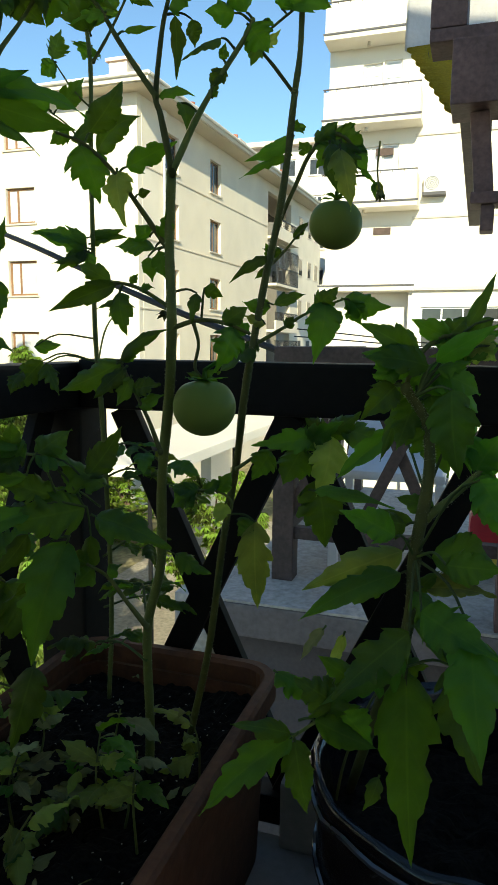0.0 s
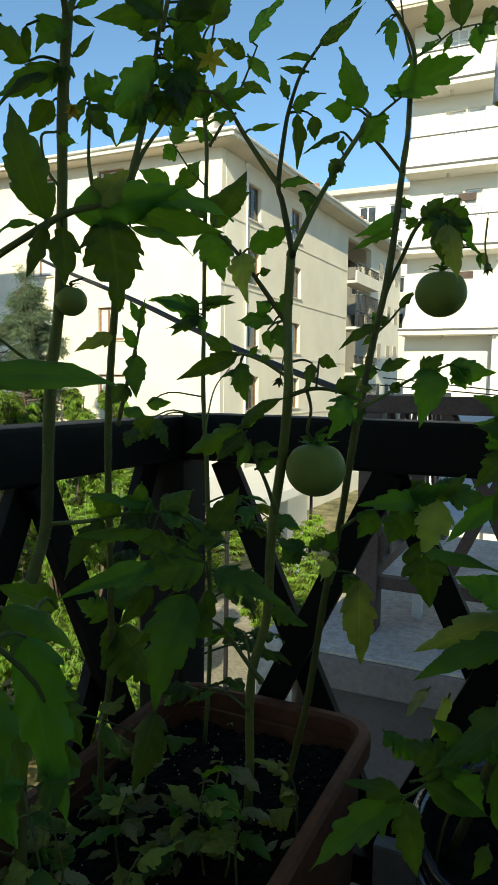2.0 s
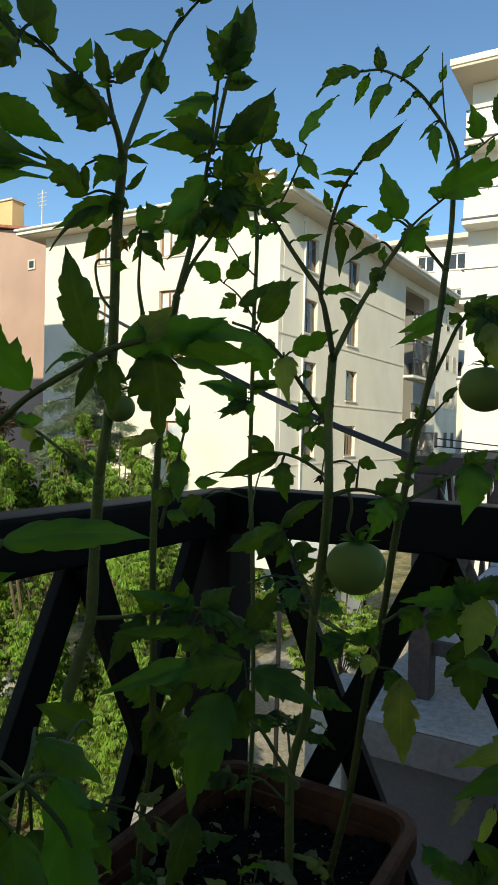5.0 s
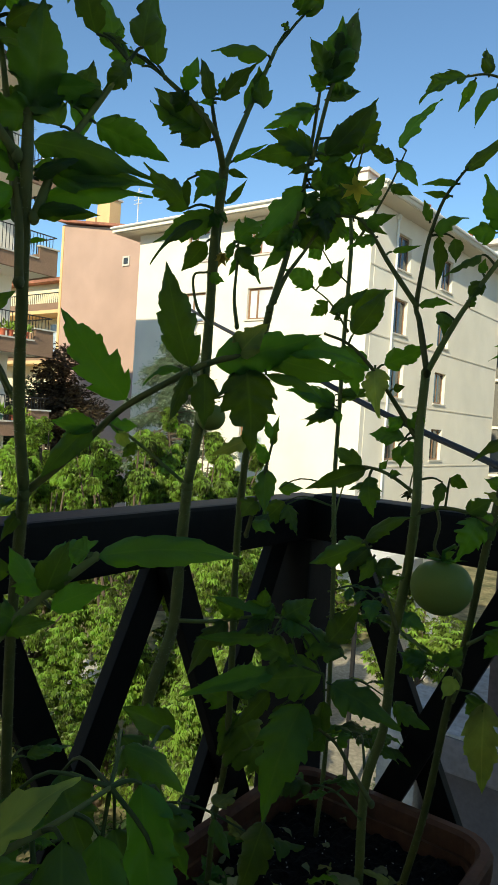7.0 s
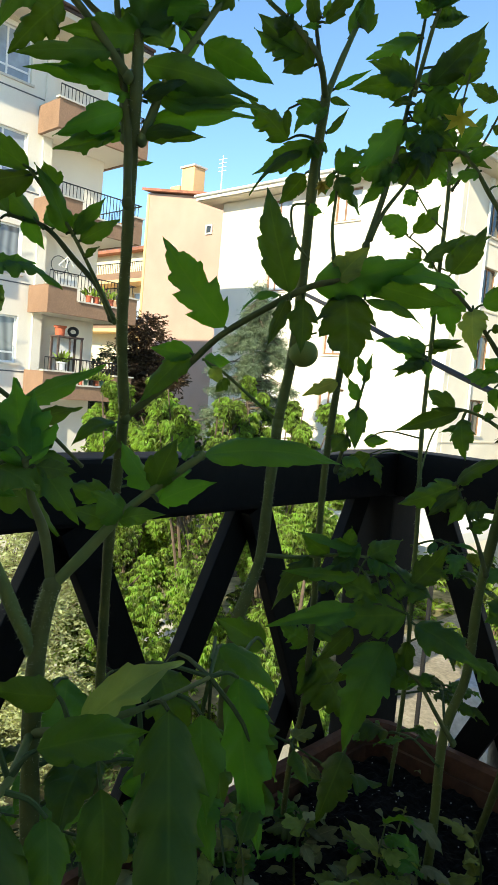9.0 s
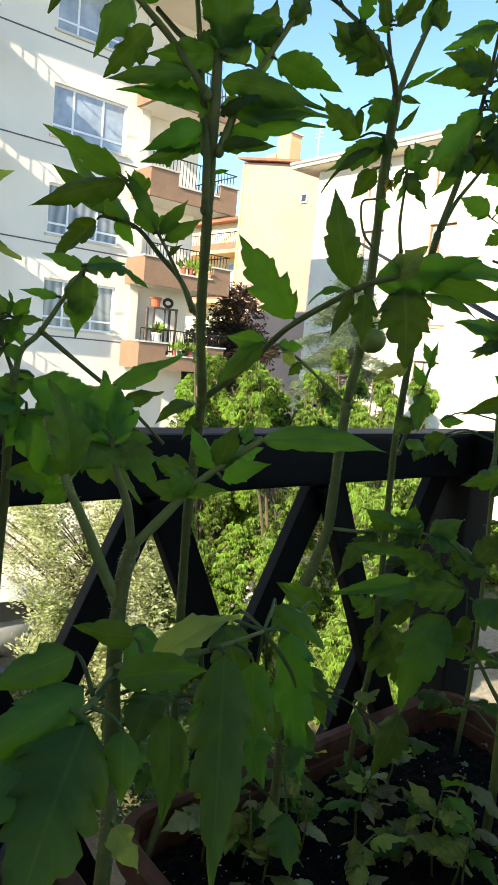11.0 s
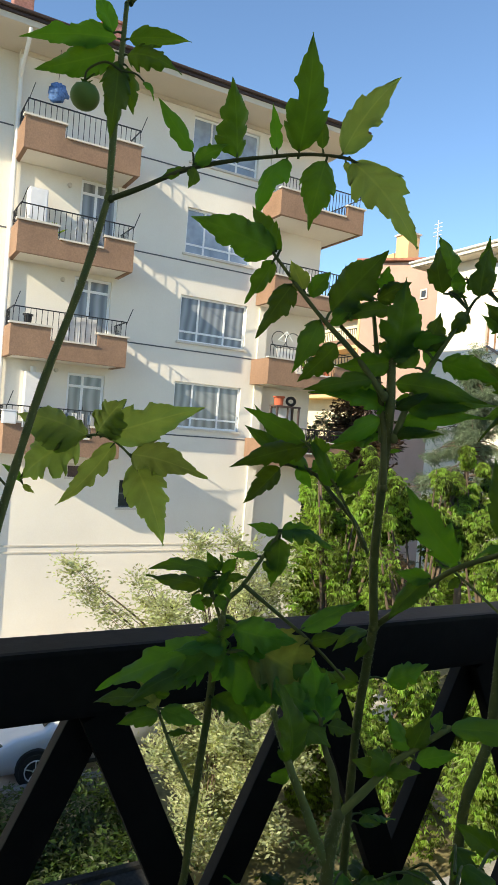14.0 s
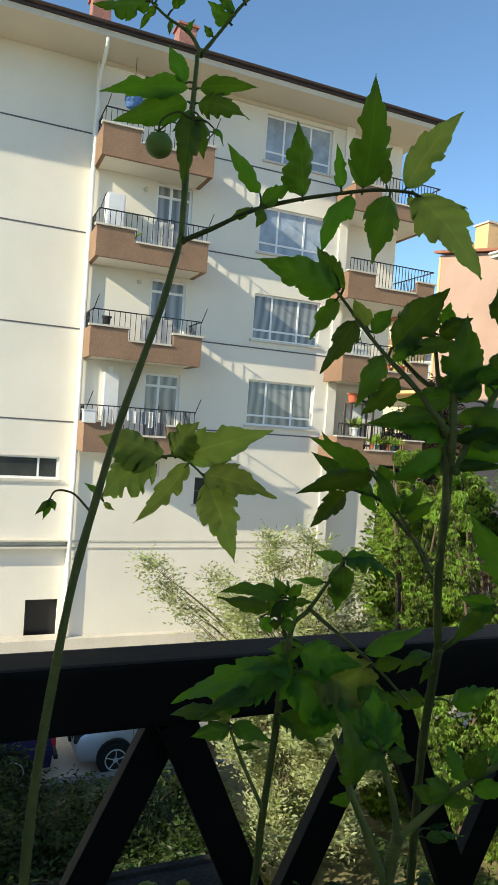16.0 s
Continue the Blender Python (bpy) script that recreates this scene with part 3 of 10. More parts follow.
def house_c():
    h = empty("apartment_block", "white five storey apartment block with brown balconies", "apartment building")
    fx, top = -20.15, 11.50
    pl = lambda u, d, z: (fx - d, u, z)
    tops = [11.25, 8.35, 5.56, 2.80]
    doors = [8.39, 5.54, 2.70]
    holes = [(8.2, 10.6, z - 1.46, z) for z in tops] + [(4.80, 5.92, z - 2.09, z) for z in doors] + [(6.62, 7.12, -1.27, -0.42)]
    part("wall", wall(bmesh.new(), pl, 2.85, 11.40, GZ, top, holes, 0.3), WHITE, h)
    for k, z in enumerate(tops):
        window(h, pl, 8.2, 10.6, z - 1.46, z, (0.28, 0.68), 0.22, PVC, CURTAIN if k in (0, 1) else NET, depth=0.10)
    for z in doors:
        window(h, pl, 4.80, 5.92, z - 2.09, z, (0.42,), 0.82, PVC, NET, depth=0.08, bar=0.075, sill=False)
        part("door_handle", box(bmesh.new(), fx - 0.075, fx - 0.05, 5.31, 5.34, z - 1.1, z - 0.98), IRON, h)
    for z in (8.55, 5.80, 3.06, 0.42):
        balcony_c(h, z)
        # wall lamp beside each door
        part("wall_lamp", tube(bmesh.new(), [Vector((fx, 4.45, z + 2.3)), Vector((fx + 0.12, 4.45, z + 2.3))], 0.07, 0.05, 12), LEDGE, h)
    window(h, pl, 6.62, 7.12, -1.27, -0.42, (), 0.5, GROOVE, GLASS, depth=0.1, bar=0.04)
    part("vent", wall(bmesh.new(), lambda u, d, z: (fx + 0.03 - d, u, z), 4.92, 5.45, -0.45, 0.02, [(5.0, 5.37, -0.38, -0.05)], 0.03), LEDGE, h)
    part("vent_panel", box(bmesh.new(), fx, fx + 0.006, 5.0, 5.37, -0.38, -0.05), TIMBER2, h)
    # left wing, a hand set back
    pw = lambda u, d, z: (-20.42 - d, u, z)
    wh = [(-1.6, 2.5, -0.66, 0.0), (1.8, 2.72, GZ + 0.05, -4.2)]
    part("wall", wall(bmesh.new(), pw, -14, 2.848, GZ, top, wh, 0.3), WHITE, h)
    window(h, pw, -1.6, 2.5, -0.66, 0.0, (0.5, 0.86), None, PVC, GLASS, depth=0.1)
    part("garage_door", box(bmesh.new(), -20.7, -20.62, 1.8, 2.72, GZ + 0.05, -4.2), IRON, h, "dark brown metal side door")
    # grooves between storeys and at the foot
    for z in (9.50, 6.63, 3.82, 1.08):
        part("groove", box(bmesh.new(), fx - 0.02, fx + 0.012, 6.15, 11.3, z - 0.02, z + 0.02), GROOVE, h)
        part("groove", box(bmesh.new(), -20.44, -20.408, -14, 2.84, z - 0.05, z - 0.01), GROOVE, h)
    for z in (-2.42, -2.62):
        part("string_course", box(bmesh.new(), -20.44, fx + 0.03, -14, 11.35, z - 0.02, z + 0.02), LEDGE, h)
    part("plinth", box(bmesh.new(), -20.44, fx + 0.25, -14, 13.5, GZ, -5.25), LEDGE, h)
    # far corner
    part("wall", box(bmesh.new(), fx - 1.6, fx - 0.35, 11.402, 13.6, GZ, top), WHITE, h, "white corner wall behind the balconies")
    part("pilaster", box(bmesh.new(), fx - 0.34, fx + 0.06, 11.08, 11.398, GZ, top - 0.002), WHITE, h)
    part("wall", box(bmesh.new(), -30, fx - 1.61, 13.3, 13.6, GZ, top), WHITE, h)
    for z in (8.55, 5.76, 3.10, 0.47):
        corner_balcony(h, z)
    # deep roof edge
    part("soffit", box(bmesh.new(), -31, -18.80, -14, 13.98, 11.502, 11.66), SOFFIT, h)
    part("fascia", box(bmesh.new(), -31, -18.74, -14, 14.05, 11.662, 11.80), FASCIA, h)
    part("gutter", tube(bmesh.new(), [Vector((-18.70, -14, 11.79)), Vector((-18.70, 14.06, 11.79))], 0.05, 0.05, 8), FASCIA, h)
    part("string_course", box(bmesh.new(), fx, fx + 0.05, 2.86, 11.35, 11.38, 11.50), SOFFIT, h)
    bm = bmesh.new()
    a = [bm.verts.new(p) for p in ((-18.7, -14, 11.802), (-18.7, 14.1, 11.802), (-26, 9.5, 14.0), (-26, -14, 14.0))]
    b = [bm.verts.new(p) for p in ((-32, 14.1, 11.802), (-32, -14, 11.802))]
    bm.faces.new(a)
    bm.faces.new((a[1], b[0], a[2]))
    bm.faces.new((b[0], b[1], a[3], a[2]))
    part("roof", bm, ROOFTILE, h)
    for y0, y1, z1 in ((2.65, 3.2, 13.62), (5.3, 5.85, 13.5)):
        ch = part("chimney", box(bmesh.new(), -21.3, -20.7, y0, y1, 12.0, z1, 0.02), BRICKRED, h)
        part("cap", box(bmesh.new(), -21.36, -20.64, y0 - 0.06, y1 + 0.06, z1, z1 + 0.07), BRICKRED, ch)
    # downpipe with a swan neck
    bm = bmesh.new()
    tube(bm, smooth_line([(-18.9, 2.86, 11.52), (-18.92, 2.86, 11.3), (-19.9, 2.86, 10.7), (-20.03, 2.88, 10.4), (-20.05, 2.90, 0), (-20.05, 2.90, GZ)], 4), 0.055, sides=10)
    pipe = part("downpipe", bm, ZINC, h)
    for z in (8.9, 6.0, 3.1, 0.2, -2.9):
        part("clip", tube(bmesh.new(), [Vector((-20.05, 2.895, z)), Vector((-20.05, 2.895, z + 0.06))], 0.066, 0.066, 10), ZINC, pipe)
    # dark block added inside, its colour standing for unlit rooms
    part("dark_interior", box(bmesh.new(), -30, -21.6, -14, 13.2, GZ, 11.45), GLASS, h)
    return h


house_c()


def pot(x, y, z, r, hgt, mat, label, plant=0):
    """A flower pot, with or without leaves in it."""
    t = empty("flower_pot", label, "flower pot", "pots on the far balconies")
    part("pot", tube(bmesh.new(), [Vector((x, y, z)), Vector((x, y, z + hgt * 0.8)), Vector((x, y, z + hgt))], r * 0.75, r, 14), mat, t)
    part("rim", tube(bmesh.new(), [Vector((x, y, z + hgt * 0.84)), Vector((x, y, z + hgt * 1.02))], r * 1.1, r * 1.1, 14), mat, t)
    if plant:
        rng, bm = random.Random(int(abs(y * 100) + z * 10)), bmesh.new()
        for _ in range(plant):
            a, e, ln = rng.uniform(0, 6.28), rng.uniform(0.2, 1.3), rng.uniform(0.15, 0.4)
            d = Vector((math.cos(a) * math.cos(e), math.sin(a) * math.cos(e), math.sin(e)))
            s = d.orthogonal().normalized() * 0.035
            o = Vector((x, y, z + hgt)) + d * rng.uniform(0, 0.12)
            bm.faces.new([bm.verts.new(q) for q in (o, o + d * ln * 0.5 + s, o + d * ln, o + d * ln * 0.5 - s)])
        part("leaves", bm, FOLIAGE, t)
    return t


def balcony_things():
    """What stands and hangs on the brown balconies of the white block."""
    c = empty("cabinet", "white plastic balcony cabinet behind the grille", "cabinet")
    part("body", box(bmesh.new(), -20.0, -19.5, 3.25, 3.75, 5.80, 7.62, 0.02), WHITEPLASTIC, c)
    part("door", box(bmesh.new(), -19.498, -19.48, 3.28, 3.72, 5.9, 7.55, 0.006), WHITEPLASTIC, c)
    c = empty("cabinet", "narrow white boiler cabinet on the balcony wall", "cabinet")
    part("body", box(bmesh.new(), -20.14, -19.82, 3.55, 3.98, 0.43, 2.58, 0.02), WHITEPLASTIC, c)
    part("flue", tube(bmesh.new(), [Vector((-19.98, 3.77, 2.58)), Vector((-19.98, 3.77, 2.74))], 0.09, 0.09, 12), ZINC, c)
    c = empty("box", "white box on the balcony ledge", "box")
    part("body", box(bmesh.new(), -19.05, -18.8, 2.85, 3.2, 1.085, 1.42, 0.03), WHITEPLASTIC, c)
    part("lid", box(bmesh.new(), -19.07, -18.78, 2.83, 3.22, 1.422, 1.46, 0.01), WHITEPLASTIC, c)
    # washing hung along the lowest grille
    rng = random.Random(8)
    for k in range(9):
        y, w, d = 3.35 + k * 0.22, rng.uniform(0.12, 0.19), rng.uniform(0.22, 0.5)
        bm = bmesh.new()
        rows = [[bm.verts.new((-18.86 + 0.03 * math.sin(i * 2.2 + k), y + w * i / 4, 1.50 - d * j / 3)) for i in range(5)] for j in range(4)]
        fs = [bm.faces.new((a[i], a[i + 1], b[i + 1], b[i])) for a, b in zip(rows, rows[1:]) for i in range(4)]
        bmesh.ops.solidify(bm, geom=fs, thickness=0.006)
        tagged(part("laundry", bm, (CLOTH, CLOTH, CURTAIN)[k % 3]), "small pale laundry hung over the balcony grille", "laundry", "laundry on the balcony")
    for z, y0, y1 in ((5.80, 4.45, 5.1), (3.06, 4.35, 5.25)):
        bm = bmesh.new()
        rows = [[bm.verts.new((-19.06 + 0.02 * math.sin(i * 1.7), y0 + (y1 - y0) * i / 8, z + 1.12 - 0.72 * j / 3)) for i in range(9)] for j in range(4)]
        fs = [bm.faces.new((a[i], a[i + 1], b[i + 1], b[i])) for a, b in zip(rows, rows[1:]) for i in range(8)]
        bmesh.ops.solidify(bm, geom=fs, thickness=0.006)
        tagged(part("laundry", bm, CLOTH), "white sheet hung behind the balcony grille", "laundry", "laundry on the balcony")
    pot(-19.05, 3.35, 3.82, 0.13, 0.24, IRON, "black flower pot on the balcony ledge")
    pot(-19.3, 3.95, 6.2, 0.10, 0.2, IRON, "small black pot on the balcony", 14)
    pot(-19.3, 4.9, 6.2, 0.12, 0.24, WHITEPLASTIC, "white flower pot behind the grille", 10)
    # far corner balconies
    s = empty("shelf", "brown wooden shelf frame with a pale back", "shelf")
    for y in (11.55, 12.4):
        for x in (-19.75, -19.35):
            part("post", box(bmesh.new(), x, x + 0.06, y, y + 0.06, 0.47, 2.32), TIMBER2, s)
    for z in (0.9, 1.6, 2.28):
        part("board", box(bmesh.new(), -19.76, -19.28, 11.54, 12.47, z, z + 0.05), TIMBER2, s)
    part("back", box(bmesh.new(), -19.77, -19.755, 11.56, 12.45, 0.95, 2.27), CLOTH, s)
    part("upright", box(bmesh.new(), -19.36, -19.32, 11.98, 12.03, 0.95, 2.278), TIMBER2, s)
    pot(-19.5, 11.72, 2.332, 0.19, 0.30, CLAY, "orange red flower pot on top of the shelf")
    ring = [Vector((-19.5 + 0.0, 12.2 + 0.16 * math.cos(a), 2.50 + 0.12 * math.sin(a))) for a in (2 * math.pi * k / 16 for k in range(17))]
    tagged(part("hose", tube(bmesh.new(), ring, 0.05, 0.05, 8), RUBBER), "coiled black hose on the shelf", "hose")
    pot(-19.05, 11.55, 1.24, 0.16, 0.25, WHITEPLASTIC, "white pot with pale leaves on the ledge", 40)
    for k in range(6):
        pot(-18.98, 12.25 + k * 0.2, 0.83, 0.08, 0.16, (CLAY, GRASSY, IRON)[k % 3], "small flower pot on the low ledge", 22)
    for k in range(4):
        pot(-18.98, 12.35 + k * 0.28, 3.46, 0.11, 0.2, (CLAY, CLAY, YELLOWP, CLAY)[k], "orange flower pot on the balcony ledge", 16)
    bm = bmesh.new()
    for cy in (11.3, 11.85):
        tube(bm, [Vector((-19.1, cy + 0.27 * math.cos(a), 4.45 + 0.27 * math.sin(a))) for a in (2 * math.pi * k / 20 for k in range(21))], 0.013, 0.013, 6)
    rack = empty("bicycle", "white bicycle stood up on the balcony", "bicycle")
    part("wheel", bm, RUBBER, rack)
    bm = bmesh.new()
    for a, b in (((11.3, 4.45), (11.6, 4.75)), ((11.6, 4.75), (11.85, 4.45)), ((11.3, 4.45), (11.55, 4.4)), ((11.55, 4.4), (11.6, 4.75))):
        tube(bm, [Vector((-19.1, *a)), Vector((-19.1, *b))], 0.02, 0.02, 6)
    part("bicycle_frame", bm, ZINC, rack)
    part("stand", box(bmesh.new(), -19.13, -19.07, 11.25, 11.9, 3.88, 4.18), ZINC, rack)


balcony_things()

bag = empty("bag", "crumpled blue plastic bag hung above the top balcony", "bag")
bm = bmesh.new()
bmesh.ops.create_icosphere(bm, subdivisions=3, radius=1)
for v in bm.verts:
    k = 1 + 0.45 * noise.noise(v.co * 2.3) + 0.2 * noise.noise(v.co * 6)
    v.co = Vector((-19.5, 3.80, 10.42)) + Vector((v.co.x * 0.10, v.co.y * 0.24, v.co.z * 0.27)) * k * (1 - 0.35 * v.co.z)
part("film", bm, BLUEBAG, bag, smooth=True)
part("string", tube(bmesh.new(), [Vector((-19.5, 3.80, 10.7)), Vector((-19.48, 3.80, 11.5))], 0.008, 0.008, 5), IRON, bag)


def prism(bm, poly, z0, z1):
    """An upright block over a plan outline."""
    lo, hi = [bm.verts.new((x, y, z0)) for x, y in poly], [bm.verts.new((x, y, z1)) for x, y in poly]
    bm.faces.new(lo[::-1])
    bm.faces.new(hi)
    for k in range(len(poly)):
        j = (k + 1) % len(poly)
        bm.faces.new((lo[k], lo[j], hi[j], hi[k]))
    return bm


def house_a():
    h = empty("apartment_block", "long cream apartment block with a deep white eave", "apartment building")
    ax, ay = -12.85, 24.7
    tops = [10.25, 7.33, 4.41, 1.49]
    # sunny end facade
    pl = lambda u, d, z: (u, ay + d, z)
    cols = [(-22.75, -21.45), (-18.95, -17.55)]
    holes = [(a, b, z - 1.42, z) for a, b in cols for z in tops]
    part("wall", wall(bmesh.new(), pl, -26.1, ax, GZ, 10.5, holes, 0.35), CREAM, h)
    for a, b in cols:
        for z in tops:
            window(h, pl, a, b, z - 1.42, z, (0.36,), None, WOODFRAME, PALEPANE, depth=0.14, bar=0.09)
    # long facade, turned a little outwards
    before = set(bpy.data.objects)
    pr = lambda u, d, z: (ax - d, u, z)
    tops = [9.75, 7.0, 4.25, 1.5]
    cols = [(26.95, 28.25), (31.6, 32.9)]
    holes = [(a, b, z - 1.5, z) for a, b in cols for z in tops]
    lo = [(40.0, 44.6, z - 2.3, z + 0.25) for z in tops]
    part("wall", wall(bmesh.new(), pr, ay + 0.352, 52, GZ, 10.5, holes + lo, 0.35), CREAM, h)
    for a, b in cols:
        for z in tops:
            window(h, pr, a, b, z - 1.5, z, (0.5,), None, WOODFRAME, GLASS, depth=0.16, bar=0.08)
    for k, z in enumerate(tops):
        part("loggia", box(bmesh.new(), ax - 2.0, ax - 1.9, 39.8, 44.8, z - 2.4, z + 0.35), CREAM, h)
        window(h, lambda u, d, zz: (ax - 1.7 - d, u, zz), 40.8, 43.6, z - 1.6, z - 0.1, (0.33, 0.66), None, WOODFRAME, GLASS, sill=False)
        part("parapet", box(bmesh.new(), ax - 0.1, ax + 0.6, 40.0, 44.6, z - 2.45, z - 2.3), CREAM, h)
        if k % 2 == 0:
            part("parapet", box(bmesh.new(), ax + 0.5, ax + 0.6, 40.0, 44.6, z - 2.298, z - 1.75), CREAM, h)
        gr, low = bmesh.new(), z - (1.75 if k % 2 == 0 else 2.3)
        high = z - 1.3 if k % 2 == 0 else z - 0.25
        for q in range(20):
            box(gr, ax + 0.52, ax + 0.56, 40.05 + q * 0.237, 40.1 + q * 0.237, low, high)
        for zz in ((high,) if k % 2 == 0 else (low + 0.02, low + 0.95, high)):
            box(gr, ax + 0.51, ax + 0.57, 40.0, 44.6, zz, zz + 0.06)
        part("grille", gr, IRON, h)
        for u in (46.4, 48.6, 50.4):
            fr = part("window", box(bmesh.new(), ax, ax + 0.03, u, u + 0.9, z - 1.3, z - 0.1), LEDGE, h)
            part("pane", box(bmesh.new(), ax + 0.03, ax + 0.034, u + 0.08, u + 0.82, z - 1.22, z - 0.18), GLASS, fr)
    for z in (7.95, 5.2, 2.45, -0.3):
        part("string_course", box(bmesh.new(), ax, ax + 0.03, ay, 39.8, z - 0.025, z + 0.025), SOFFIT, h)
    pipe = part("downpipe", tube(bmesh.new(), [Vector((ax + 0.08, 26.75, 10.4)), Vector((ax + 0.08, 26.75, GZ))], 0.05), ZINC, h)
    part("hopper", box(bmesh.new(), ax + 0.01, ax + 0.16, 26.66, 26.84, 10.2, 10.42, 0.01), ZINC, pipe)
    for u, z1 in ((31.0, 11.85), (36.5, 11.9), (44.5, 11.9)):
        ch = part("chimney", box(bmesh.new(), ax - 1.2, ax - 0.5, u, u + 0.8, 10.8, z1, 0.02), CREAM, h)
        part("cap", box(bmesh.new(), ax - 1.3, ax - 0.4, u - 0.1, u + 0.9, z1, z1 + 0.12), WHITE, ch)
        part("cowl", tube(bmesh.new(), [Vector((ax - 0.85, u + 0.4, z1 + 0.12)), Vector((ax - 0.85, u + 0.4, z1 + 0.45))], 0.14, 0.14, 10), ROOFTILE, ch)
    turn = Matrix.Translation((ax, ay, 0)) @ Matrix.Rotation(radians(-2.2), 4, "Z") @ Matrix.Translation((-ax, -ay, 0))
    for ob in set(bpy.data.objects) - before:
        ob.data.transform(turn)
    # eave and roof
    p = lambda x, y: tuple((turn @ Vector((x, y, 0)))[:2])
    poly = lambda o: [(-26.1 - o - 0.15, ay - o), (ax + o, ay - o), p(ax + o, 53), (-26.25 - o, 53)]
    part("soffit", prism(bmesh.new(), poly(0.85), 10.502, 10.54), SOFFIT, h)
    part("eave", prism(bmesh.new(), poly(0.95), 10.542, 10.80), WHITE, h, "white rendered eave band")
    e = poly(1.0)
    part("gutter", tube(bmesh.new(), [Vector((*e[1], 10.76)), Vector((*e[2], 10.76))], 0.07), ZINC, h)
    part("gutter", tube(bmesh.new(), [Vector((*e[0], 10.76)), Vector((*e[1], 10.76))], 0.07), ZINC, h)
    bm = bmesh.new()
    e = poly(0.9)
    a = [bm.verts.new(q) for q in ((*e[0], 10.802), (*e[1], 10.802), (*p(ax - 6.5, ay + 6), 12.3), (-20.5, ay + 6, 12.3), (*e[2], 10.802), (*p(ax - 6.5, 53), 12.3))]
    bm.faces.new((a[0], a[1], a[2], a[3]))
    bm.faces.new((a[1], a[4], a[5], a[2]))
    part("roof", bm, ROOFTILE, h)
    for x0, y0, w, z1 in ((ax - 0.6, 25.1, 0.8, 11.85), (-24.6, 26.0, 1.3, 11.5)):
        ch = part("chimney", box(bmesh.new(), x0 - w, x0, y0, y0 + w, 10.82, z1, 0.02), CREAM, h)
        part("cap", box(bmesh.new(), x0 - w - 0.1, x0 + 0.1, y0 - 0.1, y0 + w + 0.1, z1, z1 + 0.12), WHITE, ch)
    part("dark_interior", box(bmesh.new(), -25.6, ax - 2.3, ay + 0.9, 52, GZ, 10.48), GLASS, h)


house_a()


def tower():
    h = empty("apartment_tower", "tall white apartment tower with stacked balconies", "apartment building")
    fy = 25.6
    pl = lambda u, d, z: (u, fy + d, z)
    levels = [11.55, 8.76, 5.98, 3.14]
    holes, doors = [], []
    for z in levels[:-1]:
        doors.append((-3.65, -3.05, z + 0.05, z + 2.15))
        holes.append((-4.4, -3.72, z + 0.9, z + 2.1))
    part("wall", wall(bmesh.new(), pl, -5.6, 7, GZ, 13.95, doors + holes, 0.3), WHITE, h)
    for d in doors:
        window(h, pl, *d, (), 0.75, PVC, PALEPANE, depth=0.1, sill=False)
    for d in holes:
        window(h, pl, *d, (0.5,), 0.7, PVC, PALEPANE, depth=0.1)
    for z in levels:
        sl = part("balcony", box(bmesh.new(), -5.62, -2.26, 24.6, fy, z - 0.16, z), WHITE, h)
        part("edge_strip", box(bmesh.new(), -5.64, -2.24, 24.57, 24.6, z - 0.01, z + 0.05), GROOVE, sl)
        if z > 4:
            pb = bmesh.new()
            box(pb, -5.58, -2.30, 24.62, 24.7, z, z + 0.95)
            box(pb, -5.58, -5.50, 24.7, fy, z, z + 0.95)
            box(pb, -2.38, -2.30, 24.7, fy, z, z + 0.95)
            part("parapet", pb, WHITE, sl)
            part("hand_rail", box(bmesh.new(), -5.60, -2.28, 24.6, 24.66, z + 1.02, z + 1.05), GROOVE, sl)
            rb = bmesh.new()
            for q in range(9):
                box(rb, -5.57 + q * 0.406, -5.55 + q * 0.406, 24.62, 24.64, z + 0.95, z + 1.02)
            box(rb, -5.57, -5.55, 24.62, fy, z + 1.02, z + 1.05)
            part("rail_posts", rb, GROOVE, sl)
        part("lamp", tube(bmesh.new(), [Vector((-4.15, 25.1, z - 0.16)), Vector((-4.15, 25.1, z - 0.30))], 0.05, 0.07), LEDGE, sl)
    for z in levels[1:]:
        part("string_course", box(bmesh.new(), -2.5, 7, fy - 0.05, fy, z - 0.45, z - 0.38), LEDGE, h)
    for z in (7.74, 5.02):
        part("vent_pane", box(bmesh.new(), -3.86, -3.24, fy - 0.03, fy - 0.004, z, z + 0.25), TIMBER2, h, "small dark vent window")
    # air conditioner on its bracket
    ac = part("air_conditioner", box(bmesh.new(), -2.12, -1.42, fy - 0.35, fy - 0.05, 6.35, 6.92, 0.03), WHITEPLASTIC, h)
    fan = bmesh.new()
    for r in (0.05, 0.11, 0.17, 0.22):
        tube(fan, [Vector((-1.85 + r * math.cos(k / 20 * 6.2832), fy - 0.36, 6.64 + r * math.sin(k / 20 * 6.2832))) for k in range(21)], 0.012, sides=4)
    part("fan_guard", fan, GROOVE, ac)
    part("bracket", box(bmesh.new(), -2.16, -1.38, fy - 0.4, fy, 6.24, 6.34), GROOVE, ac)
    # pale blue ground storey bay with its strip window
    pb = lambda u, d, z: (u, 24.9 + d, z)
    part("bay", wall(bmesh.new(), pb, -2.45, 5, GZ, 2.98, [(-2.02, 3.5, 1.0, 2.42)], 0.3), WHITE, h)
    window(h, pb, -2.02, 3.5, 1.0, 2.42, (0.13, 0.26, 0.38, 0.5, 0.63, 0.75, 0.88), 0.68, PVC, GLASS, depth=0.08)
    part("roof", box(bmesh.new(), -2.5, 5.1, 24.75, fy, 2.982, 3.1), LEDGE, h)
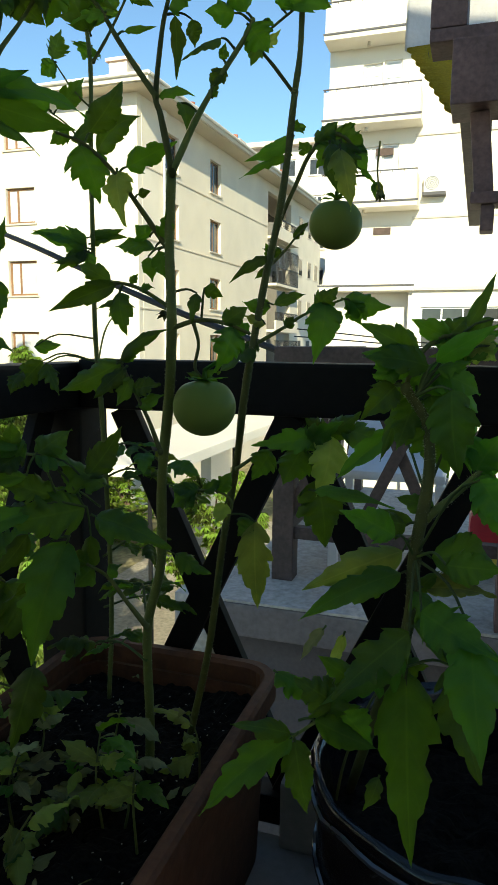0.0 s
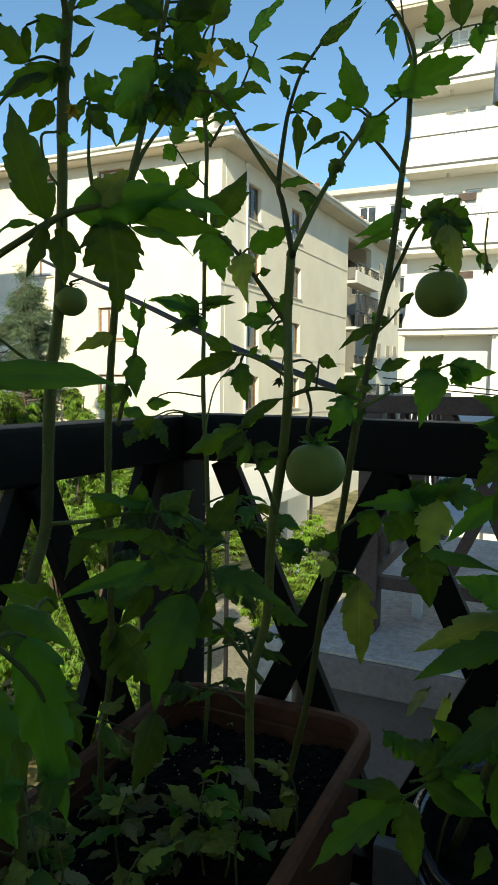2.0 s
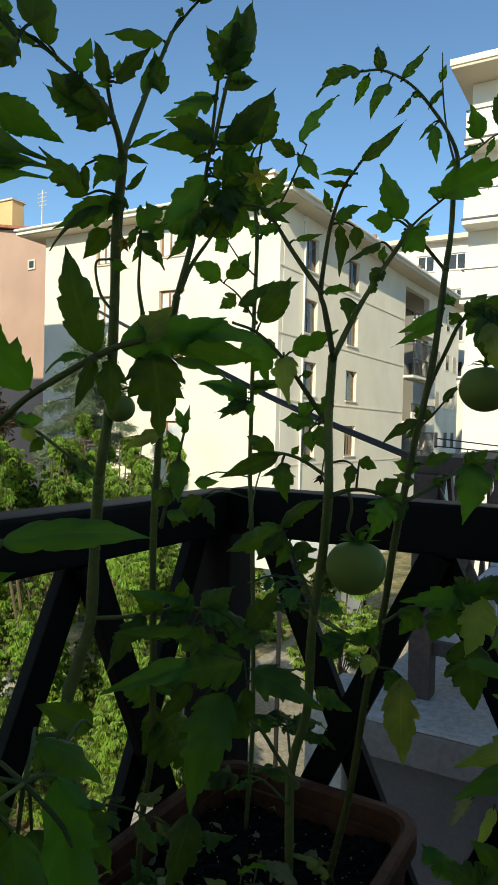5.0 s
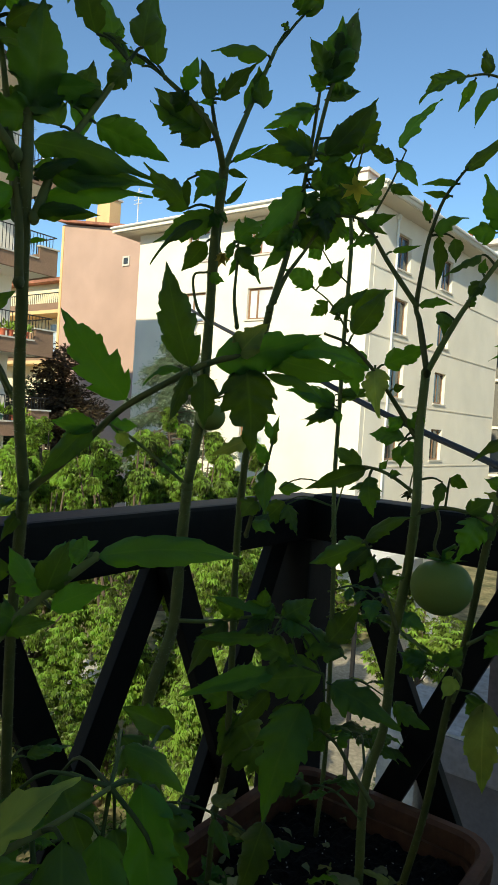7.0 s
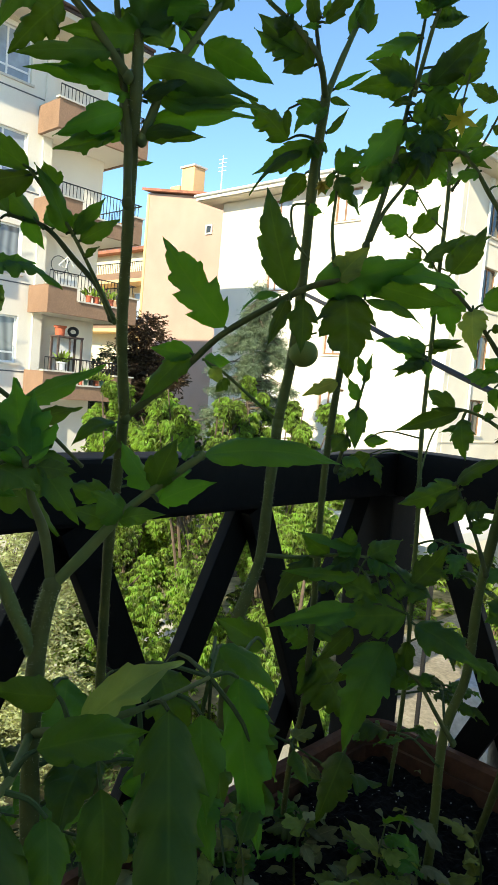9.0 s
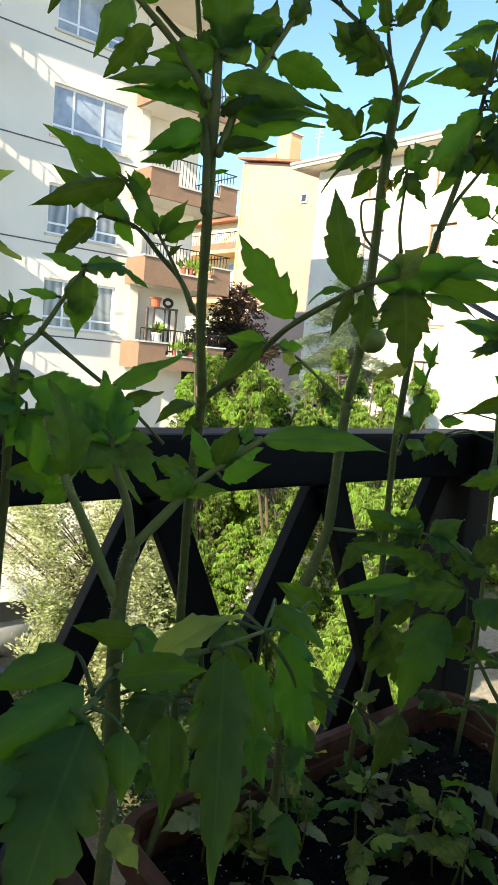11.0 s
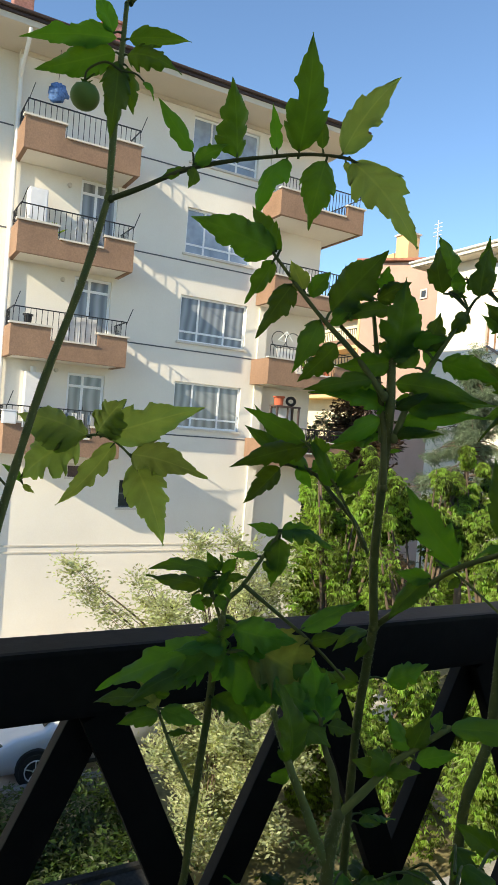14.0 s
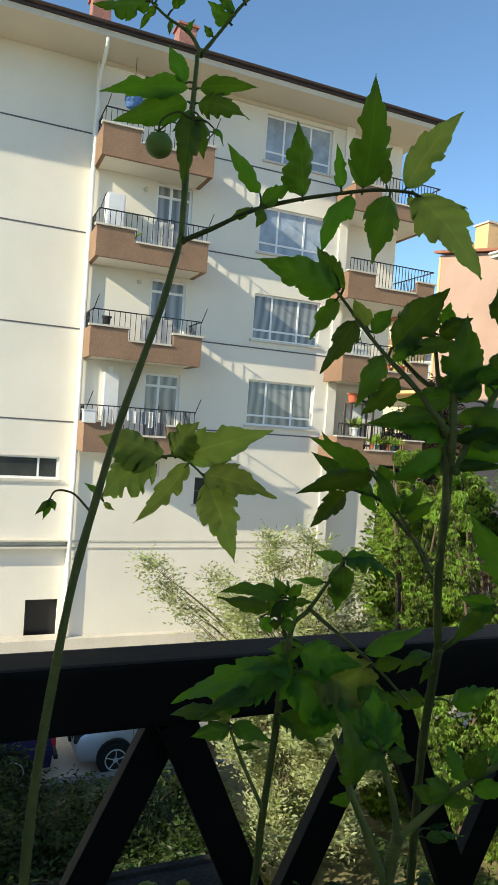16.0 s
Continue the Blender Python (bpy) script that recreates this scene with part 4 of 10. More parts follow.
    part("dark_interior", box(bmesh.new(), -5.2, 7, fy + 0.9, 34, GZ, 13.9), GLASS, h)
    part("wall", box(bmesh.new(), -5.6, -5.22, fy + 0.302, 34, GZ, 13.95), WHITE, h)
    part("soffit", box(bmesh.new(), -6.05, 7.2, fy - 1.4, 34.2, 13.952, 14.05), SOFFIT, h)
    part("roof", box(bmesh.new(), -6.1, 7.25, fy - 1.45, 34.25, 14.052, 14.28, 0.02), WHITE, h)


tower()


def house_pink():
    h = empty("house", "salmon pink gabled house with a bare end wall", "house")
    y = 29.0
    bm = bmesh.new()
    pts = [(-38.1, 13.72), (-38.1, GZ), (-25, GZ), (-25, 11.4), (-27.3, 11.95)]
    f = [bm.verts.new((x, y, z)) for x, z in pts]
    bk = [bm.verts.new((x, y + 12, z)) for x, z in pts]
    bm.faces.new(f)
    bm.faces.new(bk[::-1])
    for k in range(len(pts)):
        j = (k + 1) % len(pts)
        bm.faces.new((f[k], f[j], bk[j], bk[k]))
    part("wall", bm, PINK, h)
    part("wall", box(bmesh.new(), -39.4, -38.102, y + 2.2, y + 12, GZ, 13.2), PINK, h)
    rb = bmesh.new()
    beam(rb, (-38.3, y + 5.8, 13.95), (-25, y + 5.8, 11.6), 12.4, 0.16, (0, 0, 1), 0.01)
    part("roof", rb, ROOFTILE, h)
    part("trim", box(bmesh.new(), -38.12, -37.9, y - 0.05, y, GZ, 13.6), PEACH, h)
    ch = part("chimney", box(bmesh.new(), -37.75, -36.45, y + 2.5, y + 3.5, 12.3, 16.0, 0.03), PEACH, h)
    part("cap", box(bmesh.new(), -37.85, -36.35, y + 2.4, y + 3.6, 16.0, 16.12), LEDGE, ch)
    part("chimney", box(bmesh.new(), -38.9, -37.9, y + 2.5, y + 3.2, 12.9, 14.9, 0.03), PEACH, h)
    window(h, lambda u, d, z: (u, y - 0.1 + d, z), -32.05, -31.45, 10.4, 11.0, (), None, LEDGE, GLASS, depth=0.02, bar=0.1, sill=False)
    # aerial
    bm = bmesh.new()
    box(bm, -33.2, -33.15, y + 2, y + 2.05, 12.3, 16.0)
    for k in range(4):
        box(bm, -33.55, -32.8, y + 2.0, y + 2.03, 15.0 + 0.25 * k, 15.03 + 0.25 * k)
    part("aerial", bm, ZINC, h)


house_pink()


def house_terrace():
    h = empty("house", "pale yellow house with stepped terraces", "house")
    y = 33.0
    pl = lambda u, d, z: (u, y + d, z)
    part("wall", wall(bmesh.new(), pl, -60, -39.5, GZ, 11.0, [(-44.4, -42.9, 5.6, 7.9)], 0.3), STRAW, h)
    window(h, pl, -44.4, -42.9, 5.6, 7.9, (0.5,), 0.75, PVC, CURTAIN)
    for z in (4.9, 8.6):
        b = part("balcony", box(bmesh.new(), -50, -38.4, y - 1.8, y, z - 0.25, z + 0.0), PEACH, h)
        part("parapet", box(bmesh.new(), -50, -38.4, y - 1.8, y - 1.65, z, z + 0.5), TAN, b)
        gr = bmesh.new()
        for k in range(50):
            box(gr, -50 + k * 0.23, -49.97 + k * 0.23, y - 1.75, y - 1.72, z + 0.5, z + 1.2)
        box(gr, -50, -38.4, y - 1.76, y - 1.71, z + 1.2, z + 1.26)
        part("grille", gr, IRON, b)
    part("roof", box(bmesh.new(), -61, -39.45, y - 0.8, y + 9, 11.0, 11.25), ROOFTILE, h)
    part("dark_interior", box(bmesh.new(), -60, -39.6, y + 0.9, y + 8, GZ, 10.9), GLASS, h)


house_terrace()


def house_far():
    h = empty("apartment_block", "distant white apartment block above the roofs", "apartment building")
    pl = lambda u, d, z: (u, 58 + d, z)
    holes = [(-19.5 + 2.6 * k, -18.0 + 2.6 * k, z, z + 1.4) for k in range(5) for z in (6.0, 9.0, 12.0, 15.0)]
    part("wall", wall(bmesh.new(), pl, -21, -6, GZ, 17.4, holes, 0.4), WHITE, h)
    for hh in holes:
        window(h, pl, *hh, (0.5,), None, PVC, GLASS, bar=0.1)
    part("roof", box(bmesh.new(), -21.6, -5.4, 57.2, 70, 17.4, 17.8), LEDGE, h)
    part("dark_interior", box(bmesh.new(), -20.6, -6.4, 59.2, 70, GZ, 17.3), GLASS, h)


house_far()


# ---- low things in the yard ----
g = empty("carport", "low cream carport with a flat white roof", "carport")
part("wall", box(bmesh.new(), -7.2, -6.9, 17.4, 19.0, GZ, -1.22), CREAM, g)
for px, py in ((-5.4, 10.6), (-7.1, 10.6), (-5.4, 15.0), (-5.4, 19.2)):
    part("post", box(bmesh.new(), px, px + 0.06, py, py + 0.06, GZ, -1.22), IRON, g)
part("roof", box(bmesh.new(), -7.4, -5.1, 10.3, 19.5, -1.218, -1.0, 0.02), WHITE, g)


gw = empty("garden_wall", "low rendered garden wall with pale timber planks on top", "garden wall")
part("wall", box(bmesh.new(), -5.85, -5.45, 5.6, 8.8, GZ, -4.08, 0.02), CREAM, gw)
for k in range(2):
    part("plank", box(bmesh.new(), -5.93 + 0.29 * k, -5.66 + 0.29 * k, 5.5, 8.9, -4.078, -4.03, 0.008), PLANK, gw)


c = empty("canopy", "flat roof of dark felt over the entrance below", "canopy")
part("roof", box(bmesh.new(), -5.2, -1.6, -1.4, 2.2, -2.55, -2.4, 0.02), FELT, c)
part("rim", box(bmesh.new(), -5.26, -5.202, -1.4, 2.26, -2.58, -2.37), FELT, c)
part("column", box(bmesh.new(), -5.0, -4.75, 1.7, 1.95, GZ, -2.552), CONCRETE, c)


def sprigs(seed, centres, count, size, droop, per=6, spread=0.12, slim=0.24):
    """Vertices and faces of many small folded leaves: tufts that hang in lumps round the given clumps (x, y, z, rx, ry, rz)."""
    rng = np.random.default_rng(seed)
    cs = np.array(centres, float)
    # lumps on each clump's skin, with gaps between them
    lumps, owner = [], []
    for c in cs:
        m = max(6, int(11 * (c[3] * c[4] * c[5]) ** 0.5))
        d = rng.normal(size=(m, 3))
        d /= np.linalg.norm(d, axis=1)[:, None]
        lumps.append(c[:3] + d * c[3:] * rng.uniform(0.45, 1.0, m)[:, None])
        owner.append(np.repeat(min(c[3:]) * 0.46, m))
    L, R = np.concatenate(lumps), np.concatenate(owner)
    which = rng.integers(0, len(L), count)
    d = rng.normal(size=(count, 3))
    d /= np.linalg.norm(d, axis=1)[:, None]
    r = rng.uniform(0.1, 1.0, count) ** 0.5
    p = L[which] + d * (r * R[which])[:, None] * [1.25, 1.25, 0.8]
    out = d * [1, 1, 0.3] + rng.normal(size=(count, 3)) * 0.4
    out[:, 2] += 0.2 - droop
    out /= np.linalg.norm(out, axis=1)[:, None]
    n = count * per
    k = np.tile(np.arange(per), count)
    P, O = np.repeat(p, per, 0), np.repeat(out, per, 0)
    P = P + O * (k * spread)[:, None]
    side = np.cross(O, [0.0, 0.0, 1.0]) + rng.normal(size=(n, 3)) * 0.25
    side /= np.linalg.norm(side, axis=1)[:, None] + 1e-9
    ax = O * 0.7 + side * np.where(k % 2, 1, -1)[:, None] * 0.8
    ax[:, 2] -= droop * 0.8
    ax /= np.linalg.norm(ax, axis=1)[:, None]
    ln = size * rng.uniform(0.6, 1.25, n)[:, None]
    face = np.repeat(d * [0.6, 0.6, 0.3], per, 0) + [0, 0, 0.9] + rng.normal(size=(n, 3)) * 0.45
    w = np.cross(ax, face)
    w /= np.linalg.norm(w, axis=1)[:, None] + 1e-9
    up = np.cross(w, ax)
    mid = P + ax * ln * 0.45 + up * ln * 0.08
    V = np.stack([P, mid + w * ln * slim, P + ax * ln, mid - w * ln * slim], 1).reshape(-1, 3)
    i = np.arange(n)[:, None] * 4
    return V, np.concatenate([i + [0, 1, 2], i + [0, 2, 3]])


def bunches(seed, centres, count, size, droop, per=8):
    """Hanging bunches of narrow leaflets, gathered in lumps round the given clumps."""
    rng = np.random.default_rng(seed)
    cs = np.array(centres, float)
    lumps, owner = [], []
    for c in cs:
        m = max(6, int(10 * (c[3] * c[4] * c[5]) ** 0.5))
        d = rng.normal(size=(m, 3))
        d /= np.linalg.norm(d, axis=1)[:, None]
        lumps.append(c[:3] + d * c[3:] * rng.uniform(0.5, 1.0, m)[:, None])
        owner.append(np.repeat(min(c[3:]), m) * rng.uniform(0.24, 0.42, m))
    L, R = np.concatenate(lumps), np.concatenate(owner)
    which = rng.integers(0, len(L), count)
    d = rng.normal(size=(count, 3))
    d /= np.linalg.norm(d, axis=1)[:, None]
    p = L[which] + d * R[which][:, None] * [1.1, 1.1, 1.3] * rng.uniform(0.55, 1.0, count)[:, None]
    big = size * rng.uniform(0.7, 1.3, count)
    V, F = [p], []
    az0 = rng.uniform(0, 6.283, count)
    for k in range(per):
        a = az0 + 6.283 * k / per + rng.normal(size=count) * 0.25
        ax = np.stack([np.cos(a), np.sin(a), -droop * rng.uniform(0.5, 1.5, count)], 1) + d * [0.5, 0.5, 0.1]
        ax /= np.linalg.norm(ax, axis=1)[:, None]
        w = np.cross(ax, [0.0, 0.0, 1.0] + d * 0.5 + rng.normal(size=(count, 3)) * 0.25)
        w /= np.linalg.norm(w, axis=1)[:, None] + 1e-9
        up = np.cross(w, ax)
        ln = (big * rng.uniform(0.75, 1.2, count))[:, None]
        mid = p + ax * ln * 0.5 + up * ln * 0.10
        base = count * (1 + 3 * k)
        V += [mid + w * ln * 0.17, p + ax * ln + [0, 0, -0.02], mid - w * ln * 0.17]
        i = np.arange(count)[:, None]
        F += [np.concatenate([i, base + i, base + count + i], 1), np.concatenate([i, base + count + i, base + 2 * count + i], 1)]
    return np.concatenate(V), np.concatenate(F)


def spires(x, y, top, seed):
    """Narrow upright clumps that stand out of a crown."""
    rng = random.Random(seed)
    return [(x + 0.75 * math.cos(1.3 * k + seed), y + 0.75 * math.sin(1.3 * k + seed), top - rng.uniform(0.55, 1.2), 0.36, 0.36, 0.85) for k in range(5)]


def tree(name, label, foot, clumps, count, size, mat, seed, droop=0.4, trunk=0.12, per=6, spread=0.05, category="tree", slim=0.24):
    """Trunk, limbs and a loose crown of leaves."""
    t = empty(name, label, category)
    rng = random.Random(seed)
    foot = Vector(foot)
    top = Vector(max(clumps, key=lambda c: c[2])[:3])
    bm = bmesh.new()
    mid = foot.lerp(top, 0.5) + Vector((rng.uniform(-0.2, 0.2), rng.uniform(-0.2, 0.2), 0))
    tube(bm, smooth_line([foot, mid, top], 6), trunk, trunk * 0.25, 8, 0.15)
    part("trunk", bm, BARK, t, smooth=True)
    for c in clumps:
        e = Vector(c[:3])
        s = foot.lerp(top, min(0.97, (e.z + 0.25 - foot.z) / (top.z - foot.z))) if name == "cedar" else foot.lerp(mid, rng.uniform(0.5, 1.0))
        for _ in range(1 if name == "cedar" else 2):
            f = e + Vector((rng.uniform(-0.6, 0.6) * c[3], rng.uniform(-0.6, 0.6) * c[4], rng.uniform(0, 0.7) * c[5]))
            part("limb", tube(bmesh.new(), smooth_line([s, s.lerp(f, 0.5) + Vector((0, 0, 0.15)), f], 5), trunk * (0.15 if name == "cedar" else 0.35), trunk * 0.08, 6), BARK, t)
    V, T = bunches(seed, clumps, count, size, droop) if mat == FOLIAGE and category == "tree" else sprigs(seed, clumps, count, size, droop, per, spread, slim)
    me = bpy.data.meshes.new("crown")
    me.from_pydata(V.tolist(), [], T.tolist())
    me.materials.append(mat)
    ob = new("crown", me)
    ob.parent = t
    tagged(ob, kind="stuff")
    return t


tree("tree", "leafy bright green tree in sunlight", (-8.8, 8.0, GZ), spires(-8.8, 8.0, 1.25, 1) + [(-8.8, 8.0, -0.55, 0.95, 0.95, 1.3), (-8.2, 7.0, -2.4, 1.0, 1.0, 1.8), (-9.4, 8.9, -2.6, 1.0, 1.1, 1.9), (-8.4, 8.3, -4.2, 1.2, 1.2, 1.2)], 14000, 0.070, FOLIAGE, 11, 0.9)
tree("tree", "leafy bright green tree hung with creepers", (-10.2, 7.7, GZ), spires(-10.2, 7.9, 1.05, 2) + [(-10.2, 7.9, -0.6, 0.9, 0.8, 1.2), (-9.6, 7.1, -2.6, 0.9, 0.9, 1.6), (-10.9, 8.4, -2.8, 0.9, 0.9, 1.8), (-9.8, 7.3, -4.3, 1.1, 1.0, 1.1)], 12500, 0.070, FOLIAGE, 12, 0.9)
tree("tree", "leafy bright green tree by the low garage", (-7.7, 9.4, GZ), spires(-7.9, 9.3, 1.2, 3) + [(-7.9, 9.3, -0.6, 0.9, 0.9, 1.3), (-7.1, 8.6, -2.8, 0.9, 1.0, 1.7), (-8.6, 10.3, -2.2, 1.0, 1.0, 1.9), (-7.4, 9.0, -4.3, 1.2, 1.1, 1.1)], 13500, 0.070, FOLIAGE, 13, 0.9)
tree("tree", "small bright green tree below the balcony corner", (-6.4, 8.4, GZ), [(-6.4, 8.4, -1.7, 0.8, 0.8, 1.3), (-5.9, 7.7, -3.4, 0.8, 0.8, 1.4), (-6.9, 8.9, -3.6, 0.8, 0.8, 1.5)], 8800, 0.070, FOLIAGE, 14, 0.8, 0.09)
tree("tree", "green trees beside the apartment block", (-13.5, 10.4, GZ), spires(-13.5, 10.4, 0.95, 4) + [(-13.5, 10.4, -1.2, 1.1, 1.1, 1.4), (-12.6, 9.6, -2.6, 1.1, 1.1, 1.8), (-14.6, 11.4, -1.6, 1.2, 1.1, 2.2)], 11000, 0.075, FOLIAGE, 15, 0.6)
arcs = []
for ax, ay, az in ((-11.8, 3.05, -1.35), (-11.2, 4.25, -1.5), (-10.8, 5.0, -0.75), (-10.4, 5.6, -0.6), (-10.0, 6.25, -0.95), (-10.5, 4.4, -1.75), (-9.9, 5.6, -1.3), (-10.2, 6.5, -2.0), (-9.7, 6.4, -2.4), (-9.5, 5.8, -2.7), (-9.9, 4.2, -3.0), (-8.9, 4.7, -3.3), (-8.7, 5.3, -3.5), (-9.2, 3.9, -3.6), (-8.8, 4.4, -4.3), (-8.5, 5.0, -3.9), (-8.3, 5.6, -3.6), (-8.2, 4.2, -4.5), (-7.9, 5.0, -4.3)):
    for f in (0.25, 0.4, 0.55, 0.7, 0.8, 0.9, 1.0):
        arcs.append((-10.4 + (ax + 10.4) * f, 5.4 + (ay - 5.4) * f, -5.0 + (az + 5.0) * f ** 0.7, 0.48 - 0.33 * f, 0.50 - 0.33 * f, 0.42 - 0.27 * f))
arcs += [(-9.1, 6.0, -2.7, 0.35, 0.35, 0.35), (-8.9, 5.6, -3.2, 0.35, 0.35, 0.35), (-9.2, 6.4, -3.3, 0.35, 0.35, 0.35), (-8.6, 6.2, -3.6, 0.35, 0.35, 0.35)]
tree("shrub", "pale sunlit willow leaved shrub by the street", (-10.3, 5.4, GZ), arcs, 9400, 0.086, FOLPALE, 16, -0.1, 0.05, 6, 0.06, "shrub", 0.22)
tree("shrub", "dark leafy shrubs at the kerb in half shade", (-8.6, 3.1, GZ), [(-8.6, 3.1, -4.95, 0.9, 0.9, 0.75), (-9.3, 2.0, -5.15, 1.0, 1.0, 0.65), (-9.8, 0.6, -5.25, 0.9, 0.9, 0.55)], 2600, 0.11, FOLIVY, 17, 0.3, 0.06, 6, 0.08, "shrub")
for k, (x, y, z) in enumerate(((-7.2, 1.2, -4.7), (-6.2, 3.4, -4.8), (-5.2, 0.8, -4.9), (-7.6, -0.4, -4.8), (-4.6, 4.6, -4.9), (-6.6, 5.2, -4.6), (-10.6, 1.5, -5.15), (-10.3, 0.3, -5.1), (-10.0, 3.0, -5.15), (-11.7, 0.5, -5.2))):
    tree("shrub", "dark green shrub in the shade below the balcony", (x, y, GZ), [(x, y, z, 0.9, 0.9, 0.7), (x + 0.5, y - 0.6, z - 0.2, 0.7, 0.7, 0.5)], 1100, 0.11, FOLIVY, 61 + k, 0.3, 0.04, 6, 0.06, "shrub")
boughs, rc = [(-16.5, 17.6, 4.5, 0.25, 0.25, 0.5)], random.Random(4)
for k in range(46):
    z = 4.2 - 5.4 * k / 46
    r, a = 0.35 + 2.0 * (k / 46) ** 0.8 * rc.uniform(0.7, 1.15), rc.uniform(0, 6.283)
    for q in (0.35, 0.7, 1.0):
        boughs.append((-16.5 + r * q * math.cos(a), 17.6 + r * q * math.sin(a), z - 0.22 * r * q * q, 0.42 - 0.2 * q, 0.42 - 0.2 * q, 0.13))
tree("cedar", "grey green cedar with drooping layered boughs", (-16.5, 17.6, GZ), boughs, 15000, 0.115, FOLCEDAR, 18, 0.5, 0.16, slim=0.12)
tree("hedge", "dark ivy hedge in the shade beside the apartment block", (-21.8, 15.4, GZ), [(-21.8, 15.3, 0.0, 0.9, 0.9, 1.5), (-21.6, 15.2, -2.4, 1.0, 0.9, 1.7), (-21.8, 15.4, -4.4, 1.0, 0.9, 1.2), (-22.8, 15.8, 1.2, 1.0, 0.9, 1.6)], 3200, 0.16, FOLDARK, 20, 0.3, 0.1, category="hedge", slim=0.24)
tree("plum_tree", "purple leaved plum tree beside the apartment block", (-20.4, 16.6, GZ), [(-21.1, 16.5, 2.4, 1.05, 1.05, 1.3), (-20.5, 15.8, 0.8, 1.0, 1.0, 1.4), (-21.6, 17.2, 1.0, 1.1, 1.1, 1.4), (-19.4, 15.6, -1.2, 1.2, 1.2, 1.5), (-18.6, 15.2, -3.2, 1.3, 1.2, 1.6)], 5200, 0.17, FOLPLUM, 19, 0.2, 0.14)


def car(x, y, heading, paint, label):
    """A parked hatchback, nose towards its own -x."""
    t = empty("car", label, "car", "parked cars", at=(0, 0, 0))
    base = Matrix.Translation((x, y, GZ + 0.03)) @ Matrix.Rotation(heading, 4, "Z")
    at = lambda px, py, pz: base @ Vector((px, py, pz))
    half = lambda px, pz: (0.86 - 0.17 * max(0.0, pz - 0.95) / 0.5) * (1 - 0.07 * max(0.0, abs(px) - 1.4) / 0.7)
    side = [(-1.98, 0.28), (-2.08, 0.42), (-2.1, 0.62), (-2.02, 0.78), (-1.7, 0.92), (-1.2, 1.0), (-0.85, 1.24), (-0.5, 1.42), (0.2, 1.48), (1.0, 1.44), (1.45, 1.26), (1.8, 1.0), (2.0, 0.92), (2.08, 0.62), (2.04, 0.3)]
    bm, rows = bmesh.new(), []
    for u in (-1.0, -0.95, -0.8, 0.0, 0.8, 0.95, 1.0):
        drop = 0.0 if abs(u) < 0.9 else (0.015 if abs(u) < 1 else 0.05)
        rows.append([bm.verts.new(at(px * (1 - 0.03 * abs(u) ** 4), u * half(px, pz), pz - (drop if pz > 0.5 else 0))) for px, pz in side])
    for a, b in zip(rows, rows[1:]):
        for k in range(len(side)):
            j = (k + 1) % len(side)
            bm.faces.new((a[k], a[j], b[j], b[k]))
    bm.faces.new(rows[0][::-1])
    bm.faces.new(rows[-1])
    body = part("body", bm, paint, t, smooth=True)

    def sheet(name, pts, mat, out, thick=0.012):
        """A flat panel laid on the body, pushed out by a little."""
        gb = bmesh.new()
        f = gb.faces.new([gb.verts.new(base @ (Vector(p) + Vector(out))) for p in pts])
        bmesh.ops.solidify(gb, geom=[f], thickness=thick)
        return part(name, gb, mat, body)

    for s in (-1, 1):
        edge = lambda px, pz: (px, s * half(px, pz), pz)
        sheet("side_window", [edge(*q) for q in ((-0.95, 1.03), (-0.5, 1.36), (0.1, 1.40), (0.1, 1.03))], GLASS, (0, s * 0.012, 0))
        sheet("side_window", [edge(*q) for q in ((0.16, 1.03), (0.16, 1.40), (0.9, 1.37), (1.4, 1.10), (1.3, 1.03))], GLASS, (0, s * 0.012, 0))
        for px in (-0.98, 0.13, 1.1):
            part("door_seam", beam(bmesh.new(), at(px, s * 0.866, 0.38), at(px, s * 0.866, 0.96), 0.012, 0.006, (0, 1, 0), 0), RUBBER, body)
        part("sill_strip", beam(bmesh.new(), at(-0.95, s * 0.868, 0.33), at(0.95, s * 0.868, 0.33), 0.02, 0.07, (0, 0, 1), 0), RUBBER, body)
        part("mirror", box(bmesh.new(), -0.06, 0.06, -0.09, 0.09, -0.07, 0.07, 0.03), paint, body).matrix_basis = base @ Matrix.Translation((-0.86, s * 0.95, 1.06))
        part("headlight", box(bmesh.new(), -0.16, 0.10, -0.17, 0.17, -0.09, 0.09, 0.04), GLASS, t, "clear headlight glass").matrix_basis = base @ Matrix.Translation((-1.93, s * 0.60, 0.72))
        part("tail_light", box(bmesh.new(), -0.05, 0.05, -0.10, 0.10, -0.15, 0.15, 0.03), REDP, t, "red tail light").matrix_basis = base @ Matrix.Translation((2.02, s * 0.68, 0.82))
    sheet("windscreen", [(-1.14, -0.72, 1.03), (-1.14, 0.72, 1.03), (-0.55, 0.62, 1.39), (-0.55, -0.62, 1.39)], GLASS, (-0.012, 0, 0.014))
    sheet("rear_window", [(1.04, -0.6, 1.42), (1.04, 0.6, 1.42), (1.74, 0.7, 1.04), (1.74, -0.7, 1.04)], GLASS, (0.012, 0, 0.014))
    part("wiper", beam(bmesh.new(), at(1.78, 0.1, 1.06), at(1.45, -0.3, 1.30), 0.02, 0.015, (0, 0, 1), 0), RUBBER, body)
    part("grille", box(bmesh.new(), -0.03, 0.03, -0.40, 0.40, -0.06, 0.06, 0.01), RUBBER, body).matrix_basis = base @ Matrix.Translation((-2.1, 0, 0.58))
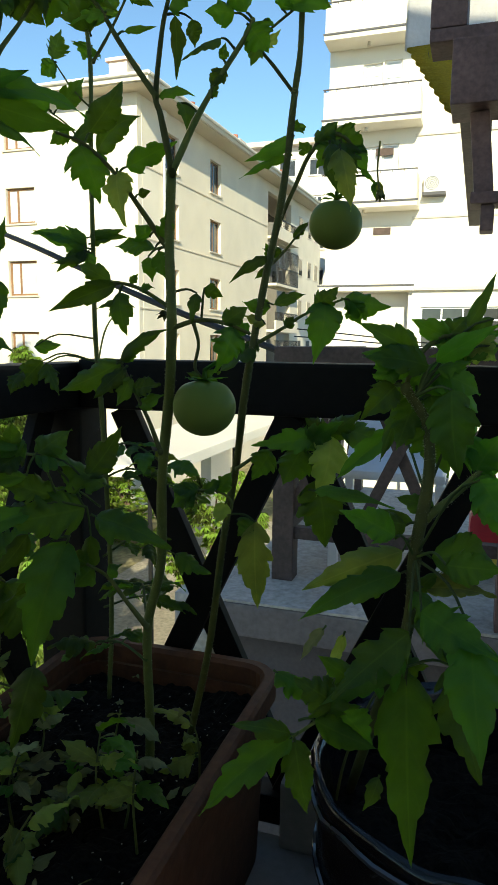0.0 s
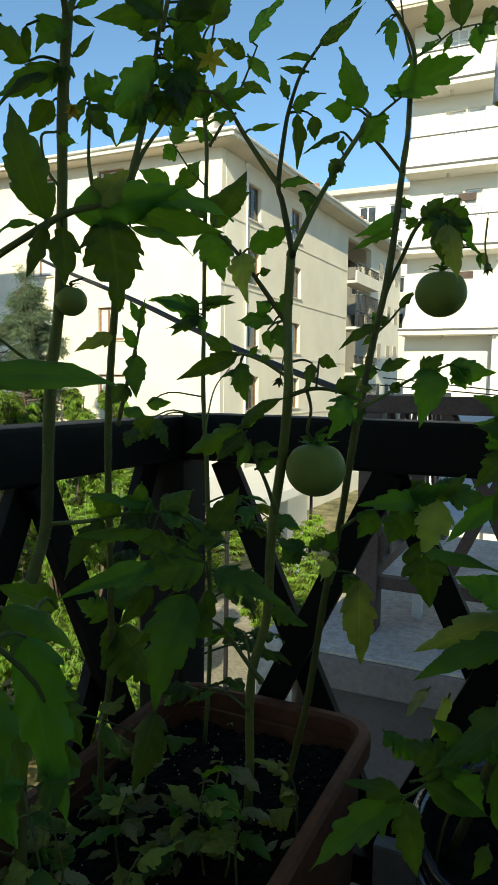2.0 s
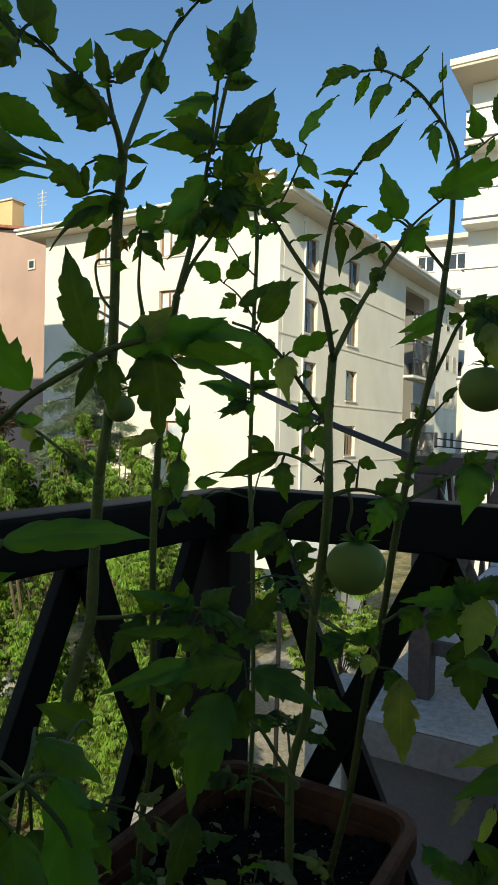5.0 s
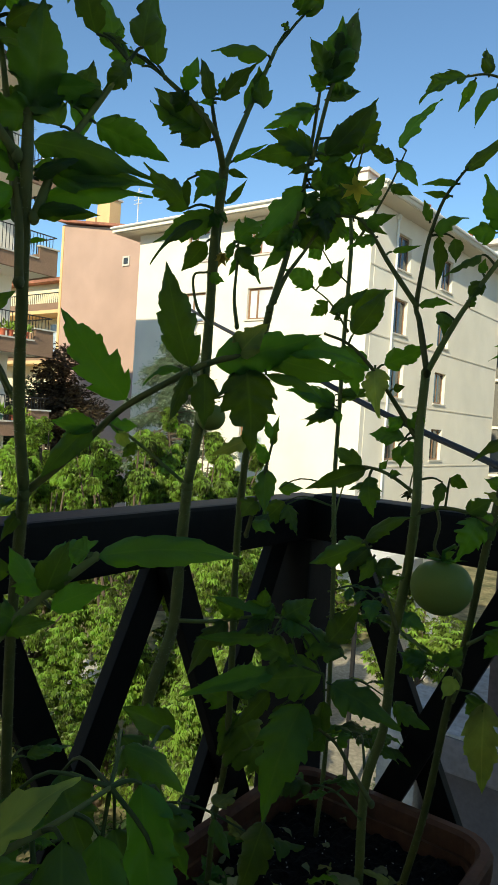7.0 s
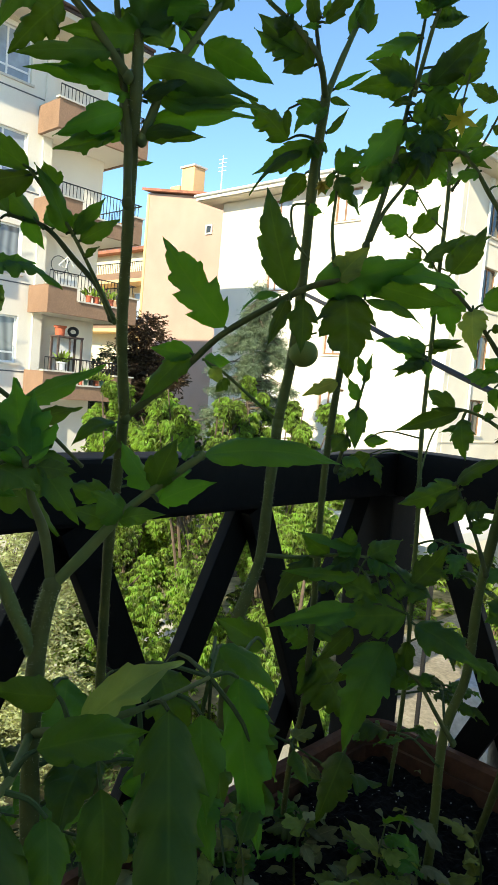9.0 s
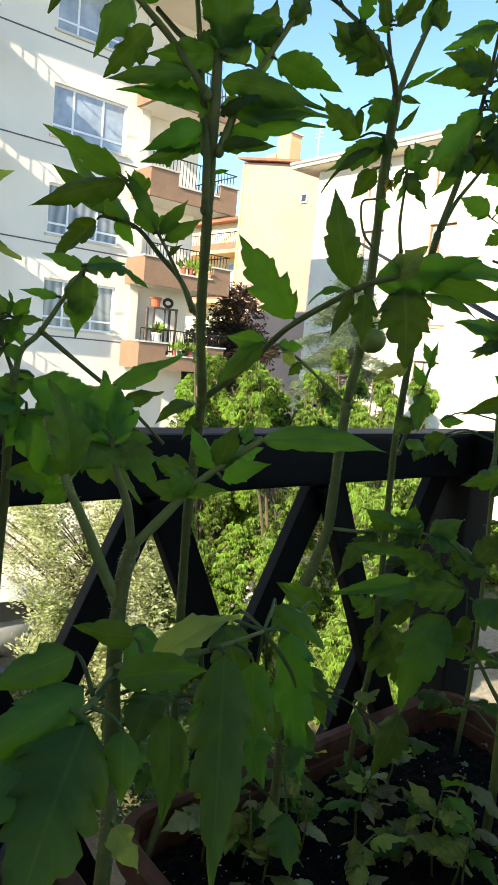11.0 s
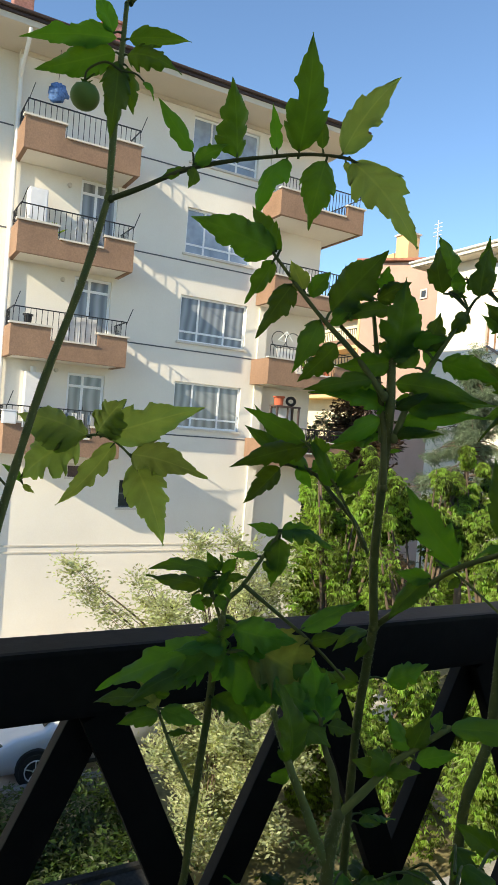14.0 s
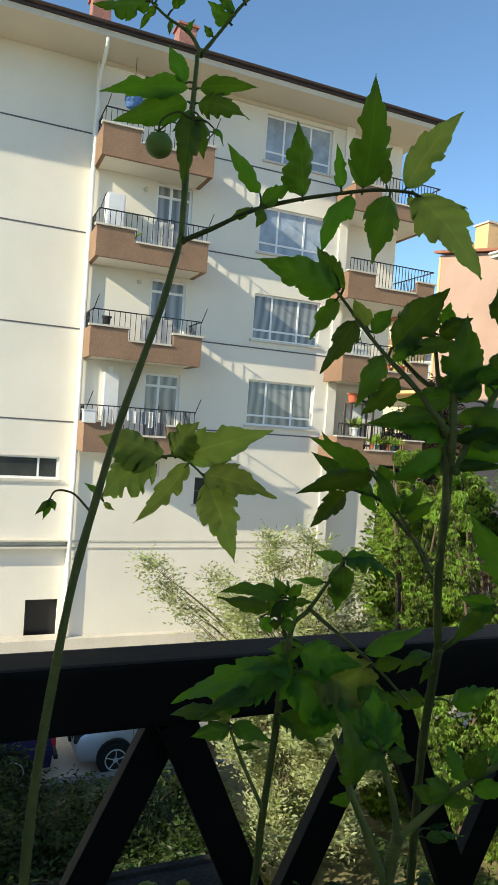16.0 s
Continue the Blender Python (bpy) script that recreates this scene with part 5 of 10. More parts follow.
    part("bumper_strip", box(bmesh.new(), -0.04, 0.04, -0.76, 0.76, -0.04, 0.04, 0.02), RUBBER, body).matrix_basis = base @ Matrix.Translation((2.08, 0, 0.45))
    for px in (-1.3, 1.3):
        for s in (-1, 1):
            part("wheel_arch", tube(bmesh.new(), [at(px, s * 0.6, 0.33), at(px, s * 0.872, 0.33)], 0.36, 0.36, 20), RUBBER, body)
            w = part("wheel", tube(bmesh.new(), [at(px, s * 0.68, 0.31), at(px, s * 0.90, 0.31)], 0.31, 0.30, 20), RUBBER, t)
            rb = tube(bmesh.new(), [at(px, s * 0.86, 0.31), at(px, s * 0.91, 0.31)], 0.06, 0.05, 10)
            for k in range(5):
                a = 2 * math.pi * k / 5 + 0.3
                beam(rb, at(px, s * 0.905, 0.31), at(px + 0.19 * math.cos(a), s * 0.905, 0.31 + 0.19 * math.sin(a)), 0.045, 0.012, (0, 1, 0), 0)
            tube(rb, [at(px + 0.2 * math.cos(a), s * 0.905, 0.31 + 0.2 * math.sin(a)) for a in (2 * math.pi * k / 18 for k in range(19))], 0.014, 0.014, 5)
            part("rim", rb, CARSILVER, w)
    return t


for k, (x, y, z) in enumerate(((-2.6, 12.4, -3.4), (-5.6, 14.5, -2.4), (-3.4, 15.5, -2.6))):
    tree("tree", "small leafy yard tree in half sun", (x, y, GZ), [(x, y, z, 0.8, 0.8, 0.8), (x + 0.5, y - 0.3, z - 1.0, 0.8, 0.8, 0.8), (x - 0.4, y + 0.3, z - 1.6, 0.8, 0.8, 0.7)], 1100, 0.13, FOLIAGE, 81 + k, 0.6, 0.05)
tree("shrub", "pale sunlit shrub in the yard", (-3.3, 10.2, GZ), [(-3.3, 10.2, -4.3, 0.9, 0.8, 0.8), (-2.4, 10.8, -4.7, 0.8, 0.8, 0.6)], 1500, 0.11, FOLPALE, 22, 0.2, 0.05, 6, 0.08, "shrub")
tree("tree", "broad bright green tree behind the shrubs", (-11.8, 8.6, GZ), [(-11.8, 8.6, -1.6, 1.1, 1.1, 1.4), (-11.0, 7.6, -3.4, 1.1, 1.1, 1.5)], 2200, 0.16, FOLIAGE, 23, 0.5)

for k, (x, y, z) in enumerate(((-19.5, 20.8, -1.2), (-16.6, 21.4, -0.6), (-13.8, 21.0, -1.4), (-11.2, 20.6, -2.2))):
    tree("tree", "leafy garden tree before the cream apartment block", (x, y, GZ), [(x, y, z - 1.3, 1.4, 1.2, 1.3), (x + 0.8, y - 0.4, z - 2.8, 1.3, 1.2, 1.4), (x - 0.9, y + 0.2, z - 3.0, 1.3, 1.2, 1.4)], 1300, 0.2, FOLIAGE, 41 + k, 0.3, 0.12)

car(-13.52, 4.20, 1.56, CARSILVER, "silver hatchback parked at the kerb")
car(-13.5, -0.3, 1.57, CARBLUE, "dark blue car parked at the kerb")

# ---- next terrace: what stands on it ----
ch = empty("plastic_chair", "white moulded plastic garden chair behind the lattice", "chair")
bm = bmesh.new()
beam(bm, (-0.35, 3.25, 0.55), (-0.30, 3.62, 1.02), 0.46, 0.03, (0, -1, 0.5), 0.012)
part("backrest", bm, WHITEPLASTIC, ch)
part("seat", box(bmesh.new(), -0.58, -0.10, 2.85, 3.27, 0.53, 0.57, 0.015), WHITEPLASTIC, ch)
for x in (-0.56, -0.12):
    for y in (2.87, 3.24):
        part("leg", beam(bmesh.new(), (x, y, FZ), (x, y, 0.53), 0.05, 0.04, (1, 0, 0), 0.008), WHITEPLASTIC, ch)
toy = empty("toy_car", "red, blue and yellow plastic ride-on toy", "toy")
part("body", box(bmesh.new(), 0.00, 0.32, 2.95, 3.2, 0.25, 0.40, 0.04), REDP, toy)
part("seat", box(bmesh.new(), 0.0, 0.14, 2.98, 3.18, 0.402, 0.50, 0.03), BLUEP, toy)
part("hood", box(bmesh.new(), 0.15, 0.31, 2.97, 3.19, 0.402, 0.56, 0.04), YELLOWP, toy)
for x in (0.06, 0.27):
    for y in (2.93, 3.19):
        part("wheel", tube(bmesh.new(), [Vector((x, y, 0.205)), Vector((x, y + 0.04, 0.205))], 0.07, 0.07, 14), YELLOWP, toy)

pg = empty("pergola", "dark brown timber pergola over the next terrace", "pergola")
part("board", box(bmesh.new(), -0.18, -0.08, 2.12, 2.26, 1.982, 2.5, 0.006), TIMBER3, pg)
part("beam", box(bmesh.new(), -0.18, 1.6, 2.12, 2.26, 1.945, 1.98, 0.004), TIMBER3, pg)
for x in (0.2, 0.6, 1.0, 1.4):
    part("board", box(bmesh.new(), x, x + 0.1, 2.12, 2.26, 1.982, 2.5, 0.006), TIMBER3, pg)
part("beam", box(bmesh.new(), -0.115, 1.6, 2.10, 2.28, 1.768, 1.943, 0.006), TIMBER3, pg)
part("bracket", beam(bmesh.new(), (-0.035, 2.19, 1.766), (-0.012, 2.19, 1.54), 0.055, 0.05, (0, 1, 0), 0.006), TIMBER3, pg)
part("rail", box(bmesh.new(), -0.048, 0.12, 2.14, 2.24, 1.505, 1.538, 0.004), TIMBER3, pg)
part("bracket", box(bmesh.new(), -0.018, 0.02, 2.15, 2.23, 1.43, 1.503, 0.006), TIMBER3, pg)
part("post", box(bmesh.new(), 0.10, 0.20, 2.35, 2.47, FZ, 1.766, 0.006), TIMBER3, pg)
part("rafter", box(bmesh.new(), -0.10, 0.0, 2.28, 4.5, 1.82, 1.96, 0.005), TIMBER2, pg)
aw = empty("awning", "mustard yellow awning with a scalloped white edged valance", "awning")
def cloth(name, c0, c1, d0, d1, mat, scallop, parent, n=26):
    """A sheet between the edges c0-c1 and d0-d1 with small scallops along the first."""
    bm, rows = bmesh.new(), []
    c0, c1, d0, d1 = (Vector(q) for q in (c0, c1, d0, d1))
    for k in range(n * 2 + 1):
        s = k / (n * 2)
        a, b = c0.lerp(c1, s), d0.lerp(d1, s)
        a = a + (a - b).normalized() * scallop * abs(math.sin(s * 9 * math.pi))
        sag = Vector((0, 0.012 * math.sin(s * 7), -0.02 * math.sin(math.pi * s)))
        rows.append([bm.verts.new(a.lerp(b, f) + sag * math.sin(math.pi * f)) for f in (0, 0.15, 0.4, 0.7, 1)])
    fs = [bm.faces.new((a[i], a[i + 1], b[i + 1], b[i])) for a, b in zip(rows, rows[1:]) for i in range(4)]
    bmesh.ops.solidify(bm, geom=fs, thickness=0.004)
    return part(name, bm, mat, parent, smooth=True)


cloth("canopy_cloth", (-0.383, 3.379, 2.438), (-0.160, 2.964, 2.010), (0.30, 3.6, 2.55), (0.30, 3.1, 2.02), AWNING, 0.012, aw)
cloth("valance", (-0.40, 3.41, 2.44), (0.30, 3.62, 2.50), (-0.397, 3.46, 2.80), (0.30, 3.66, 2.82), CLOTH, 0.02, aw)
for f in (0.12, 0.3):
    a = [Vector((-0.383 + 0.683 * f, 3.379 + 0.221 * f, 2.425 + 0.112 * f)), Vector((-0.25 + 0.5 * f, 3.13 + 0.2 * f, 2.16 + 0.03 * f)), Vector((0.30, 3.12 + 0.2 * f, 2.06 + 0.2 * f))]
    part("arm", tube(bmesh.new(), smooth_line(a, 8), 0.008, 0.008, 6), IRON, aw)
cb = tagged(part("cable", tube(bmesh.new(), smooth_line([(-5.2, 5.6, 2.45), (-3.6, 4.25, 1.98), (-2.3, 3.25, 1.60), (-1.5, 2.9, 1.31), (-0.77, 2.655, 1.075)], 8), 0.014, 0.014, 8), ROPE), "thick black cable slung to the terrace railing", "cable")
for k, (a, b) in enumerate((((-0.7, 2.66, 1.13), (1.4, 3.0, 1.05)), ((-0.7, 2.7, 1.16), (1.4, 3.1, 1.02)))):
    tagged(part("washing_line", tube(bmesh.new(), smooth_line([a, ((a[0] + b[0]) / 2, (a[1] + b[1]) / 2, (a[2] + b[2]) / 2 - 0.03), b], 8), 0.0025, 0.0025, 5), ROPE), "thin black washing line over the terrace railing", "washing line", "washing lines")


# ---- planters ----
def loop(bm, x0, x1, y0, y1, z, r, n=5):
    """A rounded rectangle of vertices."""
    vs = []
    for cx, cy, a0 in ((x1 - r, y1 - r, 0), (x0 + r, y1 - r, 90), (x0 + r, y0 + r, 180), (x1 - r, y0 + r, 270)):
        for k in range(n + 1):
            a = radians(a0 + 90 * k / n)
            vs.append(bm.verts.new((cx + r * math.cos(a), cy + r * math.sin(a), z)))
    return vs


def planter(x0, x1, y0, y1, z0, z1, label):
    t = empty("planter", label, "planter", "planters")
    bm = bmesh.new()
    ins = 0.025
    def shell(name, ls, caps):
        for a, b in zip(ls, ls[1:]):
            for k in range(len(a)):
                j = (k + 1) % len(a)
                bm.faces.new((a[k], a[j], b[j], b[k]))
        if caps:
            bm.faces.new(ls[0][::-1])
            bm.faces.new(ls[-1])
        else:
            for k in range(len(ls[0])):
                j = (k + 1) % len(ls[0])
                bm.faces.new((ls[-1][k], ls[-1][j], ls[0][j], ls[0][k]))
        return part(name, bm, TERRA, t)

    lp = lambda d, z, r: loop(bm, x0 + d, x1 - d, y0 + d, y1 - d, z, r)
    shell("trough", [lp(ins, z0, 0.04), lp(0.012, z1 - 0.036, 0.05), lp(0.026, z1 - 0.034, 0.04), lp(0.03, z0 + 0.02, 0.035)], True)
    bm = bmesh.new()
    shell("rim", [lp(0.0, z1 - 0.033, 0.055), lp(0.0, z1 - 0.005, 0.055), lp(0.004, z1, 0.052), lp(0.016, z1, 0.045), lp(0.021, z1 - 0.006, 0.042), lp(0.021, z1 - 0.033, 0.042)], False)
    return t


def soil(x0, x1, y0, y1, z, seed):
    bm = bmesh.new()
    bmesh.ops.create_grid(bm, x_segments=44, y_segments=70, size=0.5, matrix=Matrix.Translation(((x0 + x1) / 2, (y0 + y1) / 2, z)) @ Matrix.Diagonal((x1 - x0, y1 - y0, 1, 1)))
    for v in bm.verts:
        p = v.co * 1.0
        v.co.z += 0.016 * noise.noise(p * 14 + Vector((seed, 0, 0))) + 0.010 * noise.noise(p * 60) + 0.006 * noise.noise(p * 140)
    tagged(part("soil", bm, SOIL), "dark crumbly potting soil", "soil", kind="stuff")


planter(-0.622, -0.262, 0.29, 0.978, LZ, 0.602, "brown terracotta coloured plastic trough against the corner of the railing")
soil(-0.592, -0.292, 0.32, 0.948, 0.552, 1)
planter(-0.622, -0.262, -0.45, 0.235, LZ, 0.602, "brown terracotta coloured plastic trough along the side railing")
soil(-0.592, -0.292, -0.42, 0.205, 0.552, 2)

bm, rp = bmesh.new(), random.Random(3)
for k in range(420):
    x, y, r = rp.uniform(-0.585, -0.30), rp.uniform(0.33, 0.94) if k % 3 else rp.uniform(-0.40, 0.19), rp.uniform(0.0008, 0.0026)
    o = Vector((x, y, 0.556 + 0.016 * noise.noise(Vector((x, y, 0.552)) * 14 + Vector((1 if k % 3 else 2, 0, 0)))))
    v = [bm.verts.new(o + Vector((rp.uniform(-1, 1), rp.uniform(-1, 1), rp.uniform(0, 1.6))) * r) for _ in range(4)]
    for q in ((0, 1, 2), (0, 1, 3), (0, 2, 3), (1, 2, 3)):
        bm.faces.new([v[i] for i in q])
tagged(part("perlite", bm, PERLITE), "white perlite crumbs scattered in the soil", "perlite", kind="stuff")

# bucket lined with creased black film
BX, BY, BR = 0.03, 0.775, 0.185
bk = empty("bucket", "round bucket lined with shiny creased black plastic film", "bucket")
bm = bmesh.new()
prof = [(0.86, LZ), (0.95, 0.40), (1.0, 0.50), (1.03, 0.585), (1.06, 0.612), (1.03, 0.622), (0.98, 0.600), (0.95, 0.55), (0.93, 0.515)]
rings = []
for j, (r, z) in enumerate(prof):
    ring = []
    for k in range(90):
        a = 2 * math.pi * k / 90
        cr = 1 + 0.02 * noise.noise(Vector((math.cos(a) * 3, math.sin(a) * 3, z * 9))) + 0.012 * noise.noise(Vector((math.cos(a) * 11, math.sin(a) * 11, z * 26)))
        ring.append(bm.verts.new((BX + BR * r * cr * math.cos(a), BY + BR * r * cr * math.sin(a), z + 0.008 * noise.noise(Vector((a * 3, z * 20, 2))))))
    rings.append(ring)
for a, b in zip(rings, rings[1:]):
    for k in range(90):
        bm.faces.new((a[k], a[(k + 1) % 90], b[(k + 1) % 90], b[k]))
bm.faces.new(rings[0][::-1])
part("film", bm, BAG, bk, smooth=True)
for z, r in ((0.60, 1.075), (0.50, 1.025), (0.41, 0.99)):
    part("crease", tube(bmesh.new(), [Vector((BX + BR * r * math.cos(2 * math.pi * k / 60), BY + BR * r * math.sin(2 * math.pi * k / 60), z + 0.012 * noise.noise(Vector((k * 0.35, z * 40, 0))))) for k in range(61)], 0.0035, 0.0035, 6, caps=False), CREASE, bk)
bm = bmesh.new()
hub = [bm.verts.new((BX, BY, 0.535))]
last = None
for k in range(1, 15):
    rr = BR * 0.95 * k / 14
    ring = [bm.verts.new((BX + rr * math.cos(a), BY + rr * math.sin(a), 0.53 + 0.022 * noise.noise(Vector((rr * math.cos(a), rr * math.sin(a), 0)) * 26) + 0.008 * noise.noise(Vector((rr * math.cos(a), rr * math.sin(a), 3)) * 110))) for a in (2 * math.pi * q / 48 for q in range(48))]
    for q in range(48):
        bm.faces.new((hub[0], ring[q], ring[(q + 1) % 48]) if last is None else (last[q], ring[q], ring[(q + 1) % 48], last[(q + 1) % 48]))
    last = ring
tagged(part("soil", bm, SOIL), "dark potting soil in the bucket", "soil", kind="stuff")


# ---- tomato plants ----
LEAFSEED = random.Random(77)
BRIGHTENED = []  # plants whose lighter leaf colour stands for more light coming through


def stem(plant, pts, r0, r1):
    line = smooth_line(pts, 6)
    first = not any(c.name.startswith("stem") for c in plant.children)
    sb = tube(bmesh.new(), line, r0 * 0.88, r1 * 0.92, 9, 0.16)
    bmesh.ops.create_icosphere(sb, subdivisions=2, radius=1, matrix=Matrix.Translation(line[-1]) @ Matrix.Diagonal((r1 * 1.0, r1 * 1.0, r1 * 1.25, 1)))
    if not first:
        bmesh.ops.create_icosphere(sb, subdivisions=2, radius=1, matrix=Matrix.Translation(line[0]) @ Matrix.Diagonal((r0 * 1.05, r0 * 1.05, r0 * 1.4, 1)))
    ob = part("stem" if first else "branch", sb, STEM, plant, smooth=True)
    if r0 > 0.0038:
        bm, rng = bmesh.new(), LEAFSEED
        reach = sum((b - a).length for a, b in zip(line, line[1:]))
        for _ in range(int(reach * 2600)):
            u = rng.random() * (len(line) - 1.001)
            i = int(u)
            d = (line[i + 1] - line[i]).normalized()
            o = Vector((rng.gauss(0, 1), rng.gauss(0, 1), rng.gauss(0, 1)))
            o = (o - d * o.dot(d)).normalized()
            c = line[i].lerp(line[i + 1], u - i) + o * (r0 + (r1 - r0) * u / (len(line) - 1)) * 0.8
            w = d * 0.00013
            bm.faces.new([bm.verts.new(q) for q in (c - w, c + w, c + (o + d * rng.uniform(-0.4, 0.4)) * rng.uniform(0.0012, 0.0026))])
        part("hairs", bm, HAIR, ob)
    return ob


def leaflet(bm, base, tip, width, normal, rng, lobes=5):
    """A lobed, toothed leaf blade with a sunken midrib, puckered between its veins, bowed and twisted along its length."""
    a = tip - base
    L = a.length
    a.normalize()
    n = (normal - a * normal.dot(a)).normalized()
    s = a.cross(n)
    uv = bm.loops.layers.uv.verify()
    big = width > 0.014
    N = lobes * (6 if big else 4)
    cols = (-1.0, -0.8, -0.5, -0.2, 0.0, 0.2, 0.5, 0.8, 1.0) if big else (-1.0, -0.6, 0.0, 0.6, 1.0)
    bow, fold, roll, twist = rng.uniform(-0.05, 0.2), rng.uniform(0.0, 0.6), rng.uniform(0.1, 0.8), rng.uniform(-0.8, 0.8)
    skew = rng.uniform(-0.14, 0.14)
    depth = rng.uniform(0.15, 0.45) if width > 0.024 else rng.uniform(0.10, 0.36)
    teeth = [[rng.uniform(0.45, 1.25) for _ in range(lobes + 2)] for _ in range(2)]
    ph, wv = rng.random(), rng.uniform(9, 16)
    # one or two deeper notches that part a lobe from the blade
    notch = [[(rng.uniform(0.14, 0.5), rng.uniform(0.1, 0.5) if rng.random() < 0.4 else 0.0) for _ in range(2)] for _ in range(2)]
    rows = []
    for k in range(N + 1):
        t = k / N
        prof = max(0.0, math.sin(math.pi * t ** 0.62)) ** 0.9 * (1.08 - 0.22 * t) * (1 - 0.28 * max(0.0, (t - 0.55) / 0.45))
        tw = twist * (t - 0.3)
        s2, n2 = s * math.cos(tw) + n * math.sin(tw), n * math.cos(tw) - s * math.sin(tw)
        lift = n * (bow * L * 4 * t * (1 - t)) + s * (skew * L * t * (1 - t))
        full = width * 0.62 * prof
        edge, fwd = [full, full], [0.0, 0.0]
        for side in (0, 1):
            x = t * lobes + ph + 0.31 * side
            q, i = x % 1, int(x)
            edge[side] *= 1 - depth * teeth[side][min(i, lobes + 1)] * (1.0 - q) ** 1.5
            edge[side] *= 1 - 0.09 * (1 - (x * 2.6) % 1)
            for tn, dn in notch[side]:
                edge[side] *= 1 - dn * math.exp(-((t - tn) / 0.05) ** 2)
            fwd[side] = 0.24 * width * q * prof * (1 - t)
        row = []
        for v in cols:
            w, side = abs(v), int(v > 0)
            hw = full + (edge[side] - full) * w ** 1.2
            pucker = 0.075 * width * prof * math.sin(6.283 * (t * lobes - w * 0.9 + ph + 0.31 * side)) * w * (1.15 - w) * 2.4
            wave = 0.07 * width * math.sin(t * wv + ph * 6 + v * 2) * w * w
            rise = w * hw * fold - roll * hw * w ** 2.4 + pucker + wave
            row.append((bm.verts.new(base + a * (t * L + fwd[side] * w ** 2) + s2 * (v * hw) + lift + n2 * rise), (t, v * 0.5 + 0.5)))
        rows.append(row)
    for p, q in zip(rows, rows[1:]):
        for i in range(len(cols) - 1):
            c = (p[i], p[i + 1], q[i + 1], q[i])
            f = bm.faces.new([x[0] for x in c])
            for lp, x in zip(f.loops, c):
                lp[uv].uv = x[1]
    return bm


def leaf(plant, base, tip, width, normal, root=None, mat=None):
    rng = LEAFSEED
    base, tip = Vector(base), Vector(tip)
    bm = bmesh.new()
    leaflet(bm, base, tip, width, Vector(normal), rng, 6 if width > 0.045 else 5 if width > 0.02 else 3)
    L = (tip - base).length
    # midrib
    a = [base.lerp(tip, t) for t in (0, 0.3, 0.6)]
    if root is not None:
        r = Vector(root)
        a = smooth_line([r, r.lerp(base, 0.6) + Vector((0, 0, 0.15 * (base - r).length)), base], 3)
    else:
        a = [base - (tip - base) * 0.06, base, base.lerp(tip, 0.08)]
    ob = part("leaf", bm, mat or (LEAFYEL if rng.random() < 0.025 else LEAFBRIGHT if plant in BRIGHTENED else LEAF), plant, smooth=True)
    part("petiole", tube(bmesh.new(), a, 0.0012 + 0.006 * width, 0.0008 + 0.004 * width, 6), PETIOLE, ob)
    return ob


def fruit(plant, centre, r):
    """An unripe tomato with its five pointed calyx."""
    c = Vector(centre)
    bm = bmesh.new()
    bmesh.ops.create_uvsphere(bm, u_segments=32, v_segments=20, radius=1)
    for v in bm.verts:
        x, y, z = v.co
        a = math.atan2(y, x)
        dent = 0.10 * max(0, z - 0.75) / 0.25
        k = 1 + 0.018 * math.cos(5 * a) * max(0, z)
        v.co = c + Vector((x * k, y * k, (z * 0.93 - dent))) * r
    ob = part("fruit", bm, FRUIT, plant, "smooth unripe green tomato", smooth=True)
    cb = bmesh.new()
    for k in range(5):
        a = 2 * math.pi * k / 5 + 0.4
        d = Vector((math.cos(a), math.sin(a), 0))
        leaflet(cb, c + Vector((0, 0, 0.86 * r)), c + d * r * 0.75 + Vector((0, 0, 0.92 * r)), r * 0.24, Vector((0, 0, 1)), LEAFSEED, 2)
    tube(cb, [c + Vector((0, 0, 0.84 * r)), c + Vector((0, 0, 1.15 * r)), c + Vector((0.01, 0.005, 1.4 * r))], r * 0.08, r * 0.06, 7)
    part("calyx", cb, LEAF, ob)
    return ob


def seedling(x, y, z, h, seed, mat):
    """A low shoot with a few crowded leaves."""
    t = empty("seedling", "low pale green weed with crowded leaves in the planter soil", "seedling", "seedlings")
    rng = random.Random(seed)
    top = Vector((x + rng.uniform(-0.02, 0.02), y + rng.uniform(-0.02, 0.02), z + h))
    part("stem", tube(bmesh.new(), smooth_line([(x, y, z - 0.01), (x + rng.uniform(-0.01, 0.01), y, z + h * 0.5), top], 4), 0.0018, 0.001, 6), STEM, t)
    for k in range(rng.randint(5, 8)):
        a = rng.uniform(0, 6.28)
        b = Vector((x, y, z)).lerp(top, rng.uniform(0.3, 1.0))
        ln = rng.uniform(0.025, 0.06)
        e = b + Vector((math.cos(a) * ln, math.sin(a) * ln, rng.uniform(-0.02, 0.025)))
        leaf(t, b, e, ln * rng.uniform(0.45, 0.7), (rng.uniform(-0.3, 0.3), rng.uniform(-0.3, 0.3), 1), None, mat if rng.random() < 0.45 else DRYLEAF if rng.random() < 0.6 else LEAFBRIGHT)
    return t


rd = random.Random(77)
bm = bmesh.new()
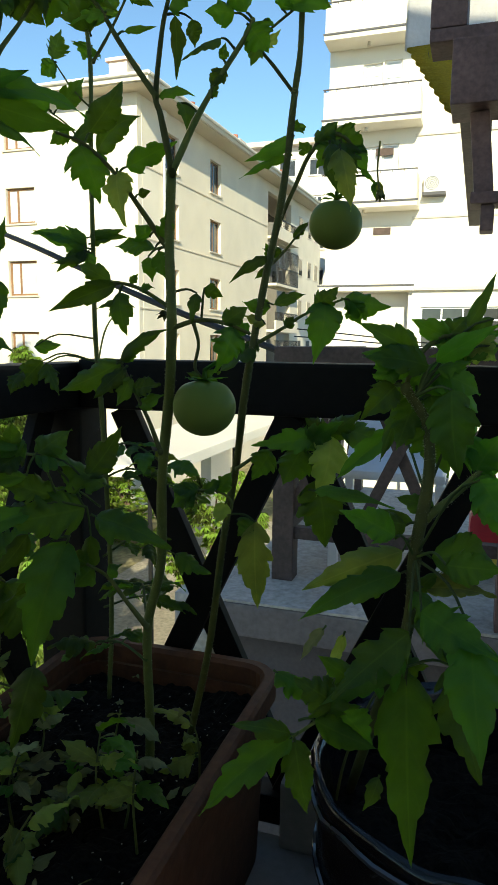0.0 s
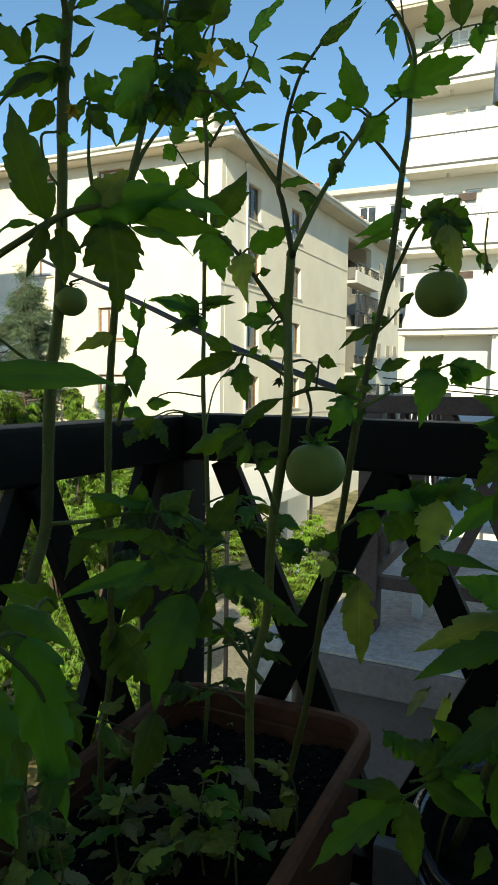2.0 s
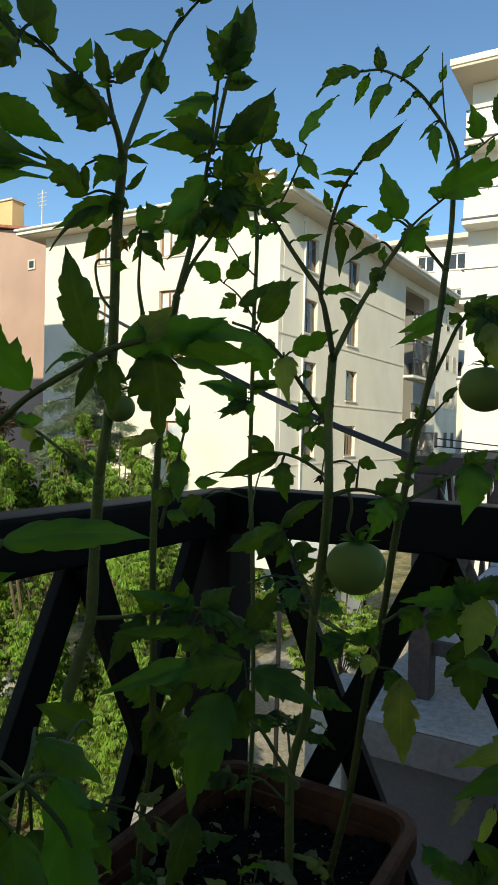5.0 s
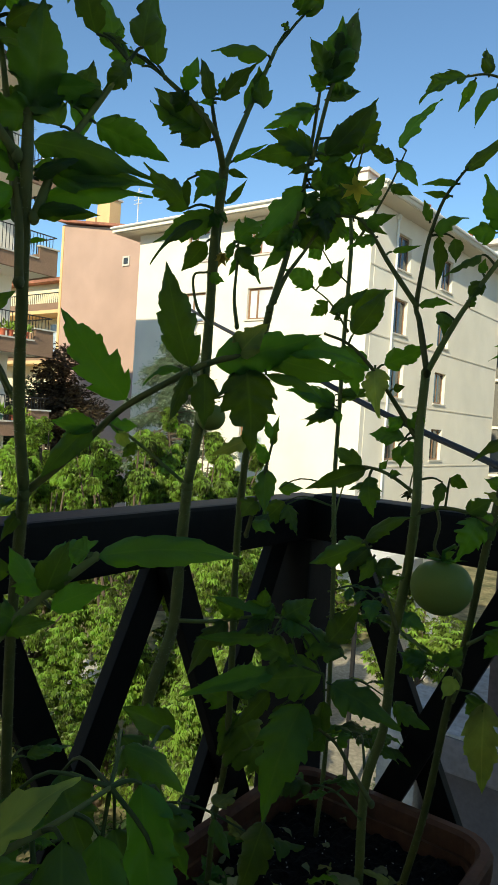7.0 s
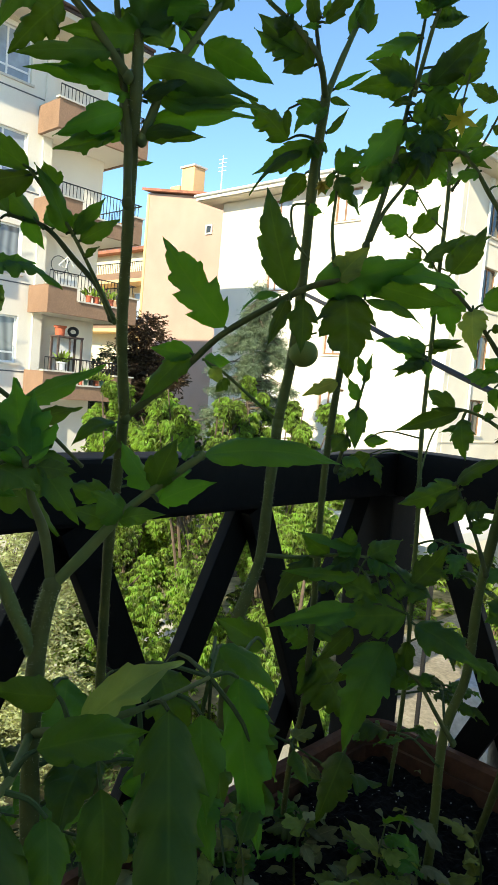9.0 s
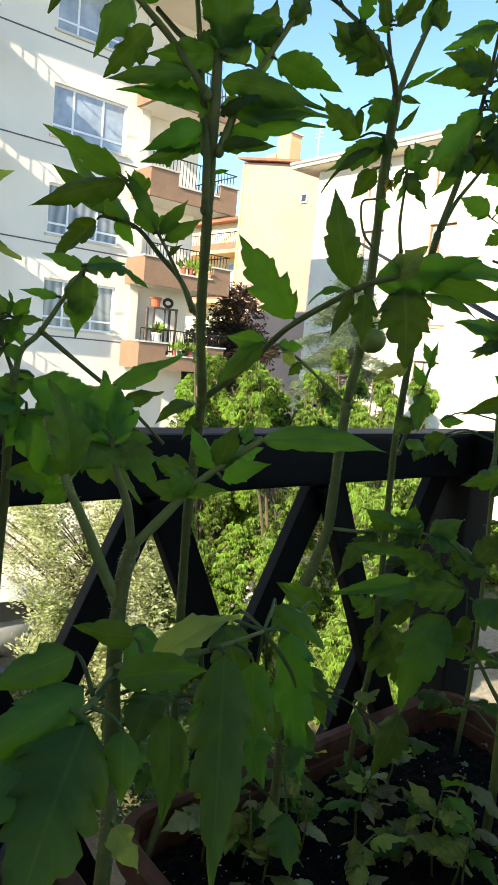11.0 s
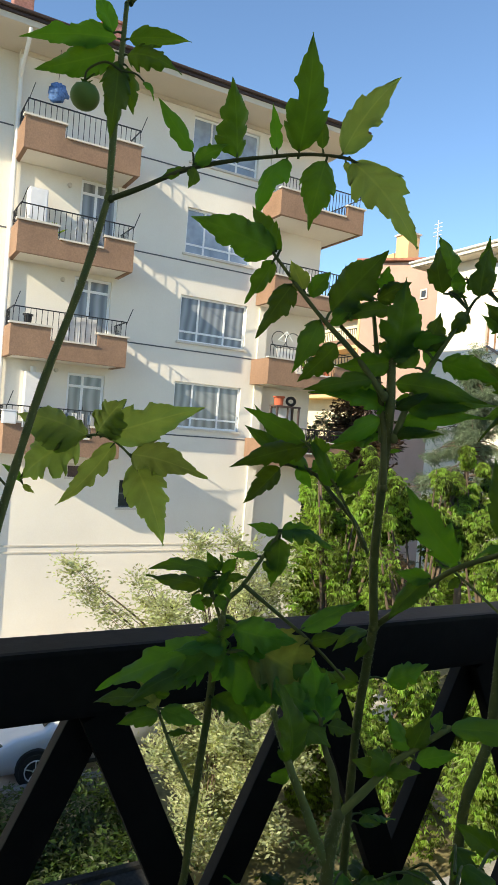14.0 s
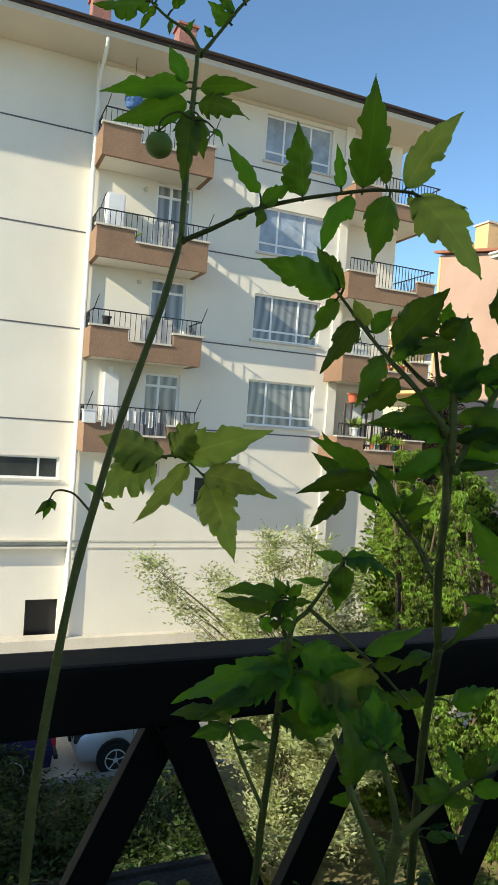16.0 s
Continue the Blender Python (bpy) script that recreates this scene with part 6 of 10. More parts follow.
for k in range(70):
    q = Vector((rd.uniform(-0.58, -0.30), rd.uniform(0.32, 0.93) if k % 3 else rd.uniform(-0.42, 0.2), 0.557 + rd.uniform(0.0, 0.012)))
    a, ln = rd.uniform(0, 6.28), rd.uniform(0.012, 0.04)
    leaflet(bm, q, q + Vector((math.cos(a) * ln, math.sin(a) * ln, rd.uniform(-0.003, 0.008))), ln * rd.uniform(0.3, 0.6), Vector((rd.uniform(-0.6, 0.6), rd.uniform(-0.6, 0.6), 1)), rd, 3)
tagged(part("leaf_litter", bm, DRYLEAF, smooth=True), "withered grey green leaves fallen on the planter soil", "leaf litter", kind="stuff")

rs = random.Random(31)
for k in range(32):
    near_front = k % 3 > 0
    seedling(rs.uniform(-0.58, -0.30), rs.uniform(0.35, 0.74) if near_front else rs.uniform(-0.40, 0.19), 0.555, rs.uniform(0.03, 0.11), 100 + k, LEAFYEL)

S3 = empty("tomato_plant", "tall tomato plant with a green fruit, in the brown planter", "tomato plant", "tomato plants")
stem(S3, [(-0.372, 0.726, 0.550), (-0.362, 0.710, 0.633), (-0.347, 0.677, 0.770), (-0.320, 0.658, 0.857), (-0.303, 0.627, 0.960), (-0.279, 0.595, 1.050), (-0.262, 0.565, 1.119), (-0.268, 0.574, 1.186), (-0.265, 0.573, 1.247)], 0.0066, 0.0048)
stem(S3, [(-0.262, 0.568, 1.247), (-0.275, 0.573, 1.296), (-0.280, 0.574, 1.313), (-0.277, 0.578, 1.357), (-0.273, 0.581, 1.385), (-0.264, 0.587, 1.418), (-0.250, 0.596, 1.444)], 0.0036, 0.0014)
stem(S3, [(-0.280, 0.574, 1.313), (-0.293, 0.569, 1.332), (-0.309, 0.562, 1.357), (-0.325, 0.556, 1.384), (-0.338, 0.550, 1.398), (-0.358, 0.541, 1.400)], 0.0032, 0.0014)
stem(S3, [(-0.262, 0.568, 1.247), (-0.244, 0.579, 1.292), (-0.225, 0.590, 1.330), (-0.207, 0.601, 1.363), (-0.201, 0.604, 1.377)], 0.0036, 0.0020)
stem(S3, [(-0.267, 0.573, 1.180), (-0.294, 0.570, 1.218), (-0.319, 0.566, 1.251), (-0.345, 0.562, 1.275), (-0.369, 0.555, 1.285)], 0.0030, 0.0014)
stem(S3, [(-0.264, 0.566, 1.131), (-0.290, 0.561, 1.147), (-0.312, 0.554, 1.153), (-0.331, 0.548, 1.152)], 0.0024, 0.0010)
stem(S3, [(-0.263, 0.513, 0.852), (-0.282, 0.511, 0.874), (-0.299, 0.508, 0.896), (-0.316, 0.504, 0.906)], 0.0030, 0.0014)
stem(S3, [(-0.261, 0.538, 1.005), (-0.273, 0.538, 1.034), (-0.285, 0.538, 1.056), (-0.299, 0.537, 1.084)], 0.0026, 0.0012)
stem(S3, [(-0.261, 0.565, 1.113), (-0.240, 0.573, 1.120), (-0.218, 0.580, 1.118), (-0.196, 0.586, 1.109)], 0.0026, 0.0016)
stem(S3, [(-0.260, 0.609, 1.120), (-0.254, 0.608, 1.099), (-0.256, 0.604, 1.077), (-0.248, 0.605, 1.066)], 0.0022, 0.0016)
leaf(S3, (-0.250, 0.596, 1.444), (-0.212, 0.618, 1.487), 0.013, (0.60, -0.61, 0.52))
leaf(S3, (-0.254, 0.593, 1.432), (-0.287, 0.581, 1.432), 0.007, (0.49, -0.87, 0.01))
leaf(S3, (-0.259, 0.590, 1.420), (-0.286, 0.584, 1.426), 0.007, (0.65, -0.62, -0.43))
leaf(S3, (-0.275, 0.581, 1.395), (-0.281, 0.577, 1.416), 0.010, (0.13, -0.97, 0.20))
leaf(S3, (-0.271, 0.582, 1.386), (-0.238, 0.585, 1.395), 0.018, (0.07, -0.90, 0.43))
leaf(S3, (-0.266, 0.584, 1.381), (-0.267, 0.588, 1.330), 0.014, (0.03, -0.92, -0.39), (-0.274, 0.581, 1.381))
leaf(S3, (-0.253, 0.591, 1.379), (-0.250, 0.591, 1.355), 0.014, (-0.02, -0.94, 0.33), (-0.274, 0.581, 1.381))
leaf(S3, (-0.226, 0.592, 1.361), (-0.253, 0.567, 1.336), 0.014, (0.03, -0.64, 0.77), (-0.214, 0.597, 1.351))
leaf(S3, (-0.278, 0.575, 1.313), (-0.247, 0.584, 1.313), 0.011, (0.67, -0.68, 0.30))
leaf(S3, (-0.256, 0.574, 1.305), (-0.249, 0.570, 1.281), 0.015, (0.63, -0.56, 0.53), (-0.242, 0.580, 1.297))
leaf(S3, (-0.305, 0.565, 1.365), (-0.282, 0.582, 1.373), 0.006, (0.20, -0.96, -0.19), (-0.311, 0.561, 1.360))
leaf(S3, (-0.320, 0.558, 1.379), (-0.341, 0.539, 1.365), 0.017, (-0.00, -0.98, 0.21))
leaf(S3, (-0.331, 0.554, 1.392), (-0.299, 0.557, 1.398), 0.013, (0.53, -0.84, -0.08))
leaf(S3, (-0.355, 0.543, 1.401), (-0.367, 0.541, 1.366), 0.023, (0.41, -0.91, 0.07))
leaf(S3, (-0.356, 0.542, 1.403), (-0.382, 0.531, 1.384), 0.019, (0.06, -0.65, -0.76))
leaf(S3, (-0.338, 0.550, 1.398), (-0.312, 0.566, 1.383), 0.014, (0.51, -0.83, 0.24))
leaf(S3, (-0.205, 0.603, 1.373), (-0.187, 0.606, 1.350), 0.029, (0.24, -0.95, -0.22))
leaf(S3, (-0.207, 0.602, 1.383), (-0.224, 0.580, 1.432), 0.024, (0.50, -0.83, 0.25), (-0.201, 0.604, 1.377))
leaf(S3, (-0.216, 0.598, 1.382), (-0.241, 0.591, 1.384), 0.019, (0.57, -0.82, -0.03), (-0.202, 0.604, 1.375))
leaf(S3, (-0.223, 0.592, 1.336), (-0.233, 0.585, 1.316), 0.015, (0.39, -0.88, 0.28))
leaf(S3, (-0.224, 0.592, 1.343), (-0.223, 0.595, 1.358), 0.009, (0.41, -0.84, 0.37), (-0.221, 0.593, 1.338))
leaf(S3, (-0.232, 0.586, 1.311), (-0.225, 0.586, 1.322), 0.011, (0.16, -0.78, 0.60))
leaf(S3, (-0.308, 0.571, 1.255), (-0.263, 0.581, 1.276), 0.021, (0.74, -0.68, 0.01), (-0.316, 0.567, 1.247))
leaf(S3, (-0.316, 0.568, 1.251), (-0.302, 0.556, 1.201), 0.026, (0.12, -0.99, -0.11))
leaf(S3, (-0.349, 0.560, 1.274), (-0.331, 0.562, 1.223), 0.036, (0.65, -0.74, -0.17))
leaf(S3, (-0.341, 0.564, 1.285), (-0.322, 0.592, 1.336), 0.023, (0.50, -0.86, -0.09), (-0.345, 0.562, 1.275))
leaf(S3, (-0.297, 0.571, 1.231), (-0.286, 0.575, 1.234), 0.008, (0.64, -0.75, 0.13), (-0.300, 0.569, 1.226))
leaf(S3, (-0.274, 0.572, 1.191), (-0.266, 0.570, 1.216), 0.015, (0.52, -0.84, 0.18))
leaf(S3, (-0.280, 0.569, 1.183), (-0.316, 0.563, 1.185), 0.023, (0.07, -0.65, 0.75), (-0.274, 0.572, 1.190))
leaf(S3, (-0.277, 0.570, 1.181), (-0.266, 0.570, 1.154), 0.017, (0.48, -0.86, 0.16), (-0.270, 0.573, 1.185))
leaf(S3, (-0.285, 0.569, 1.193), (-0.296, 0.563, 1.203), 0.020, (0.58, -0.80, 0.18), (-0.280, 0.571, 1.199))
leaf(S3, (-0.285, 0.566, 1.176), (-0.283, 0.570, 1.154), 0.015, (0.85, -0.44, 0.29), (-0.270, 0.573, 1.185))
leaf(S3, (-0.311, 0.554, 1.151), (-0.365, 0.528, 1.126), 0.017, (0.62, -0.77, 0.13))
leaf(S3, (-0.308, 0.554, 1.144), (-0.297, 0.547, 1.105), 0.022, (0.10, -0.75, 0.65), (-0.306, 0.556, 1.151))
leaf(S3, (-0.316, 0.553, 1.153), (-0.348, 0.552, 1.169), 0.017, (0.57, -0.80, 0.18))
leaf(S3, (-0.308, 0.553, 1.137), (-0.323, 0.540, 1.129), 0.009, (0.26, -0.60, 0.76), (-0.306, 0.556, 1.151))
leaf(S3, (-0.290, 0.560, 1.146), (-0.277, 0.563, 1.148), 0.009, (0.67, -0.55, 0.50))
leaf(S3, (-0.299, 0.558, 1.151), (-0.293, 0.562, 1.161), 0.007, (0.53, -0.74, 0.41))
leaf(S3, (-0.299, 0.537, 1.084), (-0.254, 0.546, 1.112), 0.016, (0.47, -0.60, 0.65))
leaf(S3, (-0.298, 0.537, 1.083), (-0.342, 0.508, 1.058), 0.026, (0.72, -0.56, 0.42))
leaf(S3, (-0.294, 0.538, 1.078), (-0.312, 0.513, 1.052), 0.018, (0.38, -0.80, 0.46))
leaf(S3, (-0.289, 0.538, 1.070), (-0.299, 0.529, 1.044), 0.015, (0.59, -0.55, 0.59))
leaf(S3, (-0.287, 0.537, 1.059), (-0.262, 0.542, 1.064), 0.022, (0.50, -0.53, 0.68))
leaf(S3, (-0.282, 0.537, 1.044), (-0.259, 0.542, 1.055), 0.015, (0.67, -0.43, 0.60))
leaf(S3, (-0.296, 0.538, 1.083), (-0.285, 0.551, 1.103), 0.012, (0.69, -0.63, 0.36))
leaf(S3, (-0.209, 0.582, 1.114), (-0.219, 0.561, 1.074), 0.029, (0.73, -0.54, 0.42))
leaf(S3, (-0.196, 0.586, 1.109), (-0.217, 0.583, 1.124), 0.015, (0.60, -0.80, 0.11))
leaf(S3, (-0.218, 0.579, 1.117), (-0.199, 0.592, 1.132), 0.017, (0.46, -0.82, 0.35))
leaf(S3, (-0.248, 0.605, 1.068), (-0.236, 0.610, 1.075), 0.008, (0.53, -0.63, 0.57))
leaf(S3, (-0.249, 0.605, 1.068), (-0.261, 0.595, 1.072), 0.008, (0.03, -0.84, 0.54))
leaf(S3, (-0.248, 0.605, 1.067), (-0.251, 0.599, 1.056), 0.008, (0.58, -0.81, 0.03))
leaf(S3, (-0.245, 0.605, 1.066), (-0.232, 0.608, 1.062), 0.008, (0.07, -0.99, 0.09))
leaf(S3, (-0.316, 0.504, 0.906), (-0.332, 0.497, 0.919), 0.017, (0.16, -0.96, 0.24))
leaf(S3, (-0.299, 0.508, 0.896), (-0.287, 0.513, 0.907), 0.013, (0.31, -0.60, 0.73))
leaf(S3, (-0.311, 0.505, 0.904), (-0.324, 0.493, 0.888), 0.020, (0.52, -0.76, 0.38))
leaf(S3, (-0.242, 0.576, 1.144), (-0.243, 0.566, 1.116), 0.012, (0.20, -0.86, 0.46), (-0.264, 0.568, 1.144))
leaf(S3, (-0.236, 0.579, 1.149), (-0.219, 0.581, 1.141), 0.013, (-0.11, -0.99, -0.06), (-0.237, 0.574, 1.120))
fruit(S3, (-0.245, 0.601, 1.040), 0.0301)

S4 = empty("tomato_plant", "tall tomato plant with a hanging green fruit, tied upright", "tomato plant", "tomato plants")
stem(S4, [(-0.354, 0.812, 0.550), (-0.314, 0.786, 0.703), (-0.281, 0.749, 0.862), (-0.254, 0.720, 0.966), (-0.235, 0.691, 1.048), (-0.223, 0.711, 1.153), (-0.209, 0.732, 1.255), (-0.202, 0.751, 1.366)], 0.0056, 0.0040)
stem(S4, [(-0.204, 0.758, 1.369), (-0.200, 0.763, 1.413), (-0.199, 0.766, 1.473), (-0.196, 0.769, 1.496), (-0.204, 0.767, 1.523), (-0.224, 0.759, 1.557), (-0.249, 0.748, 1.588), (-0.279, 0.734, 1.605), (-0.303, 0.723, 1.604)], 0.0040, 0.0012)
stem(S4, [(-0.200, 0.767, 1.496), (-0.209, 0.765, 1.532), (-0.215, 0.764, 1.579), (-0.217, 0.765, 1.625)], 0.0016, 0.0007)
stem(S4, [(-0.204, 0.758, 1.367), (-0.224, 0.750, 1.393), (-0.240, 0.743, 1.414), (-0.233, 0.748, 1.429), (-0.194, 0.768, 1.466)], 0.0026, 0.0014)
stem(S4, [(-0.196, 0.769, 1.497), (-0.178, 0.779, 1.510), (-0.157, 0.789, 1.528), (-0.131, 0.803, 1.537)], 0.0018, 0.0008)
stem(S4, [(-0.220, 0.729, 1.193), (-0.212, 0.738, 1.233), (-0.198, 0.749, 1.272), (-0.185, 0.758, 1.305), (-0.163, 0.768, 1.326), (-0.142, 0.773, 1.311), (-0.144, 0.766, 1.270)], 0.0030, 0.0022)
stem(S4, [(-0.229, 0.701, 1.098), (-0.201, 0.713, 1.116), (-0.176, 0.724, 1.133), (-0.140, 0.738, 1.148)], 0.0026, 0.0012)
stem(S4, [(-0.247, 0.666, 0.907), (-0.242, 0.671, 0.931), (-0.257, 0.668, 0.943), (-0.277, 0.661, 0.944)], 0.0022, 0.0012)
stem(S4, [(-0.225, 0.725, 1.178), (-0.208, 0.734, 1.197), (-0.197, 0.740, 1.212), (-0.184, 0.747, 1.228)], 0.0018, 0.0010)
stem(S4, [(-0.239, 0.678, 0.967), (-0.211, 0.690, 0.986), (-0.177, 0.702, 0.992), (-0.149, 0.713, 1.004)], 0.0022, 0.0012)
leaf(S4, (-0.303, 0.723, 1.604), (-0.348, 0.698, 1.573), 0.030, (0.18, -0.86, 0.48))
leaf(S4, (-0.294, 0.727, 1.600), (-0.311, 0.724, 1.565), 0.013, (0.39, -0.90, 0.18))
leaf(S4, (-0.272, 0.737, 1.590), (-0.288, 0.720, 1.541), 0.018, (-0.10, -0.99, 0.04), (-0.268, 0.739, 1.599))
leaf(S4, (-0.281, 0.734, 1.605), (-0.289, 0.740, 1.641), 0.016, (0.71, -0.68, -0.18))
leaf(S4, (-0.258, 0.744, 1.594), (-0.234, 0.769, 1.640), 0.016, (-0.19, -0.98, 0.02))
leaf(S4, (-0.224, 0.758, 1.542), (-0.238, 0.750, 1.521), 0.009, (-0.15, -0.87, 0.47), (-0.216, 0.762, 1.544))
leaf(S4, (-0.222, 0.759, 1.539), (-0.216, 0.752, 1.489), 0.016, (0.14, -0.98, -0.17), (-0.216, 0.762, 1.544))
leaf(S4, (-0.248, 0.748, 1.573), (-0.267, 0.746, 1.552), 0.009, (0.24, -0.68, 0.69), (-0.243, 0.751, 1.580))
leaf(S4, (-0.216, 0.764, 1.582), (-0.230, 0.756, 1.557), 0.009, (-0.05, -1.00, -0.07))
leaf(S4, (-0.218, 0.764, 1.592), (-0.212, 0.765, 1.611), 0.009, (0.10, -0.99, -0.10))
leaf(S4, (-0.246, 0.749, 1.578), (-0.237, 0.751, 1.571), 0.009, (0.18, -0.98, 0.08))
leaf(S4, (-0.189, 0.773, 1.503), (-0.172, 0.780, 1.517), 0.015, (-0.01, -0.85, 0.52))
leaf(S4, (-0.174, 0.781, 1.523), (-0.182, 0.763, 1.557), 0.021, (0.17, -0.91, 0.38), (-0.170, 0.783, 1.517))
leaf(S4, (-0.150, 0.793, 1.533), (-0.143, 0.809, 1.603), 0.024, (-0.09, -0.96, -0.27))
leaf(S4, (-0.135, 0.801, 1.534), (-0.130, 0.810, 1.506), 0.019, (-0.09, -1.00, 0.00))
leaf(S4, (-0.129, 0.803, 1.535), (-0.111, 0.815, 1.556), 0.019, (0.30, -0.84, -0.45))
leaf(S4, (-0.195, 0.770, 1.499), (-0.210, 0.764, 1.486), 0.008, (0.01, -0.99, -0.13))
leaf(S4, (-0.131, 0.803, 1.536), (-0.114, 0.806, 1.522), 0.017, (0.17, -0.98, -0.12))
leaf(S4, (-0.160, 0.788, 1.523), (-0.169, 0.785, 1.501), 0.008, (0.18, -0.97, -0.15))
leaf(S4, (-0.215, 0.758, 1.456), (-0.133, 0.791, 1.498), 0.037, (0.77, -0.62, 0.16), (-0.209, 0.760, 1.452))
leaf(S4, (-0.220, 0.755, 1.453), (-0.212, 0.753, 1.465), 0.020, (0.46, -0.87, 0.15), (-0.214, 0.758, 1.448))
leaf(S4, (-0.237, 0.745, 1.413), (-0.220, 0.756, 1.434), 0.013, (0.34, -0.81, 0.47))
leaf(S4, (-0.240, 0.743, 1.416), (-0.247, 0.735, 1.392), 0.017, (0.26, -0.92, -0.29))
leaf(S4, (-0.200, 0.745, 1.320), (-0.246, 0.714, 1.290), 0.016, (0.37, -0.87, 0.32), (-0.205, 0.744, 1.324))
leaf(S4, (-0.204, 0.740, 1.299), (-0.255, 0.724, 1.275), 0.013, (0.15, -0.92, 0.37))
leaf(S4, (-0.201, 0.745, 1.326), (-0.189, 0.753, 1.331), 0.016, (-0.11, -0.97, 0.21))
leaf(S4, (-0.180, 0.761, 1.315), (-0.158, 0.770, 1.339), 0.024, (0.04, -0.98, 0.20))
leaf(S4, (-0.166, 0.767, 1.324), (-0.127, 0.784, 1.308), 0.037, (-0.17, -0.91, 0.36))
leaf(S4, (-0.157, 0.769, 1.318), (-0.180, 0.763, 1.289), 0.028, (0.24, -0.94, 0.26))
leaf(S4, (-0.145, 0.772, 1.313), (-0.127, 0.783, 1.287), 0.025, (0.65, -0.72, -0.26))
leaf(S4, (-0.154, 0.770, 1.318), (-0.147, 0.774, 1.269), 0.035, (-0.09, -0.79, 0.61))
leaf(S4, (-0.186, 0.757, 1.305), (-0.198, 0.757, 1.318), 0.015, (-0.10, -0.88, 0.46))
leaf(S4, (-0.132, 0.773, 1.288), (-0.114, 0.769, 1.269), 0.006, (0.25, -0.96, -0.12), (-0.143, 0.770, 1.290))
leaf(S4, (-0.117, 0.776, 1.275), (-0.106, 0.778, 1.258), 0.010, (-0.22, -0.97, 0.07), (-0.143, 0.768, 1.280))
leaf(S4, (-0.117, 0.776, 1.275), (-0.114, 0.767, 1.254), 0.007, (-0.28, -0.85, 0.44), (-0.143, 0.768, 1.280))
leaf(S4, (-0.197, 0.740, 1.212), (-0.184, 0.752, 1.232), 0.010, (-0.11, -0.99, 0.10))
leaf(S4, (-0.208, 0.734, 1.197), (-0.229, 0.728, 1.202), 0.012, (0.43, -0.85, 0.31))
leaf(S4, (-0.220, 0.718, 1.192), (-0.252, 0.686, 1.162), 0.013, (0.33, -0.89, 0.31))
leaf(S4, (-0.219, 0.728, 1.184), (-0.235, 0.719, 1.169), 0.010, (0.57, -0.73, 0.37))
leaf(S4, (-0.217, 0.730, 1.190), (-0.225, 0.726, 1.208), 0.011, (0.24, -0.88, 0.42))
leaf(S4, (-0.214, 0.712, 1.138), (-0.243, 0.702, 1.144), 0.018, (-0.06, -0.98, 0.21), (-0.225, 0.708, 1.140))
leaf(S4, (-0.211, 0.714, 1.141), (-0.180, 0.729, 1.153), 0.018, (-0.04, -0.81, 0.59), (-0.225, 0.708, 1.140))
leaf(S4, (-0.159, 0.731, 1.145), (-0.163, 0.699, 1.079), 0.035, (0.26, -0.96, 0.00))
leaf(S4, (-0.140, 0.738, 1.148), (-0.092, 0.753, 1.140), 0.031, (-0.11, -0.86, 0.50))
leaf(S4, (-0.168, 0.728, 1.139), (-0.145, 0.733, 1.160), 0.024, (0.32, -0.87, 0.37))
leaf(S4, (-0.226, 0.703, 1.102), (-0.258, 0.668, 1.068), 0.033, (-0.05, -0.63, 0.78))
leaf(S4, (-0.218, 0.708, 1.120), (-0.240, 0.696, 1.129), 0.016, (-0.12, -0.64, 0.76), (-0.226, 0.706, 1.127))
leaf(S4, (-0.134, 0.740, 1.147), (-0.122, 0.745, 1.121), 0.024, (-0.20, -0.95, 0.25), (-0.140, 0.738, 1.148))
leaf(S4, (-0.198, 0.714, 1.117), (-0.189, 0.716, 1.129), 0.013, (0.11, -0.95, 0.29))
leaf(S4, (-0.276, 0.662, 0.944), (-0.305, 0.649, 0.949), 0.025, (0.01, -0.58, 0.81))
leaf(S4, (-0.277, 0.661, 0.943), (-0.304, 0.654, 0.924), 0.030, (0.34, -0.60, 0.73))
leaf(S4, (-0.257, 0.668, 0.942), (-0.244, 0.676, 0.964), 0.018, (0.44, -0.70, 0.57))
leaf(S4, (-0.248, 0.669, 0.931), (-0.255, 0.655, 0.909), 0.018, (-0.10, -0.98, 0.17))
leaf(S4, (-0.217, 0.676, 0.911), (-0.214, 0.680, 0.813), 0.035, (0.37, -0.89, 0.26), (-0.244, 0.669, 0.919))
leaf(S4, (-0.218, 0.676, 0.911), (-0.234, 0.667, 0.896), 0.024, (0.56, -0.65, 0.51), (-0.244, 0.669, 0.919))
leaf(S4, (-0.272, 0.663, 0.943), (-0.252, 0.670, 0.956), 0.016, (-0.02, -0.97, 0.24))
leaf(S4, (-0.152, 0.712, 1.003), (-0.172, 0.705, 1.022), 0.024, (0.15, -0.93, 0.35))
leaf(S4, (-0.160, 0.709, 1.001), (-0.221, 0.673, 0.994), 0.026, (-0.00, -0.96, 0.27))
leaf(S4, (-0.171, 0.704, 0.992), (-0.189, 0.681, 0.952), 0.036, (0.12, -0.81, 0.57))
leaf(S4, (-0.146, 0.714, 1.004), (-0.155, 0.692, 0.940), 0.042, (0.51, -0.63, 0.59))
leaf(S4, (-0.158, 0.703, 0.956), (-0.144, 0.692, 0.886), 0.048, (0.39, -0.79, 0.47), (-0.173, 0.703, 0.994))
leaf(S4, (-0.177, 0.702, 0.992), (-0.131, 0.711, 1.020), 0.026, (0.48, -0.83, 0.28))
leaf(S4, (-0.149, 0.713, 1.004), (-0.114, 0.718, 1.030), 0.024, (-0.21, -0.97, 0.11))
